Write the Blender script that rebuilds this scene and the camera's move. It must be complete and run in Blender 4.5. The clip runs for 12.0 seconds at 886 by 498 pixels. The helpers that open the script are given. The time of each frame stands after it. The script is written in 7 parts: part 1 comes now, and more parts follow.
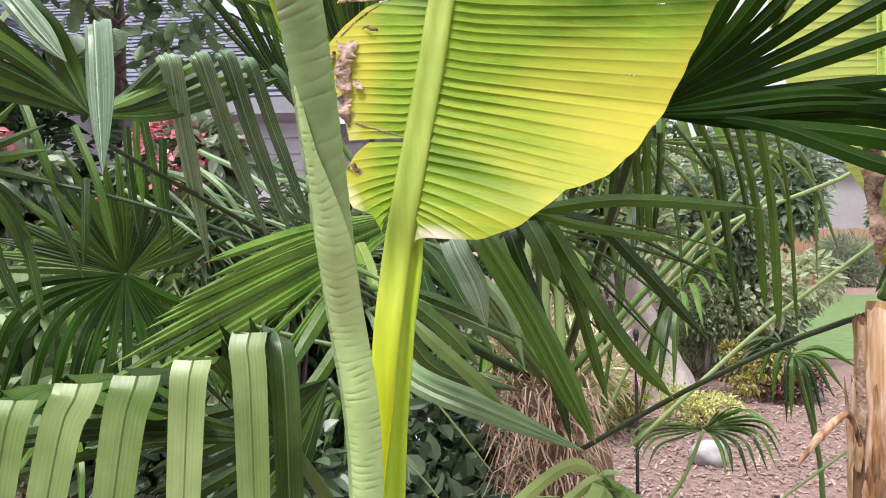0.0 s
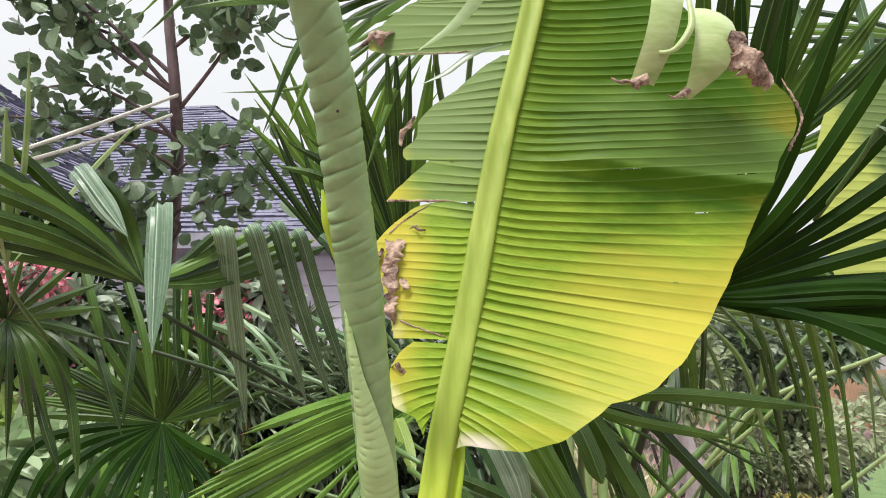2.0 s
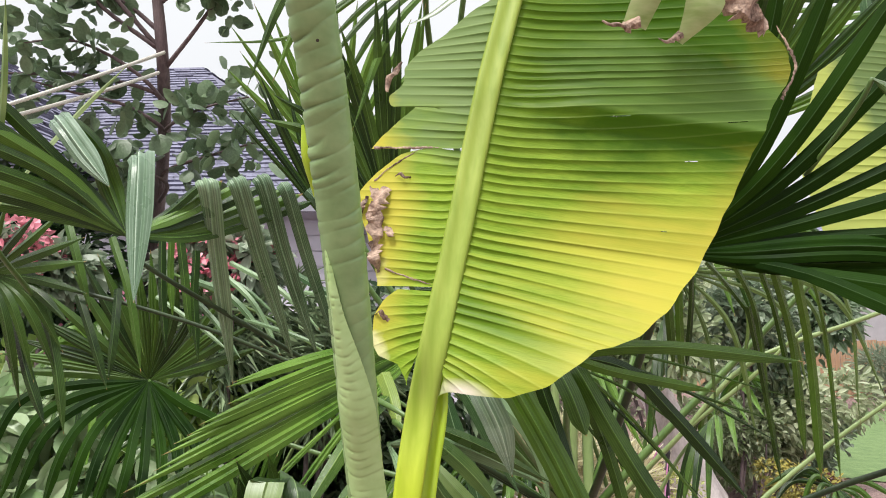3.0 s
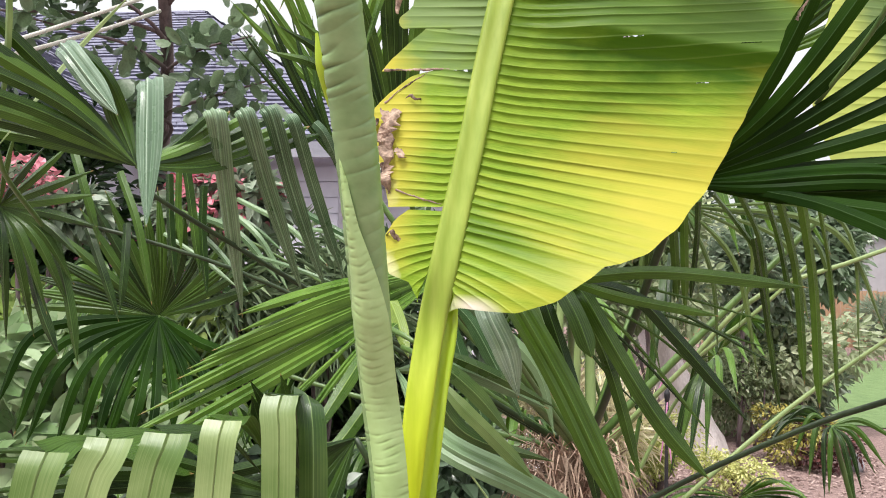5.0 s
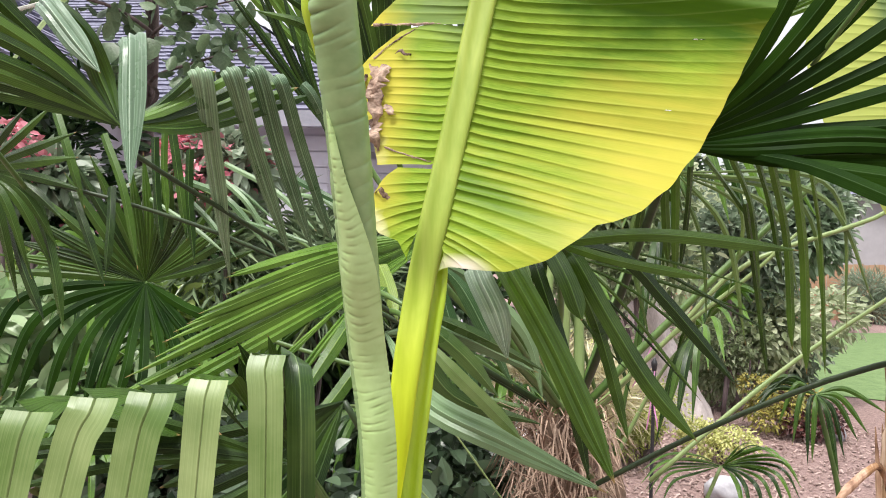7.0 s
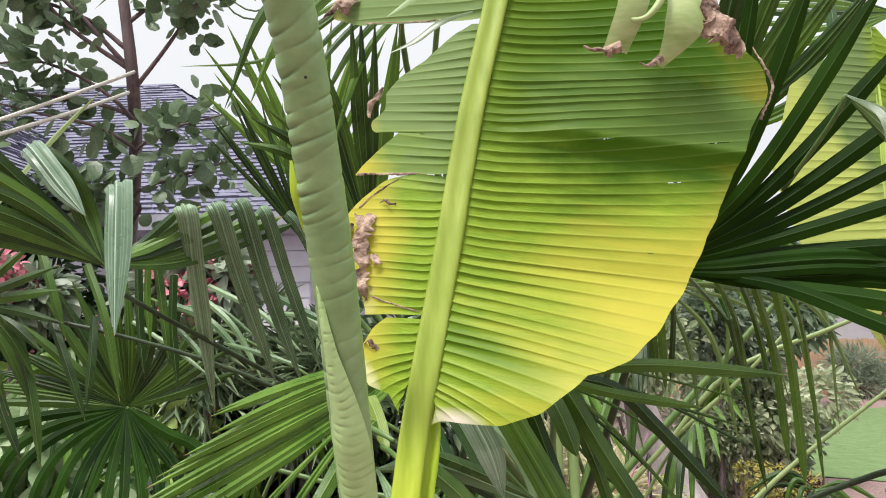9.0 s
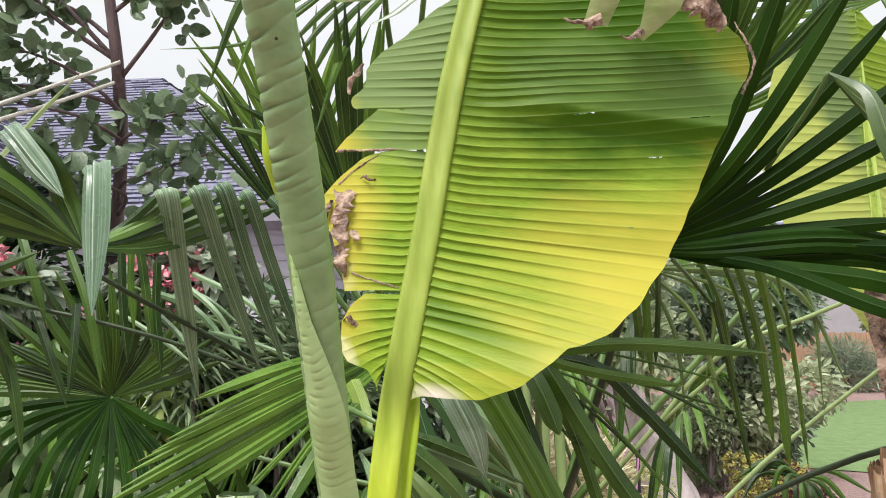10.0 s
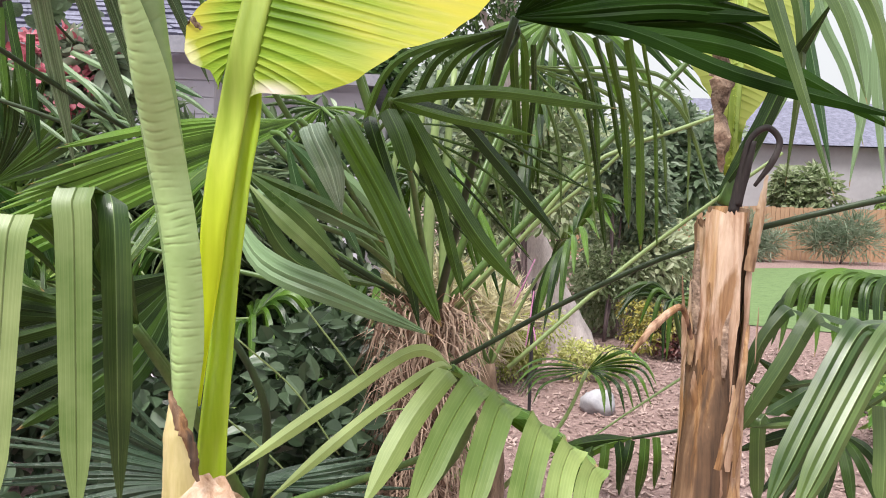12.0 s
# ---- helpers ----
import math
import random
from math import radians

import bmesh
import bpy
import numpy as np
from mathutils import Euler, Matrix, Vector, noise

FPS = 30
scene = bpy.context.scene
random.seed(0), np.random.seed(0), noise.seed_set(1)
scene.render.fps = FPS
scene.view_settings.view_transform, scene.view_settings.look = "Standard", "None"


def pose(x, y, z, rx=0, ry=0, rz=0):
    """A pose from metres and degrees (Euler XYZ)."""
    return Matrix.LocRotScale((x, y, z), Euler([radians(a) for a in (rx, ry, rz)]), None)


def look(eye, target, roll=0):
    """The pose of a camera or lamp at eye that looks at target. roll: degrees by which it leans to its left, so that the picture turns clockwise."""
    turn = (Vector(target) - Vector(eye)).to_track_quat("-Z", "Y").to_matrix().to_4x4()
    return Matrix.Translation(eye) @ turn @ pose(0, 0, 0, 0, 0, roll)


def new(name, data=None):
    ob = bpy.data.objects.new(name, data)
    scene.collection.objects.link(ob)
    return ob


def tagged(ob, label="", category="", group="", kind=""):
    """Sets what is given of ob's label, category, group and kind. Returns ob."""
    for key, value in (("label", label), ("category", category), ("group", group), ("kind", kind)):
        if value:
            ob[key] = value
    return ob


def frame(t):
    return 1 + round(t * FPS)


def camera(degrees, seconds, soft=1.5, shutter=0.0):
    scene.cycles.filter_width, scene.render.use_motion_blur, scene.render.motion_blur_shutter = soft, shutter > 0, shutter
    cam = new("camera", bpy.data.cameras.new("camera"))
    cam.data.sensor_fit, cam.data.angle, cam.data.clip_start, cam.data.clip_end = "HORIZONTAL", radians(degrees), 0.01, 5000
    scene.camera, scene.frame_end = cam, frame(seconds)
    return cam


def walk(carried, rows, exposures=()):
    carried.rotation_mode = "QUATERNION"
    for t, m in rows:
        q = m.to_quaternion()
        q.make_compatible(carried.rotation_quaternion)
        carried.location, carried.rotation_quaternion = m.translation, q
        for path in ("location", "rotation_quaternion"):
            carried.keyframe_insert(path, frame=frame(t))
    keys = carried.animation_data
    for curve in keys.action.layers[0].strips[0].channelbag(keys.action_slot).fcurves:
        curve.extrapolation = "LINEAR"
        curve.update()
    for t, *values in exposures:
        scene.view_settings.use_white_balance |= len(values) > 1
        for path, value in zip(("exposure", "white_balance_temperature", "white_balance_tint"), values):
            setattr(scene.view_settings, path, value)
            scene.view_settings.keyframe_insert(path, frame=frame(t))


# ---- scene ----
cam = camera(62.8, 12.0, soft=1.0)
PATH = [
    (0, (0.07, -0.016, 1.622), (-0.089, 1.977, 1.58), -0.9),
    (0.5, (0.059, -0.029, 1.692), (-0.168, 1.952, 1.858), -0.4),
    (1, (0.05, -0.045, 1.738), (-0.222, 1.916, 2.019), -0.4),
    (1.5, (0.053, -0.045, 1.74), (-0.225, 1.908, 2.064), 0.0),
    (2, (0.063, -0.027, 1.716), (-0.193, 1.933, 2.021), 0.5),
    (2.5, (0.057, -0.019, 1.697), (-0.186, 1.949, 1.961), 0.7),
    (3, (0.069, -0.008, 1.691), (-0.164, 1.966, 1.91), 1.0),
    (3.5, (0.067, -0.01, 1.675), (-0.162, 1.97, 1.844), 0.9),
    (5.5, (0.061, -0.016, 1.65), (-0.177, 1.969, 1.711), 1.5),
    (6, (0.066, -0.008, 1.647), (-0.164, 1.978, 1.683), 1.6),
    (6.5, (0.068, 0.002, 1.641), (-0.149, 1.99, 1.65), 1.6),
    (6.7, (0.065, 0.001, 1.636), (-0.147, 1.99, 1.638), 1.7),
    (8.3, (0.052, -0.012, 1.669), (-0.134, 1.975, 1.806), 0.1),
    (8.5, (0.05, -0.013, 1.703), (-0.129, 1.971, 1.879), -0.2),
    (9, (0.053, -0.009, 1.712), (-0.111, 1.969, 1.959), -0.7),
    (9.5, (0.054, 0.005, 1.7), (-0.099, 1.981, 1.964), -1.1),
    (10, (0.066, 0.004, 1.687), (-0.074, 1.985, 1.923), -0.9),
    (10.5, (0.072, -0.006, 1.656), (-0.043, 1.983, 1.824), -0.4),
    (11, (0.076, 0.0, 1.617), (-0.004, 1.996, 1.7), 0.2),
    (11.5, (0.123, -0.015, 1.563), (0.115, 1.985, 1.544), 0.7),
    (12, (0.172, -0.02, 1.499), (0.233, 1.975, 1.364), 1.7),
]
walk(cam, [(t, look(eye, target, roll)) for t, eye, target, roll in PATH],
     exposures=[(0, 0.42), (1, 0.32), (2, 0.3), (3.5, 0.38), (5.5, 0.48), (6.7, 0.5), (8.3, 0.38), (9, 0.3), (10, 0.3), (11, 0.38), (12, 0.4)])

# ---- light: bright overcast sky ----
world = bpy.data.worlds.new("overcast")
scene.world = world
world.use_nodes = True
wn = world.node_tree
sky = wn.nodes.new("ShaderNodeTexSky")
sky.sky_type, sky.sun_disc = "NISHITA", False
sky.sun_elevation, sky.sun_rotation, sky.dust_density = radians(68), radians(220), 4.0
haze = wn.nodes.new("ShaderNodeMix")
haze.data_type = "RGBA"
haze.inputs[0].default_value = 0.9
wn.links.new(sky.outputs[0], haze.inputs[6])
# Overcast: about twice as bright overhead as at the horizon.
where = wn.nodes.new("ShaderNodeTexCoord")
parts3 = wn.nodes.new("ShaderNodeSeparateXYZ")
cover = wn.nodes.new("ShaderNodeValToRGB")
cover.color_ramp.elements[0].position, cover.color_ramp.elements[0].color = 0.0, (0.66, 0.67, 0.685, 1)
cover.color_ramp.elements[1].position, cover.color_ramp.elements[1].color = 1.0, (1.95, 1.95, 1.95, 1)
step = cover.color_ramp.elements.new(0.45)
step.color = (0.84, 0.85, 0.86, 1)
gain = wn.nodes.new("ShaderNodeMix")
gain.data_type, gain.blend_type = "RGBA", "MULTIPLY"
gain.inputs[0].default_value, gain.inputs[7].default_value = 1.0, (10, 10, 10, 1)
wn.links.new(where.outputs["Generated"], parts3.inputs[0])
wn.links.new(parts3.outputs[2], cover.inputs[0])
wn.links.new(cover.outputs[0], gain.inputs[6])
wn.links.new(gain.outputs[2], haze.inputs[7])
wn.links.new(haze.outputs[2], wn.nodes["Background"].inputs[0])
wn.nodes["Background"].inputs[1].default_value = 0.1

sun_data = bpy.data.lights.new("sun", "SUN")
sun_data.energy, sun_data.angle, sun_data.color = 3.4, radians(16), (1.0, 0.97, 0.92)
sun = new("sun", sun_data)
sun.matrix_world = look((-2.2, -3.0, 9), (0, 1, 1))


# ---- materials ----
def socket(nt, kind, **ins):
    n = nt.nodes.new(kind)
    for k, v in ins.items():
        key = k.replace("_", " ")
        if hasattr(v, "is_output"):
            nt.links.new(v, n.inputs[key])
        else:
            n.inputs[key].default_value = v
    return n


def ramp(nt, fac, stops):
    n = nt.nodes.new("ShaderNodeValToRGB")
    while len(n.color_ramp.elements) < len(stops):
        n.color_ramp.elements.new(0.5)
    for e, (at, c) in zip(n.color_ramp.elements, stops):
        e.position, e.color = at, (*c, 1)
    nt.links.new(fac, n.inputs[0])
    return n.outputs[0]


def mixc(nt, fac, a, b, mode="MIX"):
    n = nt.nodes.new("ShaderNodeMix")
    n.data_type, n.blend_type = "RGBA", mode
    for i, v in ((0, fac), (6, a), (7, b)):
        if hasattr(v, "is_output"):
            nt.links.new(v, n.inputs[i])
        else:
            n.inputs[i].default_value = v if i == 0 else (*v, 1)
    return n.outputs[2]


def calc(nt, op, a, b=0.0, c=0.0):
    n = nt.nodes.new("ShaderNodeMath")
    n.operation = op
    for i, v in enumerate((a, b, c)):
        if hasattr(v, "is_output"):
            nt.links.new(v, n.inputs[i])
        else:
            n.inputs[i].default_value = v
    return n.outputs[0]


def base(name):
    m = bpy.data.materials.new(name)
    m.use_nodes = True
    nt = m.node_tree
    return m, nt, nt.nodes["Principled BSDF"], nt.nodes["Material Output"]


def scaled(nt, vector, scale):
    n = nt.nodes.new("ShaderNodeMapping")
    nt.links.new(vector, n.inputs[0])
    n.inputs["Scale"].default_value = scale
    return n.outputs[0]


def bumped(nt, bsdf, height, strength, distance):
    b = socket(nt, "ShaderNodeBump", Strength=strength, Distance=distance, Height=height)
    nt.links.new(b.outputs[0], bsdf.inputs["Normal"])
    return b.outputs[0]


def leaf_glow(nt, bsdf, out, colour, share, normal=None):
    """Lets daylight through a thin leaf."""
    tr = nt.nodes.new("ShaderNodeBsdfTranslucent")
    nt.links.new(colour, tr.inputs[0])
    mx = nt.nodes.new("ShaderNodeMixShader")
    mx.inputs[0].default_value = share
    nt.links.new(bsdf.outputs[0], mx.inputs[1])
    nt.links.new(tr.outputs[0], mx.inputs[2])
    nt.links.new(mx.outputs[0], out.inputs[0])


def palm_leaf(name, dark, light, rough=0.36, glow=0.16, spec=0.35, lines=0.22, vary=0.55, relief=0.5, grain=0.5, rib_tone=1.6):
    """Fibrous palm segment: u across, v from base (0) to tip (1)."""
    m, nt, b, out = base(name)
    uv = nt.nodes.new("ShaderNodeUVMap").outputs[0]
    info = nt.nodes.new("ShaderNodeObjectInfo")
    geo = nt.nodes.new("ShaderNodeTexCoord")
    sep = nt.nodes.new("ShaderNodeSeparateXYZ")
    nt.links.new(uv, sep.inputs[0])
    fine = socket(nt, "ShaderNodeTexNoise", Vector=scaled(nt, uv, (34, 0.8, 1)), Scale=1.0, Detail=3.0)
    patch = socket(nt, "ShaderNodeTexNoise", Vector=geo.outputs["Object"], Scale=11.0, Detail=5.0)
    f = calc(nt, "ADD", calc(nt, "MULTIPLY_ADD", fine.outputs[0], grain, 0.5 * (0.5 - grain)), calc(nt, "MULTIPLY", patch.outputs[0], 0.65))
    f = calc(nt, "ADD", f, calc(nt, "MULTIPLY", calc(nt, "SUBTRACT", info.outputs["Random"], 0.5), vary))
    col = ramp(nt, f, [(0.38, dark), (0.82, light)])
    # Pale veins run the length of the segment.
    comb = calc(nt, "SINE", calc(nt, "MULTIPLY", sep.outputs[0], 58.0))
    vein = calc(nt, "MULTIPLY", calc(nt, "GREATER_THAN", comb, 0.86), lines)
    col = mixc(nt, vein, col, tuple(min(1, c * 1.7 + 0.04) for c in light))
    groove = calc(nt, "MULTIPLY", calc(nt, "LESS_THAN", comb, -0.72), min(0.4, lines * 1.3))
    col = mixc(nt, groove, col, tuple(c * 0.5 for c in dark))
    rib = calc(nt, "LESS_THAN", calc(nt, "ABSOLUTE", calc(nt, "SUBTRACT", sep.outputs[0], 0.5)), 0.022)
    col = mixc(nt, calc(nt, "MULTIPLY", rib, 0.5), col, tuple(min(1, c * rib_tone + 0.05 * (rib_tone > 1)) for c in light))
    edge = calc(nt, "ADD", sep.outputs[1], calc(nt, "MULTIPLY", calc(nt, "SUBTRACT", info.outputs["Random"], 0.6), 0.02))
    dry = nt.nodes.new("ShaderNodeMapRange")
    dry.inputs["From Min"].default_value, dry.inputs["From Max"].default_value = 0.975, 0.99
    nt.links.new(edge, dry.inputs["Value"])
    col = mixc(nt, dry.outputs[0], col, (0.30, 0.19, 0.08))
    nt.links.new(col, b.inputs["Base Color"])
    wear = calc(nt, "ADD", rough - 0.1, calc(nt, "MULTIPLY", patch.outputs[0], 0.22))
    nt.links.new(wear, b.inputs["Roughness"])
    b.inputs["Specular IOR Level"].default_value = spec
    bumped(nt, b, calc(nt, "ADD", fine.outputs[0], calc(nt, "MULTIPLY", comb, 0.06)), relief, 0.0012)
    leaf_glow(nt, b, out, mixc(nt, 0.35, col, (0.25, 0.42, 0.03)), glow)
    return m


def plain_leaf(name, dark, light, rough=0.4, glow=0.12, scale=9.0):
    m, nt, b, out = base(name)
    geo = nt.nodes.new("ShaderNodeTexCoord")
    g = nt.nodes.new("ShaderNodeNewGeometry")
    info = nt.nodes.new("ShaderNodeObjectInfo")
    patch = socket(nt, "ShaderNodeTexNoise", Vector=geo.outputs["Object"], Scale=scale, Detail=4.0)
    f = calc(nt, "ADD", calc(nt, "MULTIPLY", patch.outputs[0], 0.5), calc(nt, "MULTIPLY", g.outputs["Random Per Island"], 0.5))
    f = calc(nt, "ADD", f, calc(nt, "MULTIPLY", calc(nt, "SUBTRACT", info.outputs["Random"], 0.5), 0.4))
    col = ramp(nt, f, [(0.2, dark), (0.8, light)])
    nt.links.new(col, b.inputs["Base Color"])
    b.inputs["Roughness"].default_value = rough
    bumped(nt, b, patch.outputs[0], 0.3, 0.01)
    leaf_glow(nt, b, out, col, glow)
    return m


def surface(name, a, c, scale=6.0, rough=0.8, bump=0.4, dist=0.01, stretch=(1, 1, 1), detail=6.0, low=0.3, high=0.7):
    m, nt, b, out = base(name)
    geo = nt.nodes.new("ShaderNodeTexCoord")
    v = scaled(nt, geo.outputs["Object"], stretch)
    n1 = socket(nt, "ShaderNodeTexNoise", Vector=v, Scale=scale, Detail=detail, Roughness=0.6)
    n2 = socket(nt, "ShaderNodeTexNoise", Vector=v, Scale=scale * 6, Detail=4.0)
    f = calc(nt, "ADD", calc(nt, "MULTIPLY", n1.outputs[0], 0.65), calc(nt, "MULTIPLY", n2.outputs[0], 0.35))
    col = ramp(nt, f, [(low, a), (high, c)])
    nt.links.new(col, b.inputs["Base Color"])
    b.inputs["Roughness"].default_value = rough
    bumped(nt, b, f, bump, dist)
    return m


def banana_blade_material(name, chlorosis):
    """Ribbed banana leaf. u: metres out from the midrib, v: metres along it. chlorosis: how far it has yellowed; from
    0.2 up the colour is a backlit one.
    """
    m, nt, b, out = base(name)
    uv = nt.nodes.new("ShaderNodeUVMap").outputs[0]
    sep = nt.nodes.new("ShaderNodeSeparateXYZ")
    nt.links.new(uv, sep.inputs[0])
    u, v = sep.outputs[0], sep.outputs[1]
    streak = socket(nt, "ShaderNodeTexNoise", Vector=scaled(nt, uv, (1.6, 62, 1)), Scale=1.0, Detail=5.0)
    cloud = socket(nt, "ShaderNodeTexNoise", Vector=scaled(nt, uv, (9, 14, 1)), Scale=1.0, Detail=5.0)
    fine = socket(nt, "ShaderNodeTexNoise", Vector=scaled(nt, uv, (60, 700, 1)), Scale=1.0, Detail=2.0)
    out_r = calc(nt, "MULTIPLY", u, 4.0)
    left = calc(nt, "MULTIPLY", calc(nt, "LESS_THAN", u, 0.0), calc(nt, "MULTIPLY_ADD", u, -17.0, -0.72))
    f = calc(nt, "ADD", calc(nt, "MAXIMUM", out_r, 0.0), left)
    f = calc(nt, "ADD", f, calc(nt, "MULTIPLY", calc(nt, "MAXIMUM", calc(nt, "SUBTRACT", v, 0.18), 0.0), -9.0))
    f = calc(nt, "ADD", f, calc(nt, "MULTIPLY", calc(nt, "SUBTRACT", streak.outputs[0], 0.5), 0.7))
    f = calc(nt, "ADD", f, calc(nt, "MULTIPLY", calc(nt, "SUBTRACT", cloud.outputs[0], 0.5), 1.25))
    f = calc(nt, "ADD", f, chlorosis)
    green = ramp(nt, calc(nt, "ADD", calc(nt, "MULTIPLY", fine.outputs[0], 0.4), calc(nt, "MULTIPLY", streak.outputs[0], 0.6)), [(0.35, (0.18, 0.31, 0.018)), (0.65, (0.35, 0.49, 0.052))])
    def rise(value, lo, hi):
        n = nt.nodes.new("ShaderNodeMapRange")
        n.inputs["From Min"].default_value, n.inputs["From Max"].default_value = lo, hi
        nt.links.new(value, n.inputs["Value"])
        return n.outputs[0]

    drift = calc(nt, "MULTIPLY", calc(nt, "SUBTRACT", cloud.outputs[0], 0.5), 0.25)
    height = calc(nt, "ADD", v, drift)
    side = calc(nt, "ADD", u, drift)
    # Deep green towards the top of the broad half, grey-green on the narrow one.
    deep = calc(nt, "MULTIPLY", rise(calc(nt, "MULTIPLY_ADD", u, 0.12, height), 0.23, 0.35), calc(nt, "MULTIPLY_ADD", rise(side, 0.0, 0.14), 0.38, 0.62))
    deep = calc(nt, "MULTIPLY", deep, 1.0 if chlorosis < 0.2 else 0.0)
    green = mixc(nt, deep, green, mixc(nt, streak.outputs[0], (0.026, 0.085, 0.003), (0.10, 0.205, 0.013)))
    grey = calc(nt, "MULTIPLY", rise(calc(nt, "MULTIPLY", u, -1.0), -0.01, 0.03), rise(height, 0.2, 0.34))
    green = mixc(nt, grey, green, mixc(nt, streak.outputs[0], (0.13, 0.225, 0.065), (0.28, 0.37, 0.15)))
    lime = ramp(nt, f, [(0.0, (0.0, 0.0, 0.0)), (0.9, (1.0, 1.0, 1.0))])
    # Sky sheen painted on the part that bends over.
    fold_sheen = calc(nt, "MULTIPLY", calc(nt, "MULTIPLY", rise(side, 0.06, 0.11), rise(v, 0.342, 0.35)), rise(calc(nt, "MULTIPLY", height, -1.0), -0.47, -0.42))
    green = mixc(nt, calc(nt, "MULTIPLY", fold_sheen, 0.22 if chlorosis < 0.2 else 0.0), green, mixc(nt, streak.outputs[0], (0.20, 0.31, 0.09), (0.34, 0.44, 0.18)))
    # The back blade's paler yellow-green includes light coming through it.
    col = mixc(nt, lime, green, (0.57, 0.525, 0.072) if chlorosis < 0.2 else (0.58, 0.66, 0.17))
    # Olive and brown where the margin dies back.
    dying = calc(nt, "MULTIPLY", rise(side, 0.31, 0.40), rise(height, 0.37, 0.45))
    col = mixc(nt, calc(nt, "MULTIPLY", dying, 0.85 if chlorosis < 0.2 else 0.0), col, mixc(nt, fine.outputs[0], (0.15, 0.12, 0.015), (0.34, 0.33, 0.03)))
    pale_rim = calc(nt, "MULTIPLY", rise(calc(nt, "MULTIPLY", side, -1.0), 0.075, 0.10), rise(calc(nt, "MULTIPLY", height, -1.0), -0.08, -0.03))
    col = mixc(nt, calc(nt, "MULTIPLY", pale_rim, 0.7), col, (0.84, 0.80, 0.48))
    # Streaks of green left along the lowest veins.
    run = calc(nt, "ABSOLUTE", calc(nt, "ADD", calc(nt, "MULTIPLY_ADD", u, 0.3, v), calc(nt, "MULTIPLY_ADD", cloud.outputs[0], 0.03, -0.078)))
    spare = calc(nt, "MULTIPLY", rise(calc(nt, "MULTIPLY", run, -1.0), -0.03, -0.008), calc(nt, "MULTIPLY", rise(calc(nt, "MULTIPLY", u, -1.0), -0.16, -0.06), rise(u, 0.0, 0.012)))
    col = mixc(nt, calc(nt, "MULTIPLY", spare, 0.85), col, (0.13, 0.25, 0.018))
    vein = nt.nodes.new("ShaderNodeUVMap")
    vein.uv_map = "veins"
    vx = nt.nodes.new("ShaderNodeSeparateXYZ")
    nt.links.new(vein.outputs[0], vx.inputs[0])
    # Green vein lines, with the shade below each crest mixed in.
    col = mixc(nt, calc(nt, "MULTIPLY", vx.outputs[0], 0.42 if chlorosis < 0.2 else 0.25), col, (0.10, 0.21, 0.015))
    col = mixc(nt, calc(nt, "MULTIPLY", vx.outputs[1], 0.14), col, (0.58, 0.66, 0.22))
    # Bleached patch at the foot of the blade, and pale worn margin beside it.
    far = nt.nodes.new("ShaderNodeVectorMath")
    far.operation = "DISTANCE"
    nt.links.new(scaled(nt, uv, (0.36, 1, 1)), far.inputs[0])
    far.inputs[1].default_value = (0.012, -0.039, 0)
    spot = calc(nt, "ADD", far.outputs["Value"], calc(nt, "MULTIPLY", calc(nt, "SUBTRACT", cloud.outputs[0], 0.5), 0.02))
    pale = nt.nodes.new("ShaderNodeMapRange")
    for key, value in (("From Min", 0.017), ("From Max", 0.004)):
        pale.inputs[key].default_value = value
    nt.links.new(spot, pale.inputs["Value"])
    col = mixc(nt, pale.outputs[0], col, (0.80, 0.71, 0.60))
    nt.links.new(col, b.inputs["Base Color"])
    b.inputs["Roughness"].default_value = 0.4
    b.inputs["Specular IOR Level"].default_value = 0.14
    bumped(nt, b, fine.outputs[0], 0.25, 0.001)
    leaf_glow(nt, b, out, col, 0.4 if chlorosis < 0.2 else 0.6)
    return m


def streaked(name, stops, scale=7.0, stretch=(7, 7, 0.35), rough=0.7, bump=0.7, dist=0.006):
    """Dry sheath with long fibres: dark cracks, tan and pale stretches."""
    m, nt, b, out = base(name)
    geo = nt.nodes.new("ShaderNodeTexCoord")
    v = scaled(nt, geo.outputs["Object"], stretch)
    n1 = socket(nt, "ShaderNodeTexNoise", Vector=v, Scale=scale, Detail=8.0, Roughness=0.65, Distortion=0.6)
    n2 = socket(nt, "ShaderNodeTexNoise", Vector=geo.outputs["Object"], Scale=9.0, Detail=4.0)
    f = calc(nt, "ADD", calc(nt, "MULTIPLY", n1.outputs[0], 0.6), calc(nt, "MULTIPLY", n2.outputs[0], 0.4))
    col = ramp(nt, f, stops)
    # Rusty stretches and black rot in patches.
    n3 = socket(nt, "ShaderNodeTexNoise", Vector=scaled(nt, geo.outputs["Object"], (1, 1, 0.16)), Scale=34.0, Detail=6.0, Distortion=0.5)
    col = mixc(nt, ramp(nt, n3.outputs[0], [(0.5, (0, 0, 0)), (0.6, (0.85, 0.85, 0.85))]), col, ramp(nt, n1.outputs[0], [(0.35, (0.025, 0.012, 0.007)), (0.52, (0.26, 0.125, 0.045)), (0.65, (0.50, 0.29, 0.13))]))
    nt.links.new(col, b.inputs["Base Color"])
    b.inputs["Roughness"].default_value = rough
    bumped(nt, b, n1.outputs[0], bump, dist)
    return m


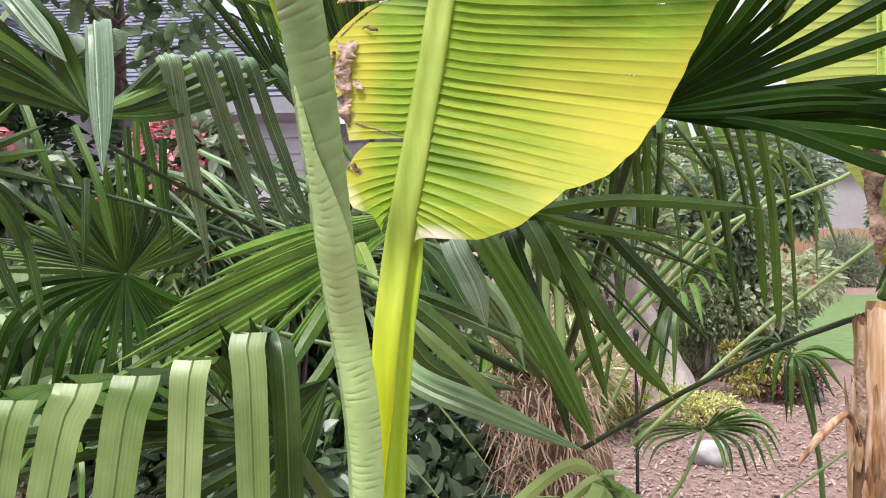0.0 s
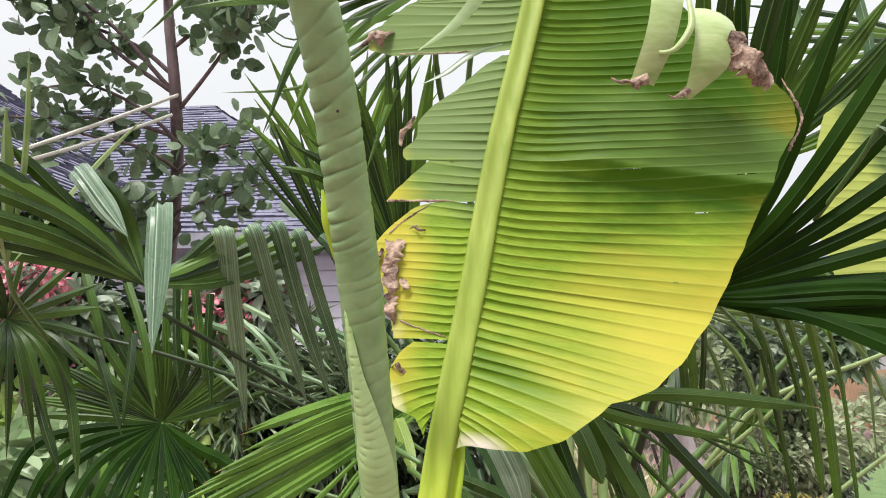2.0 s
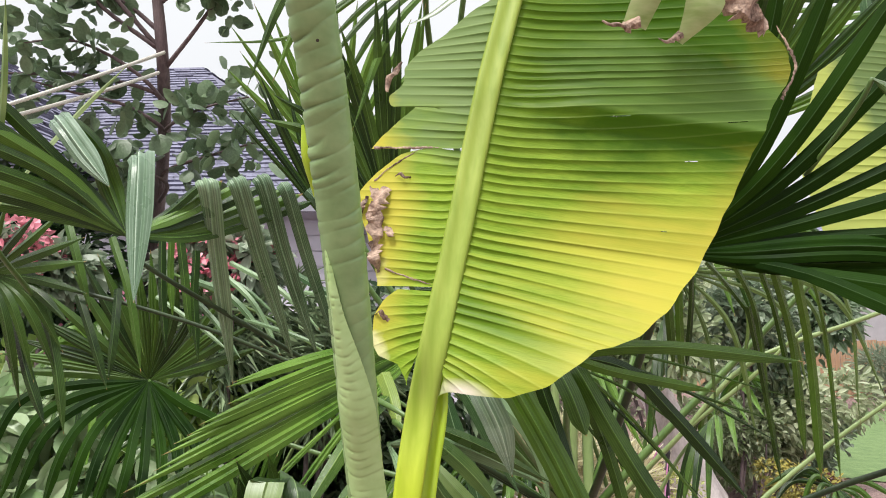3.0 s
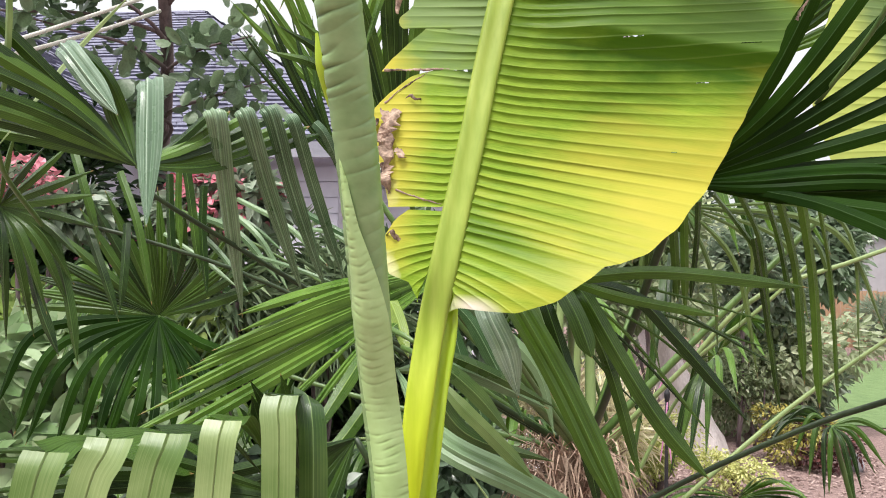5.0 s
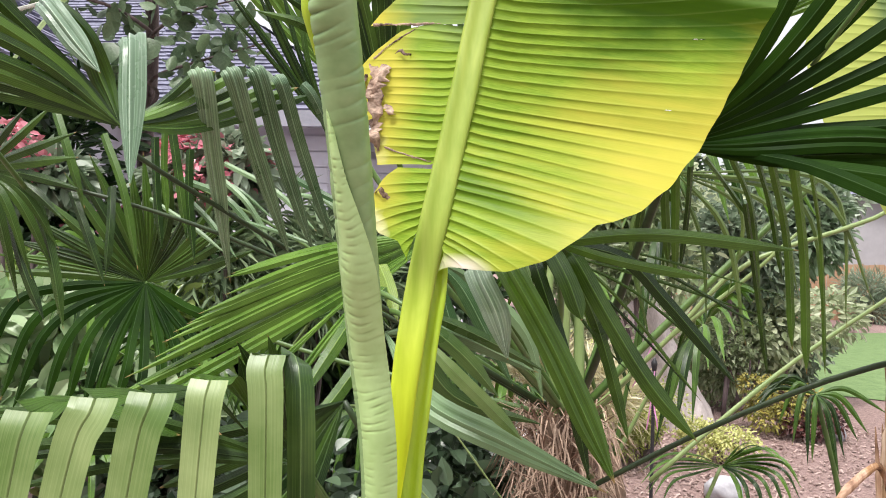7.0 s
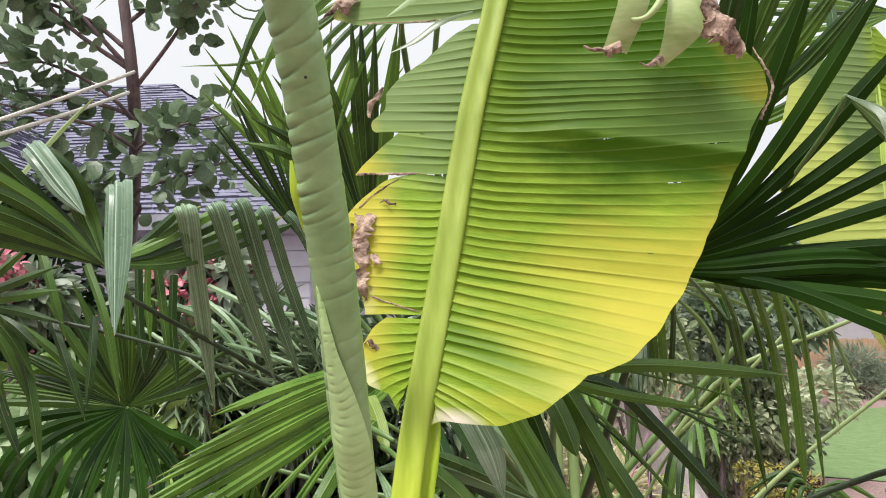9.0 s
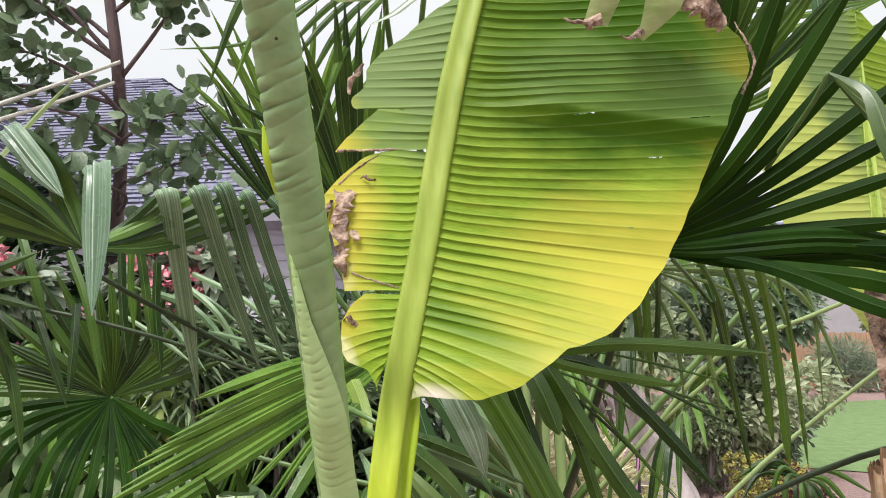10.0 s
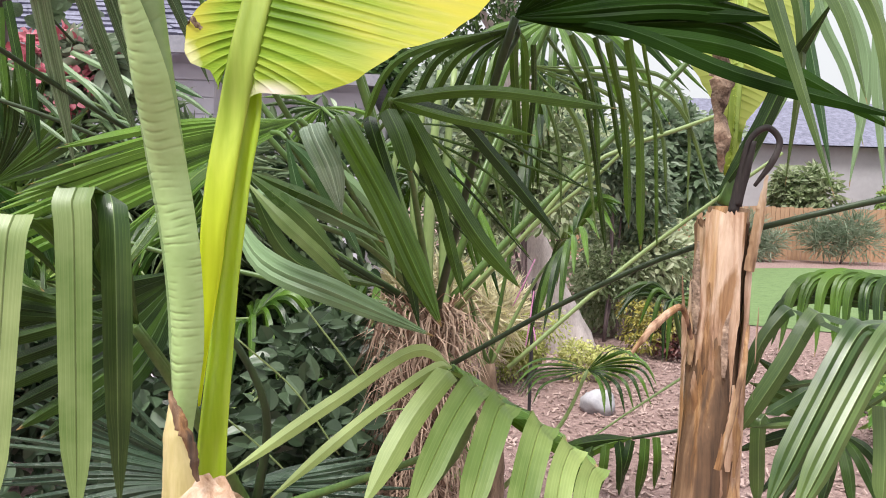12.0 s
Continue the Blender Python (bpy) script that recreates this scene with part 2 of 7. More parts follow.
M_palm = palm_leaf("palm_green", (0.006, 0.026, 0.002), (0.092, 0.185, 0.02), glow=0.1, rough=0.3, spec=0.34, lines=0.11)
M_palm_mid = palm_leaf("palm_fresh_green", (0.04, 0.105, 0.010), (0.17, 0.29, 0.045), glow=0.12, rough=0.29, spec=0.36, vary=0.16, lines=0.08, relief=0.22)
M_palm_fold = palm_leaf("palm_mid_green", (0.0324, 0.0873, 0.006), (0.1823, 0.2571, 0.042), glow=0.1, spec=0.45, lines=0.14, rough=0.27)
# Palm green with the shade among and under leaves put into it.
M_palm_shade = palm_leaf("palm_green_shade", (0.004, 0.016, 0.002), (0.048, 0.102, 0.012), glow=0.06, spec=0.24, rough=0.33)
# Darkest copy of the palm green: underside shade is in its colour.
M_palm_deep_shade = palm_leaf("palm_green_deep_shade", (0.003, 0.014, 0.001), (0.016, 0.047, 0.003), glow=0.08, spec=0.06, rough=0.5, lines=0.05, vary=0.3, relief=0.3)
# Reflected sky is lightened into the base colour of the pale straps.
M_palm_light = palm_leaf("palm_pale_sheen", (0.085, 0.155, 0.03), (0.33, 0.405, 0.17), rough=0.38, glow=0.22, lines=0.03, spec=0.55, vary=0.3, relief=0.14, grain=0.3, rib_tone=0.3)
# The sky's white sheen is put into this grey-green.
M_palm_white_sheen = palm_leaf("palm_white_sheen", (0.10, 0.17, 0.10), (0.42, 0.52, 0.41), rough=0.27, glow=0.08, spec=0.5, lines=0.1)
M_palm_blue = palm_leaf("palm_blue_green", (0.012, 0.035, 0.018), (0.06, 0.115, 0.065), rough=0.27, glow=0.05, spec=0.5)
M_palm_side = palm_leaf("palm_grey_green", (0.02, 0.055, 0.008), (0.115, 0.175, 0.045), glow=0.1, spec=0.5, lines=0.06, rough=0.3, vary=0.35, relief=0.25)
# This green and the next have sky sheen mixed into the colour.
M_palm_sheen = palm_leaf("palm_sheen_green", (0.03, 0.08, 0.025), (0.18, 0.275, 0.14), rough=0.33, glow=0.08, spec=0.36, lines=0.08, relief=0.25)
M_palm_hang = palm_leaf("palm_blue_grey_green", (0.05, 0.105, 0.05), (0.235, 0.335, 0.205), rough=0.3, glow=0.08, spec=0.5, lines=0.26, vary=0.25)
M_palm_soft = palm_leaf("palm_soft_green", (0.10, 0.165, 0.03), (0.35, 0.435, 0.15), rough=0.42, glow=0.18, lines=0.03, spec=0.45, vary=0.3, relief=0.12, grain=0.25, rib_tone=0.6)
M_stalk_dark = surface("stalk_dark", (0.008, 0.02, 0.005), (0.035, 0.065, 0.018), 30, 0.45, 0.2, 0.002, (1, 1, 0.2))
M_stalk = surface("stalk_green", (0.045, 0.10, 0.02), (0.12, 0.20, 0.05), 30, 0.4, 0.2, 0.002, (1, 1, 0.2))
M_stalk_pale = surface("stalk_pale_green", (0.16, 0.24, 0.08), (0.27, 0.34, 0.14), 30, 0.4, 0.2, 0.002, (1, 1, 0.2))
M_fibre = surface("brown_fibre", (0.05, 0.027, 0.017), (0.30, 0.20, 0.14), 9, 0.9, 0.8, 0.01, (4, 4, 0.6))
M_hair = surface("dry_fibre_strand", (0.13, 0.075, 0.052), (0.54, 0.39, 0.30), 20, 0.9, 0.2, 0.002)
M_blade = banana_blade_material("banana_blade_yellowing", -0.1)
M_blade_back = banana_blade_material("banana_blade_backlit", 3.2)
M_strip = surface("banana_underside_pale", (0.20, 0.30, 0.07), (0.43, 0.50, 0.24), 9, 0.4, 0.25, 0.002, (1, 1, 4))
M_dry = surface("dry_leaf_brown", (0.055, 0.027, 0.017), (0.50, 0.355, 0.27), 34, 0.8, 0.9, 0.006, low=0.38, high=0.64)
def stalk_to_rib(name):
    """Leaf stalk: lemon yellow low down, turning lime green along the midrib."""
    m, nt, b, out = base(name)
    geo = nt.nodes.new("ShaderNodeTexCoord")
    n1 = socket(nt, "ShaderNodeTexNoise", Vector=scaled(nt, geo.outputs["Object"], (9, 9, 0.5)), Scale=9.0, Detail=5.0)
    sep = nt.nodes.new("ShaderNodeSeparateXYZ")
    nt.links.new(geo.outputs["Object"], sep.inputs[0])
    up = nt.nodes.new("ShaderNodeMapRange")
    up.inputs["From Min"].default_value, up.inputs["From Max"].default_value = 1.36, 1.62
    nt.links.new(sep.outputs[2], up.inputs["Value"])
    low = ramp(nt, n1.outputs[0], [(0.3, (0.53, 0.63, 0.005)), (0.7, (0.67, 0.75, 0.02))])
    high = ramp(nt, n1.outputs[0], [(0.3, (0.20, 0.285, 0.03)), (0.7, (0.30, 0.375, 0.065))])
    nt.links.new(mixc(nt, up.outputs[0], low, high), b.inputs["Base Color"])
    b.inputs["Roughness"].default_value = 0.5
    b.inputs["Specular IOR Level"].default_value = 0.3
    bumped(nt, b, n1.outputs[0], 0.25, 0.002)
    return m


M_rib = stalk_to_rib("midrib_lime")
M_petiole_g = surface("petiole_green_edge", (0.28, 0.43, 0.015), (0.42, 0.56, 0.04), 12, 0.3, 0.15, 0.002, (5, 5, 0.3))
def young_leaf(name, low, high, crease):
    """Waxy skin of a rolled leaf, crease shade put into its colour, with a few black specks."""
    m = surface(name, low, high, 5, 0.45, 0.25, 0.002, (2, 2, 3))
    nt = m.node_tree
    b = nt.nodes["Principled BSDF"]
    skin = b.inputs["Base Color"].links[0].from_socket
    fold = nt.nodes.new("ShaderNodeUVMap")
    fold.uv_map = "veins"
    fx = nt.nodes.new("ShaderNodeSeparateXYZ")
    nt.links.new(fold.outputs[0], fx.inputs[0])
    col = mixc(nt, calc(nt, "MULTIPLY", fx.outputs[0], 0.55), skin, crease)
    dots = socket(nt, "ShaderNodeTexVoronoi", Vector=nt.nodes.new("ShaderNodeTexCoord").outputs["Object"], Scale=22.0)
    col = mixc(nt, calc(nt, "LESS_THAN", dots.outputs["Distance"], 0.03), col, (0.035, 0.03, 0.02))
    nt.links.new(col, b.inputs["Base Color"])
    return m


M_roll_plain = surface("rolled_leaf_grey_green", (0.16, 0.26, 0.095), (0.30, 0.40, 0.175), 5, 0.5, 0.25, 0.002, (2, 2, 3))
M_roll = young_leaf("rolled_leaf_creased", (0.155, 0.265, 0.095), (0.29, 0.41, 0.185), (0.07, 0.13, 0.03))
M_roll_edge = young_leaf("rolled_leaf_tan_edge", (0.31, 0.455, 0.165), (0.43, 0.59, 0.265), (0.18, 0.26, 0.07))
M_sheath = streaked("dry_sheath", [(0.385, (0.022, 0.012, 0.008)), (0.43, (0.20, 0.10, 0.06)), (0.49, (0.46, 0.285, 0.19)), (0.60, (0.68, 0.51, 0.395))], 8.0, (4, 4, 0.45), bump=0.9, dist=0.004)
M_sheath_dark = streaked("dry_sheath_weathered", [(0.32, (0.02, 0.012, 0.010)), (0.5, (0.16, 0.09, 0.05)), (0.68, (0.40, 0.25, 0.15))])
M_sheath_old = streaked("dry_sheath_brown", [(0.38, (0.025, 0.013, 0.009)), (0.45, (0.16, 0.085, 0.045)), (0.54, (0.38, 0.24, 0.14)), (0.64, (0.64, 0.49, 0.37))], 8.0, (4, 4, 0.45), bump=0.8, dist=0.003)
M_base = surface("straw_yellow_sheath", (0.40, 0.33, 0.12), (0.60, 0.50, 0.27), 14, 0.6, 0.3, 0.002, (3, 3, 0.5))
M_black = surface("rotted_stalk", (0.012, 0.010, 0.012), (0.06, 0.045, 0.045), 20, 0.6, 0.5, 0.003, (3, 3, 0.5))
M_bark = surface("eucalyptus_bark", (0.075, 0.05, 0.055), (0.21, 0.155, 0.16), 9, 0.85, 0.5, 0.008, (5, 5, 0.6))
M_euc = plain_leaf("eucalyptus_leaf", (0.045, 0.085, 0.04), (0.21, 0.30, 0.165), 0.38, 0.32)
M_rope = surface("white_rope", (0.55, 0.54, 0.48), (0.78, 0.77, 0.72), 60, 0.9, 0.3, 0.002)
M_shingle = surface("slate_grey_shingle", (0.065, 0.065, 0.10), (0.24, 0.24, 0.33), 5, 0.9, 0.4, 0.01)
M_wall = surface("lilac_grey_siding", (0.50, 0.48, 0.55), (0.62, 0.60, 0.67), 1.5, 0.8, 0.2, 0.004)
M_far_wall = surface("pale_lilac_plaster", (0.36, 0.34, 0.37), (0.46, 0.44, 0.47), 0.8, 0.85, 0.2, 0.004)
M_gutter = surface("grey_gutter", (0.20, 0.20, 0.24), (0.34, 0.33, 0.38), 4, 0.6, 0.1, 0.002)
M_mulch = surface("bark_mulch", (0.10, 0.052, 0.047), (0.41, 0.285, 0.265), 26, 0.95, 0.9, 0.03, detail=10)
M_chip = plain_leaf("bark_chip", (0.15, 0.09, 0.08), (0.42, 0.31, 0.285), rough=0.9, glow=0.02)
M_lawn = surface("lawn_green", (0.075, 0.13, 0.04), (0.155, 0.23, 0.085), 5, 0.9, 0.8, 0.03, detail=10)
M_paving = surface("lilac_grey_paving", (0.42, 0.39, 0.45), (0.58, 0.54, 0.60), 3, 0.85, 0.3, 0.005)
M_fence = surface("cedar_fence", (0.32, 0.18, 0.11), (0.52, 0.33, 0.21), 3, 0.85, 0.4, 0.006, (8, 8, 0.5))
M_paletrunk = surface("pale_trunk_bark", (0.36, 0.30, 0.295), (0.74, 0.66, 0.65), 5, 0.85, 0.8, 0.02, (2, 2, 0.7))
M_stone = surface("grey_rock", (0.24, 0.23, 0.26), (0.44, 0.43, 0.46), 7, 0.85, 0.6, 0.01)
M_iron = surface("black_iron", (0.01, 0.01, 0.012), (0.035, 0.03, 0.035), 20, 0.5, 0.2, 0.001)
M_ribbon = surface("pink_ribbon", (0.5, 0.16, 0.36), (0.68, 0.34, 0.54), 20, 0.5, 0.1, 0.001)
M_shrub = plain_leaf("shrub_leaf_green", (0.007, 0.027, 0.006), (0.078, 0.155, 0.036))
M_shrub_dark = plain_leaf("shrub_leaf_dark", (0.012, 0.028, 0.012), (0.10, 0.15, 0.085), rough=0.34)
M_shrub_mix = plain_leaf("shrub_leaf_mixed", (0.17, 0.23, 0.10), (0.54, 0.58, 0.40), glow=0.45, scale=2.6)
M_shrub_gold = plain_leaf("shrub_leaf_gold", (0.26, 0.30, 0.06), (0.74, 0.72, 0.33), glow=0.3)
M_shrub_pale = plain_leaf("shrub_leaf_pale", (0.085, 0.20, 0.03), (0.47, 0.59, 0.20), glow=0.3)
M_shrub_grey = plain_leaf("shrub_leaf_grey_green", (0.14, 0.2, 0.12), (0.38, 0.44, 0.34), glow=0.35)
M_shrub_soft = plain_leaf("shrub_leaf_soft_green", (0.032, 0.066, 0.028), (0.22, 0.29, 0.16))
M_shrub_milky = plain_leaf("shrub_leaf_milky_green", (0.17, 0.28, 0.11), (0.58, 0.68, 0.45), glow=0.35)
M_shrub_amber = plain_leaf("shrub_leaf_amber", (0.08, 0.10, 0.02), (0.42, 0.36, 0.09), glow=0.25)
M_shrub_rust = plain_leaf("shrub_leaf_rust", (0.06, 0.018, 0.02), (0.17, 0.06, 0.05))
M_red = plain_leaf("flower_crimson_pink", (0.38, 0.06, 0.10), (0.68, 0.27, 0.33), glow=0.15)
M_pink = plain_leaf("flower_pink", (0.42, 0.08, 0.18), (0.75, 0.33, 0.45), glow=0.15)
M_straw = plain_leaf("dry_grass", (0.46, 0.43, 0.26), (0.82, 0.77, 0.56))


# ---- building helpers ----
def mesh_of(name, verts, faces, uvs=None, smooth=True, veins=None):
    me = bpy.data.meshes.new(name)
    me.from_pydata([tuple(v) for v in verts], [], faces)
    if uvs is not None:
        layer = me.uv_layers.new(name="uv")
        idx = np.empty(len(me.loops), dtype=np.int32)
        me.loops.foreach_get("vertex_index", idx)
        layer.data.foreach_set("uv", np.asarray(uvs, dtype=np.float32)[idx].ravel())
    if smooth:
        me.polygons.foreach_set("use_smooth", np.ones(len(me.polygons), dtype=bool))
    me.update()
    if veins is not None:
        layer = me.uv_layers.new(name="veins")
        idx = np.zeros(len(me.loops), int)
        me.loops.foreach_get("vertex_index", idx)
        v = np.array(veins, float)[idx]
        layer.data.foreach_set("uv", v.ravel())
    return me


def part(name, me, mat, parent=None, label=""):
    ob = new(name, me)
    if mat is not None and not me.materials:
        me.materials.append(mat)
    if parent is not None:
        ob.parent = parent
        # Parts are given in world places; their things stand unturned at their bases.
        at, up = Vector((0, 0, 0)), parent
        while up is not None:
            at += up.location
            up = up.parent
        ob.location = -at
    if label:
        ob["label"] = label
    return ob


def thing(name, at, label, category, group="", kind=""):
    return tagged(new(name), label, category, group, kind) if at is None else place(tagged(new(name), label, category, group, kind), at)


def place(ob, at):
    ob.location = at
    return ob


def curve_points(pts, n):
    """A smooth line through the points (Catmull-Rom), n samples."""
    p = np.array(pts, float)
    if len(p) == 2:
        return p[0] + (p[1] - p[0]) * np.linspace(0, 1, n)[:, None]
    p = np.vstack([2 * p[0] - p[1], p, 2 * p[-1] - p[-2]])
    k = np.linalg.norm(np.diff(p, axis=0), axis=1) ** 0.5 + 1e-6
    t = np.concatenate([[0], np.cumsum(k)])
    out = []
    for s in np.linspace(t[1], t[-2] - 1e-9, n):
        i = min(max(int(np.searchsorted(t, s, side="right")) - 1, 1), len(p) - 3)
        t0, t1, t2, t3 = t[i - 1 : i + 3]
        a1 = (t1 - s) / (t1 - t0) * p[i - 1] + (s - t0) / (t1 - t0) * p[i]
        a2 = (t2 - s) / (t2 - t1) * p[i] + (s - t1) / (t2 - t1) * p[i + 1]
        a3 = (t3 - s) / (t3 - t2) * p[i + 1] + (s - t2) / (t3 - t2) * p[i + 2]
        b1 = (t2 - s) / (t2 - t0) * a1 + (s - t0) / (t2 - t0) * a2
        b2 = (t3 - s) / (t3 - t1) * a2 + (s - t1) / (t3 - t1) * a3
        out.append((t2 - s) / (t2 - t1) * b1 + (s - t1) / (t2 - t1) * b2)
    return np.array(out)


def unit(v):
    return v / (np.linalg.norm(v, axis=-1, keepdims=True) + 1e-9)


def strap_mesh(pts, width, face=(0, -1, 0.25), fold=0.2, n=18, joint=0.3, taper=0.55, start=0.14):
    """One palm segment: a long pleated strap along a smooth line, narrow where it joins, pointed at its end.
    Its pleats are creased: the facets share no corners across."""
    line = curve_points(pts, n)
    tan = unit(np.gradient(line, axis=0))
    face = np.array(face, float)
    # Narrow segments have one crease, broad ones three.
    profile = ((-0.5, -0.5), (0.0, 0.5), (0.5, -0.5)) if width < 0.0365 else ((-0.5, -0.45), (-0.3, 0.1), (-0.14, -0.05), (0.0, 0.5), (0.14, -0.05), (0.3, 0.1), (0.5, -0.45))
    if fold <= 0.16 and width >= 0.0365:  # broad soft straps: one groove along the middle
        profile = ((-0.5, 0.35), (-0.34, 0.16), (-0.035, -0.02), (0.0, -0.3), (0.035, -0.02), (0.34, 0.16), (0.5, 0.35))
    wide = len(profile) - 1
    verts, uvs, faces = [], [], []
    side = None
    for i in range(n):
        c = np.cross(tan[i], face)
        if side is None:
            side = np.cross(line[-1] - line[n // 4], face)
            side = unit(side - tan[i] * (side @ tan[i]))
        else:
            carried = unit(side - tan[i] * (side @ tan[i]))
            size = np.linalg.norm(c)
            if size > 0.25:
                c = c / size * (1 if c @ carried > 0 else -1)
                carried = unit(carried + 0.5 * c)
            side = carried
        up = np.cross(side, tan[i])
        s = i / (n - 1)
        w = width * (1.14 - 0.28 * s if wide == 6 and fold <= 0.16 else 1.0) * min(1.0, start + s / joint) * (1.0 if s < taper else max(0.02, 1 - ((s - taper) / (1 - taper)) ** 1.5))
        ring = [(line[i] + side * a * w + up * z * fold * w, (a + 0.5, s)) for a, z in profile]
        for j in range(wide):
            for v, uv in (ring[j], ring[j + 1]):
                verts.append(v)
                uvs.append(uv)
    for i in range(n - 1):
        for j in range(wide):
            k = (i * wide + j) * 2
            faces.append((k, k + 1, k + 2 * wide + 1, k + 2 * wide))
    return mesh_of("leaf_segment", verts, faces, uvs)


def tube_mesh(name, pts, radii, n=14, sides=8, flat=1.0, wrinkle=0.0, caps=True):
    """A round or flattened stem along a smooth line; radii run evenly along it."""
    line = curve_points(pts, n)
    tan = unit(np.gradient(line, axis=0))
    rad = np.interp(np.linspace(0, 1, n), np.linspace(0, 1, len(radii)), radii)
    ref = np.array((0.0, 1.0, 0.0)) if abs(tan[0][1]) < 0.9 else np.array((1.0, 0.0, 0.0))
    verts, faces, uvs = [], [], []
    for i in range(n):
        a = unit(np.cross(tan[i], ref))
        b = np.cross(a, tan[i])
        for j in range(sides):
            th = 2 * math.pi * j / sides
            r = rad[i] * (1 + wrinkle * (noise.noise(Vector(line[i]) * 30 + Vector((j * 3.1, 0, 0)))))
            verts.append(line[i] + a * math.cos(th) * r + b * math.sin(th) * r * flat)
            uvs.append((j / sides, i / (n - 1)))
    for i in range(n - 1):
        for j in range(sides):
            k, l = i * sides + j, i * sides + (j + 1) % sides
            faces.append((k, l, l + sides, k + sides))
    if caps:
        faces.append(tuple(range(sides))[::-1])
        faces.append(tuple(range((n - 1) * sides, n * sides)))
    return mesh_of(name, verts, faces, uvs)


def box_mesh(name, lo, hi):
    x0, y0, z0 = lo
    x1, y1, z1 = hi
    v = [(x0, y0, z0), (x1, y0, z0), (x1, y1, z0), (x0, y1, z0), (x0, y0, z1), (x1, y0, z1), (x1, y1, z1), (x0, y1, z1)]
    f = [(3, 2, 1, 0), (4, 5, 6, 7), (0, 1, 5, 4), (1, 2, 6, 5), (2, 3, 7, 6), (3, 0, 4, 7)]
    return mesh_of(name, v, f, smooth=False)


def frond(palm, stalk, radii, segments, mat, stalk_mat=None, face=(0, -1, 0.25), fold=0.22, joint=0.42, taper=0.6):
    """A fan leaf: its stalk, from hub to crown, and each segment as a line from the hub. segments: ([points], width)."""
    st = part("frond", tube_mesh("frond", stalk, radii, 14, 8, 0.75), stalk_mat or M_stalk, palm)
    for pts, w, *loose in segments:
        if loose:  # an end that hangs from a sharp crease
            part("leaf_segment", strap_mesh(pts, w, face, fold, joint=0.3, taper=taper, start=0.96), mat, st)
        else:
            part("leaf_segment", strap_mesh([stalk[0], *pts], w, face, fold, joint=joint, taper=taper), mat, st)
    return st


def fan(controls, n, close=1.0, wobble=0.012, seed=1):
    """n segments whose bends and tips glide through a few given ones, wide enough to meet at the bends. controls: (bend, ..., tip)."""
    rnd = random.Random(seed)
    c = np.array(controls, float)
    rails = [curve_points(c[:, k], n) for k in range(c.shape[1])]
    w = close * float(np.mean(np.linalg.norm(np.diff(rails[0], axis=0), axis=1)))
    out = []
    for line in zip(*rails):
        j = np.array([rnd.uniform(-1, 1) for _ in range(3)]) * wobble
        out.append(([v + j * f for v, f in zip(line, np.linspace(0.3, 1.4, len(line)))], w * rnd.uniform(0.88, 1.1)))
    return out


LEAF_OVAL = ((0, 0), (0.22, 0.08), (0.42, 0.26), (0.5, 0.48), (0.4, 0.72), (0.2, 0.9), (0, 1.04), (-0.2, 0.9), (-0.4, 0.72), (-0.5, 0.48), (-0.42, 0.26), (-0.22, 0.08))
LEAF_LANCE = ((0, 0), (0.5, 0.4), (0, 1), (-0.5, 0.4))


def leaf_cloud(name, centre, size, n, length, width, seed, shape=LEAF_LANCE, droop=0.2, shell=0.45, lumps=7):
    """Many small folded leaves round a few lumps, so that the outline is uneven and has gaps."""
    rnd = random.Random(seed)
    blobs = [(Vector((rnd.uniform(-0.6, 0.6), rnd.uniform(-0.6, 0.6), rnd.uniform(-0.5, 0.6))), rnd.uniform(0.35, 0.6)) for _ in range(lumps)]
    verts, faces = [], []
    k = len(shape)
    for _ in range(n):
        c, r = blobs[rnd.randrange(lumps)]
        d = Vector((rnd.gauss(0, 1), rnd.gauss(0, 1), rnd.gauss(0.25, 1))).normalized()
        p = c + d * r * (shell + (1 - shell) * rnd.random())
        p = Vector((centre[0] + p.x * size[0], centre[1] + p.y * size[1], centre[2] + p.z * size[2]))
        ax = (d + Vector((rnd.uniform(-0.8, 0.8), rnd.uniform(-0.8, 0.8), rnd.uniform(-0.6, 0.5) - droop))).normalized()
        nrm = Vector((rnd.uniform(-0.7, 0.7), rnd.uniform(-0.9, 0.3), rnd.uniform(0.2, 1))).normalized()
        sd = ax.cross(nrm)
        if sd.length < 0.1:
            continue
        sd.normalize()
        up = sd.cross(ax)
        l, w = length * rnd.uniform(0.6, 1.25), width * rnd.uniform(0.7, 1.2)
        at = len(verts)
        for a, b in shape:
            verts.append(p + sd * a * w + ax * b * l + up * (abs(a) * 0.35 * w - 0.25 * l * b * b))
        faces.append(tuple(range(at, at + k // 2 + 1)))
        faces.append((at, *range(at + k // 2, at + k)))
    return mesh_of(name, verts, faces, smooth=False)


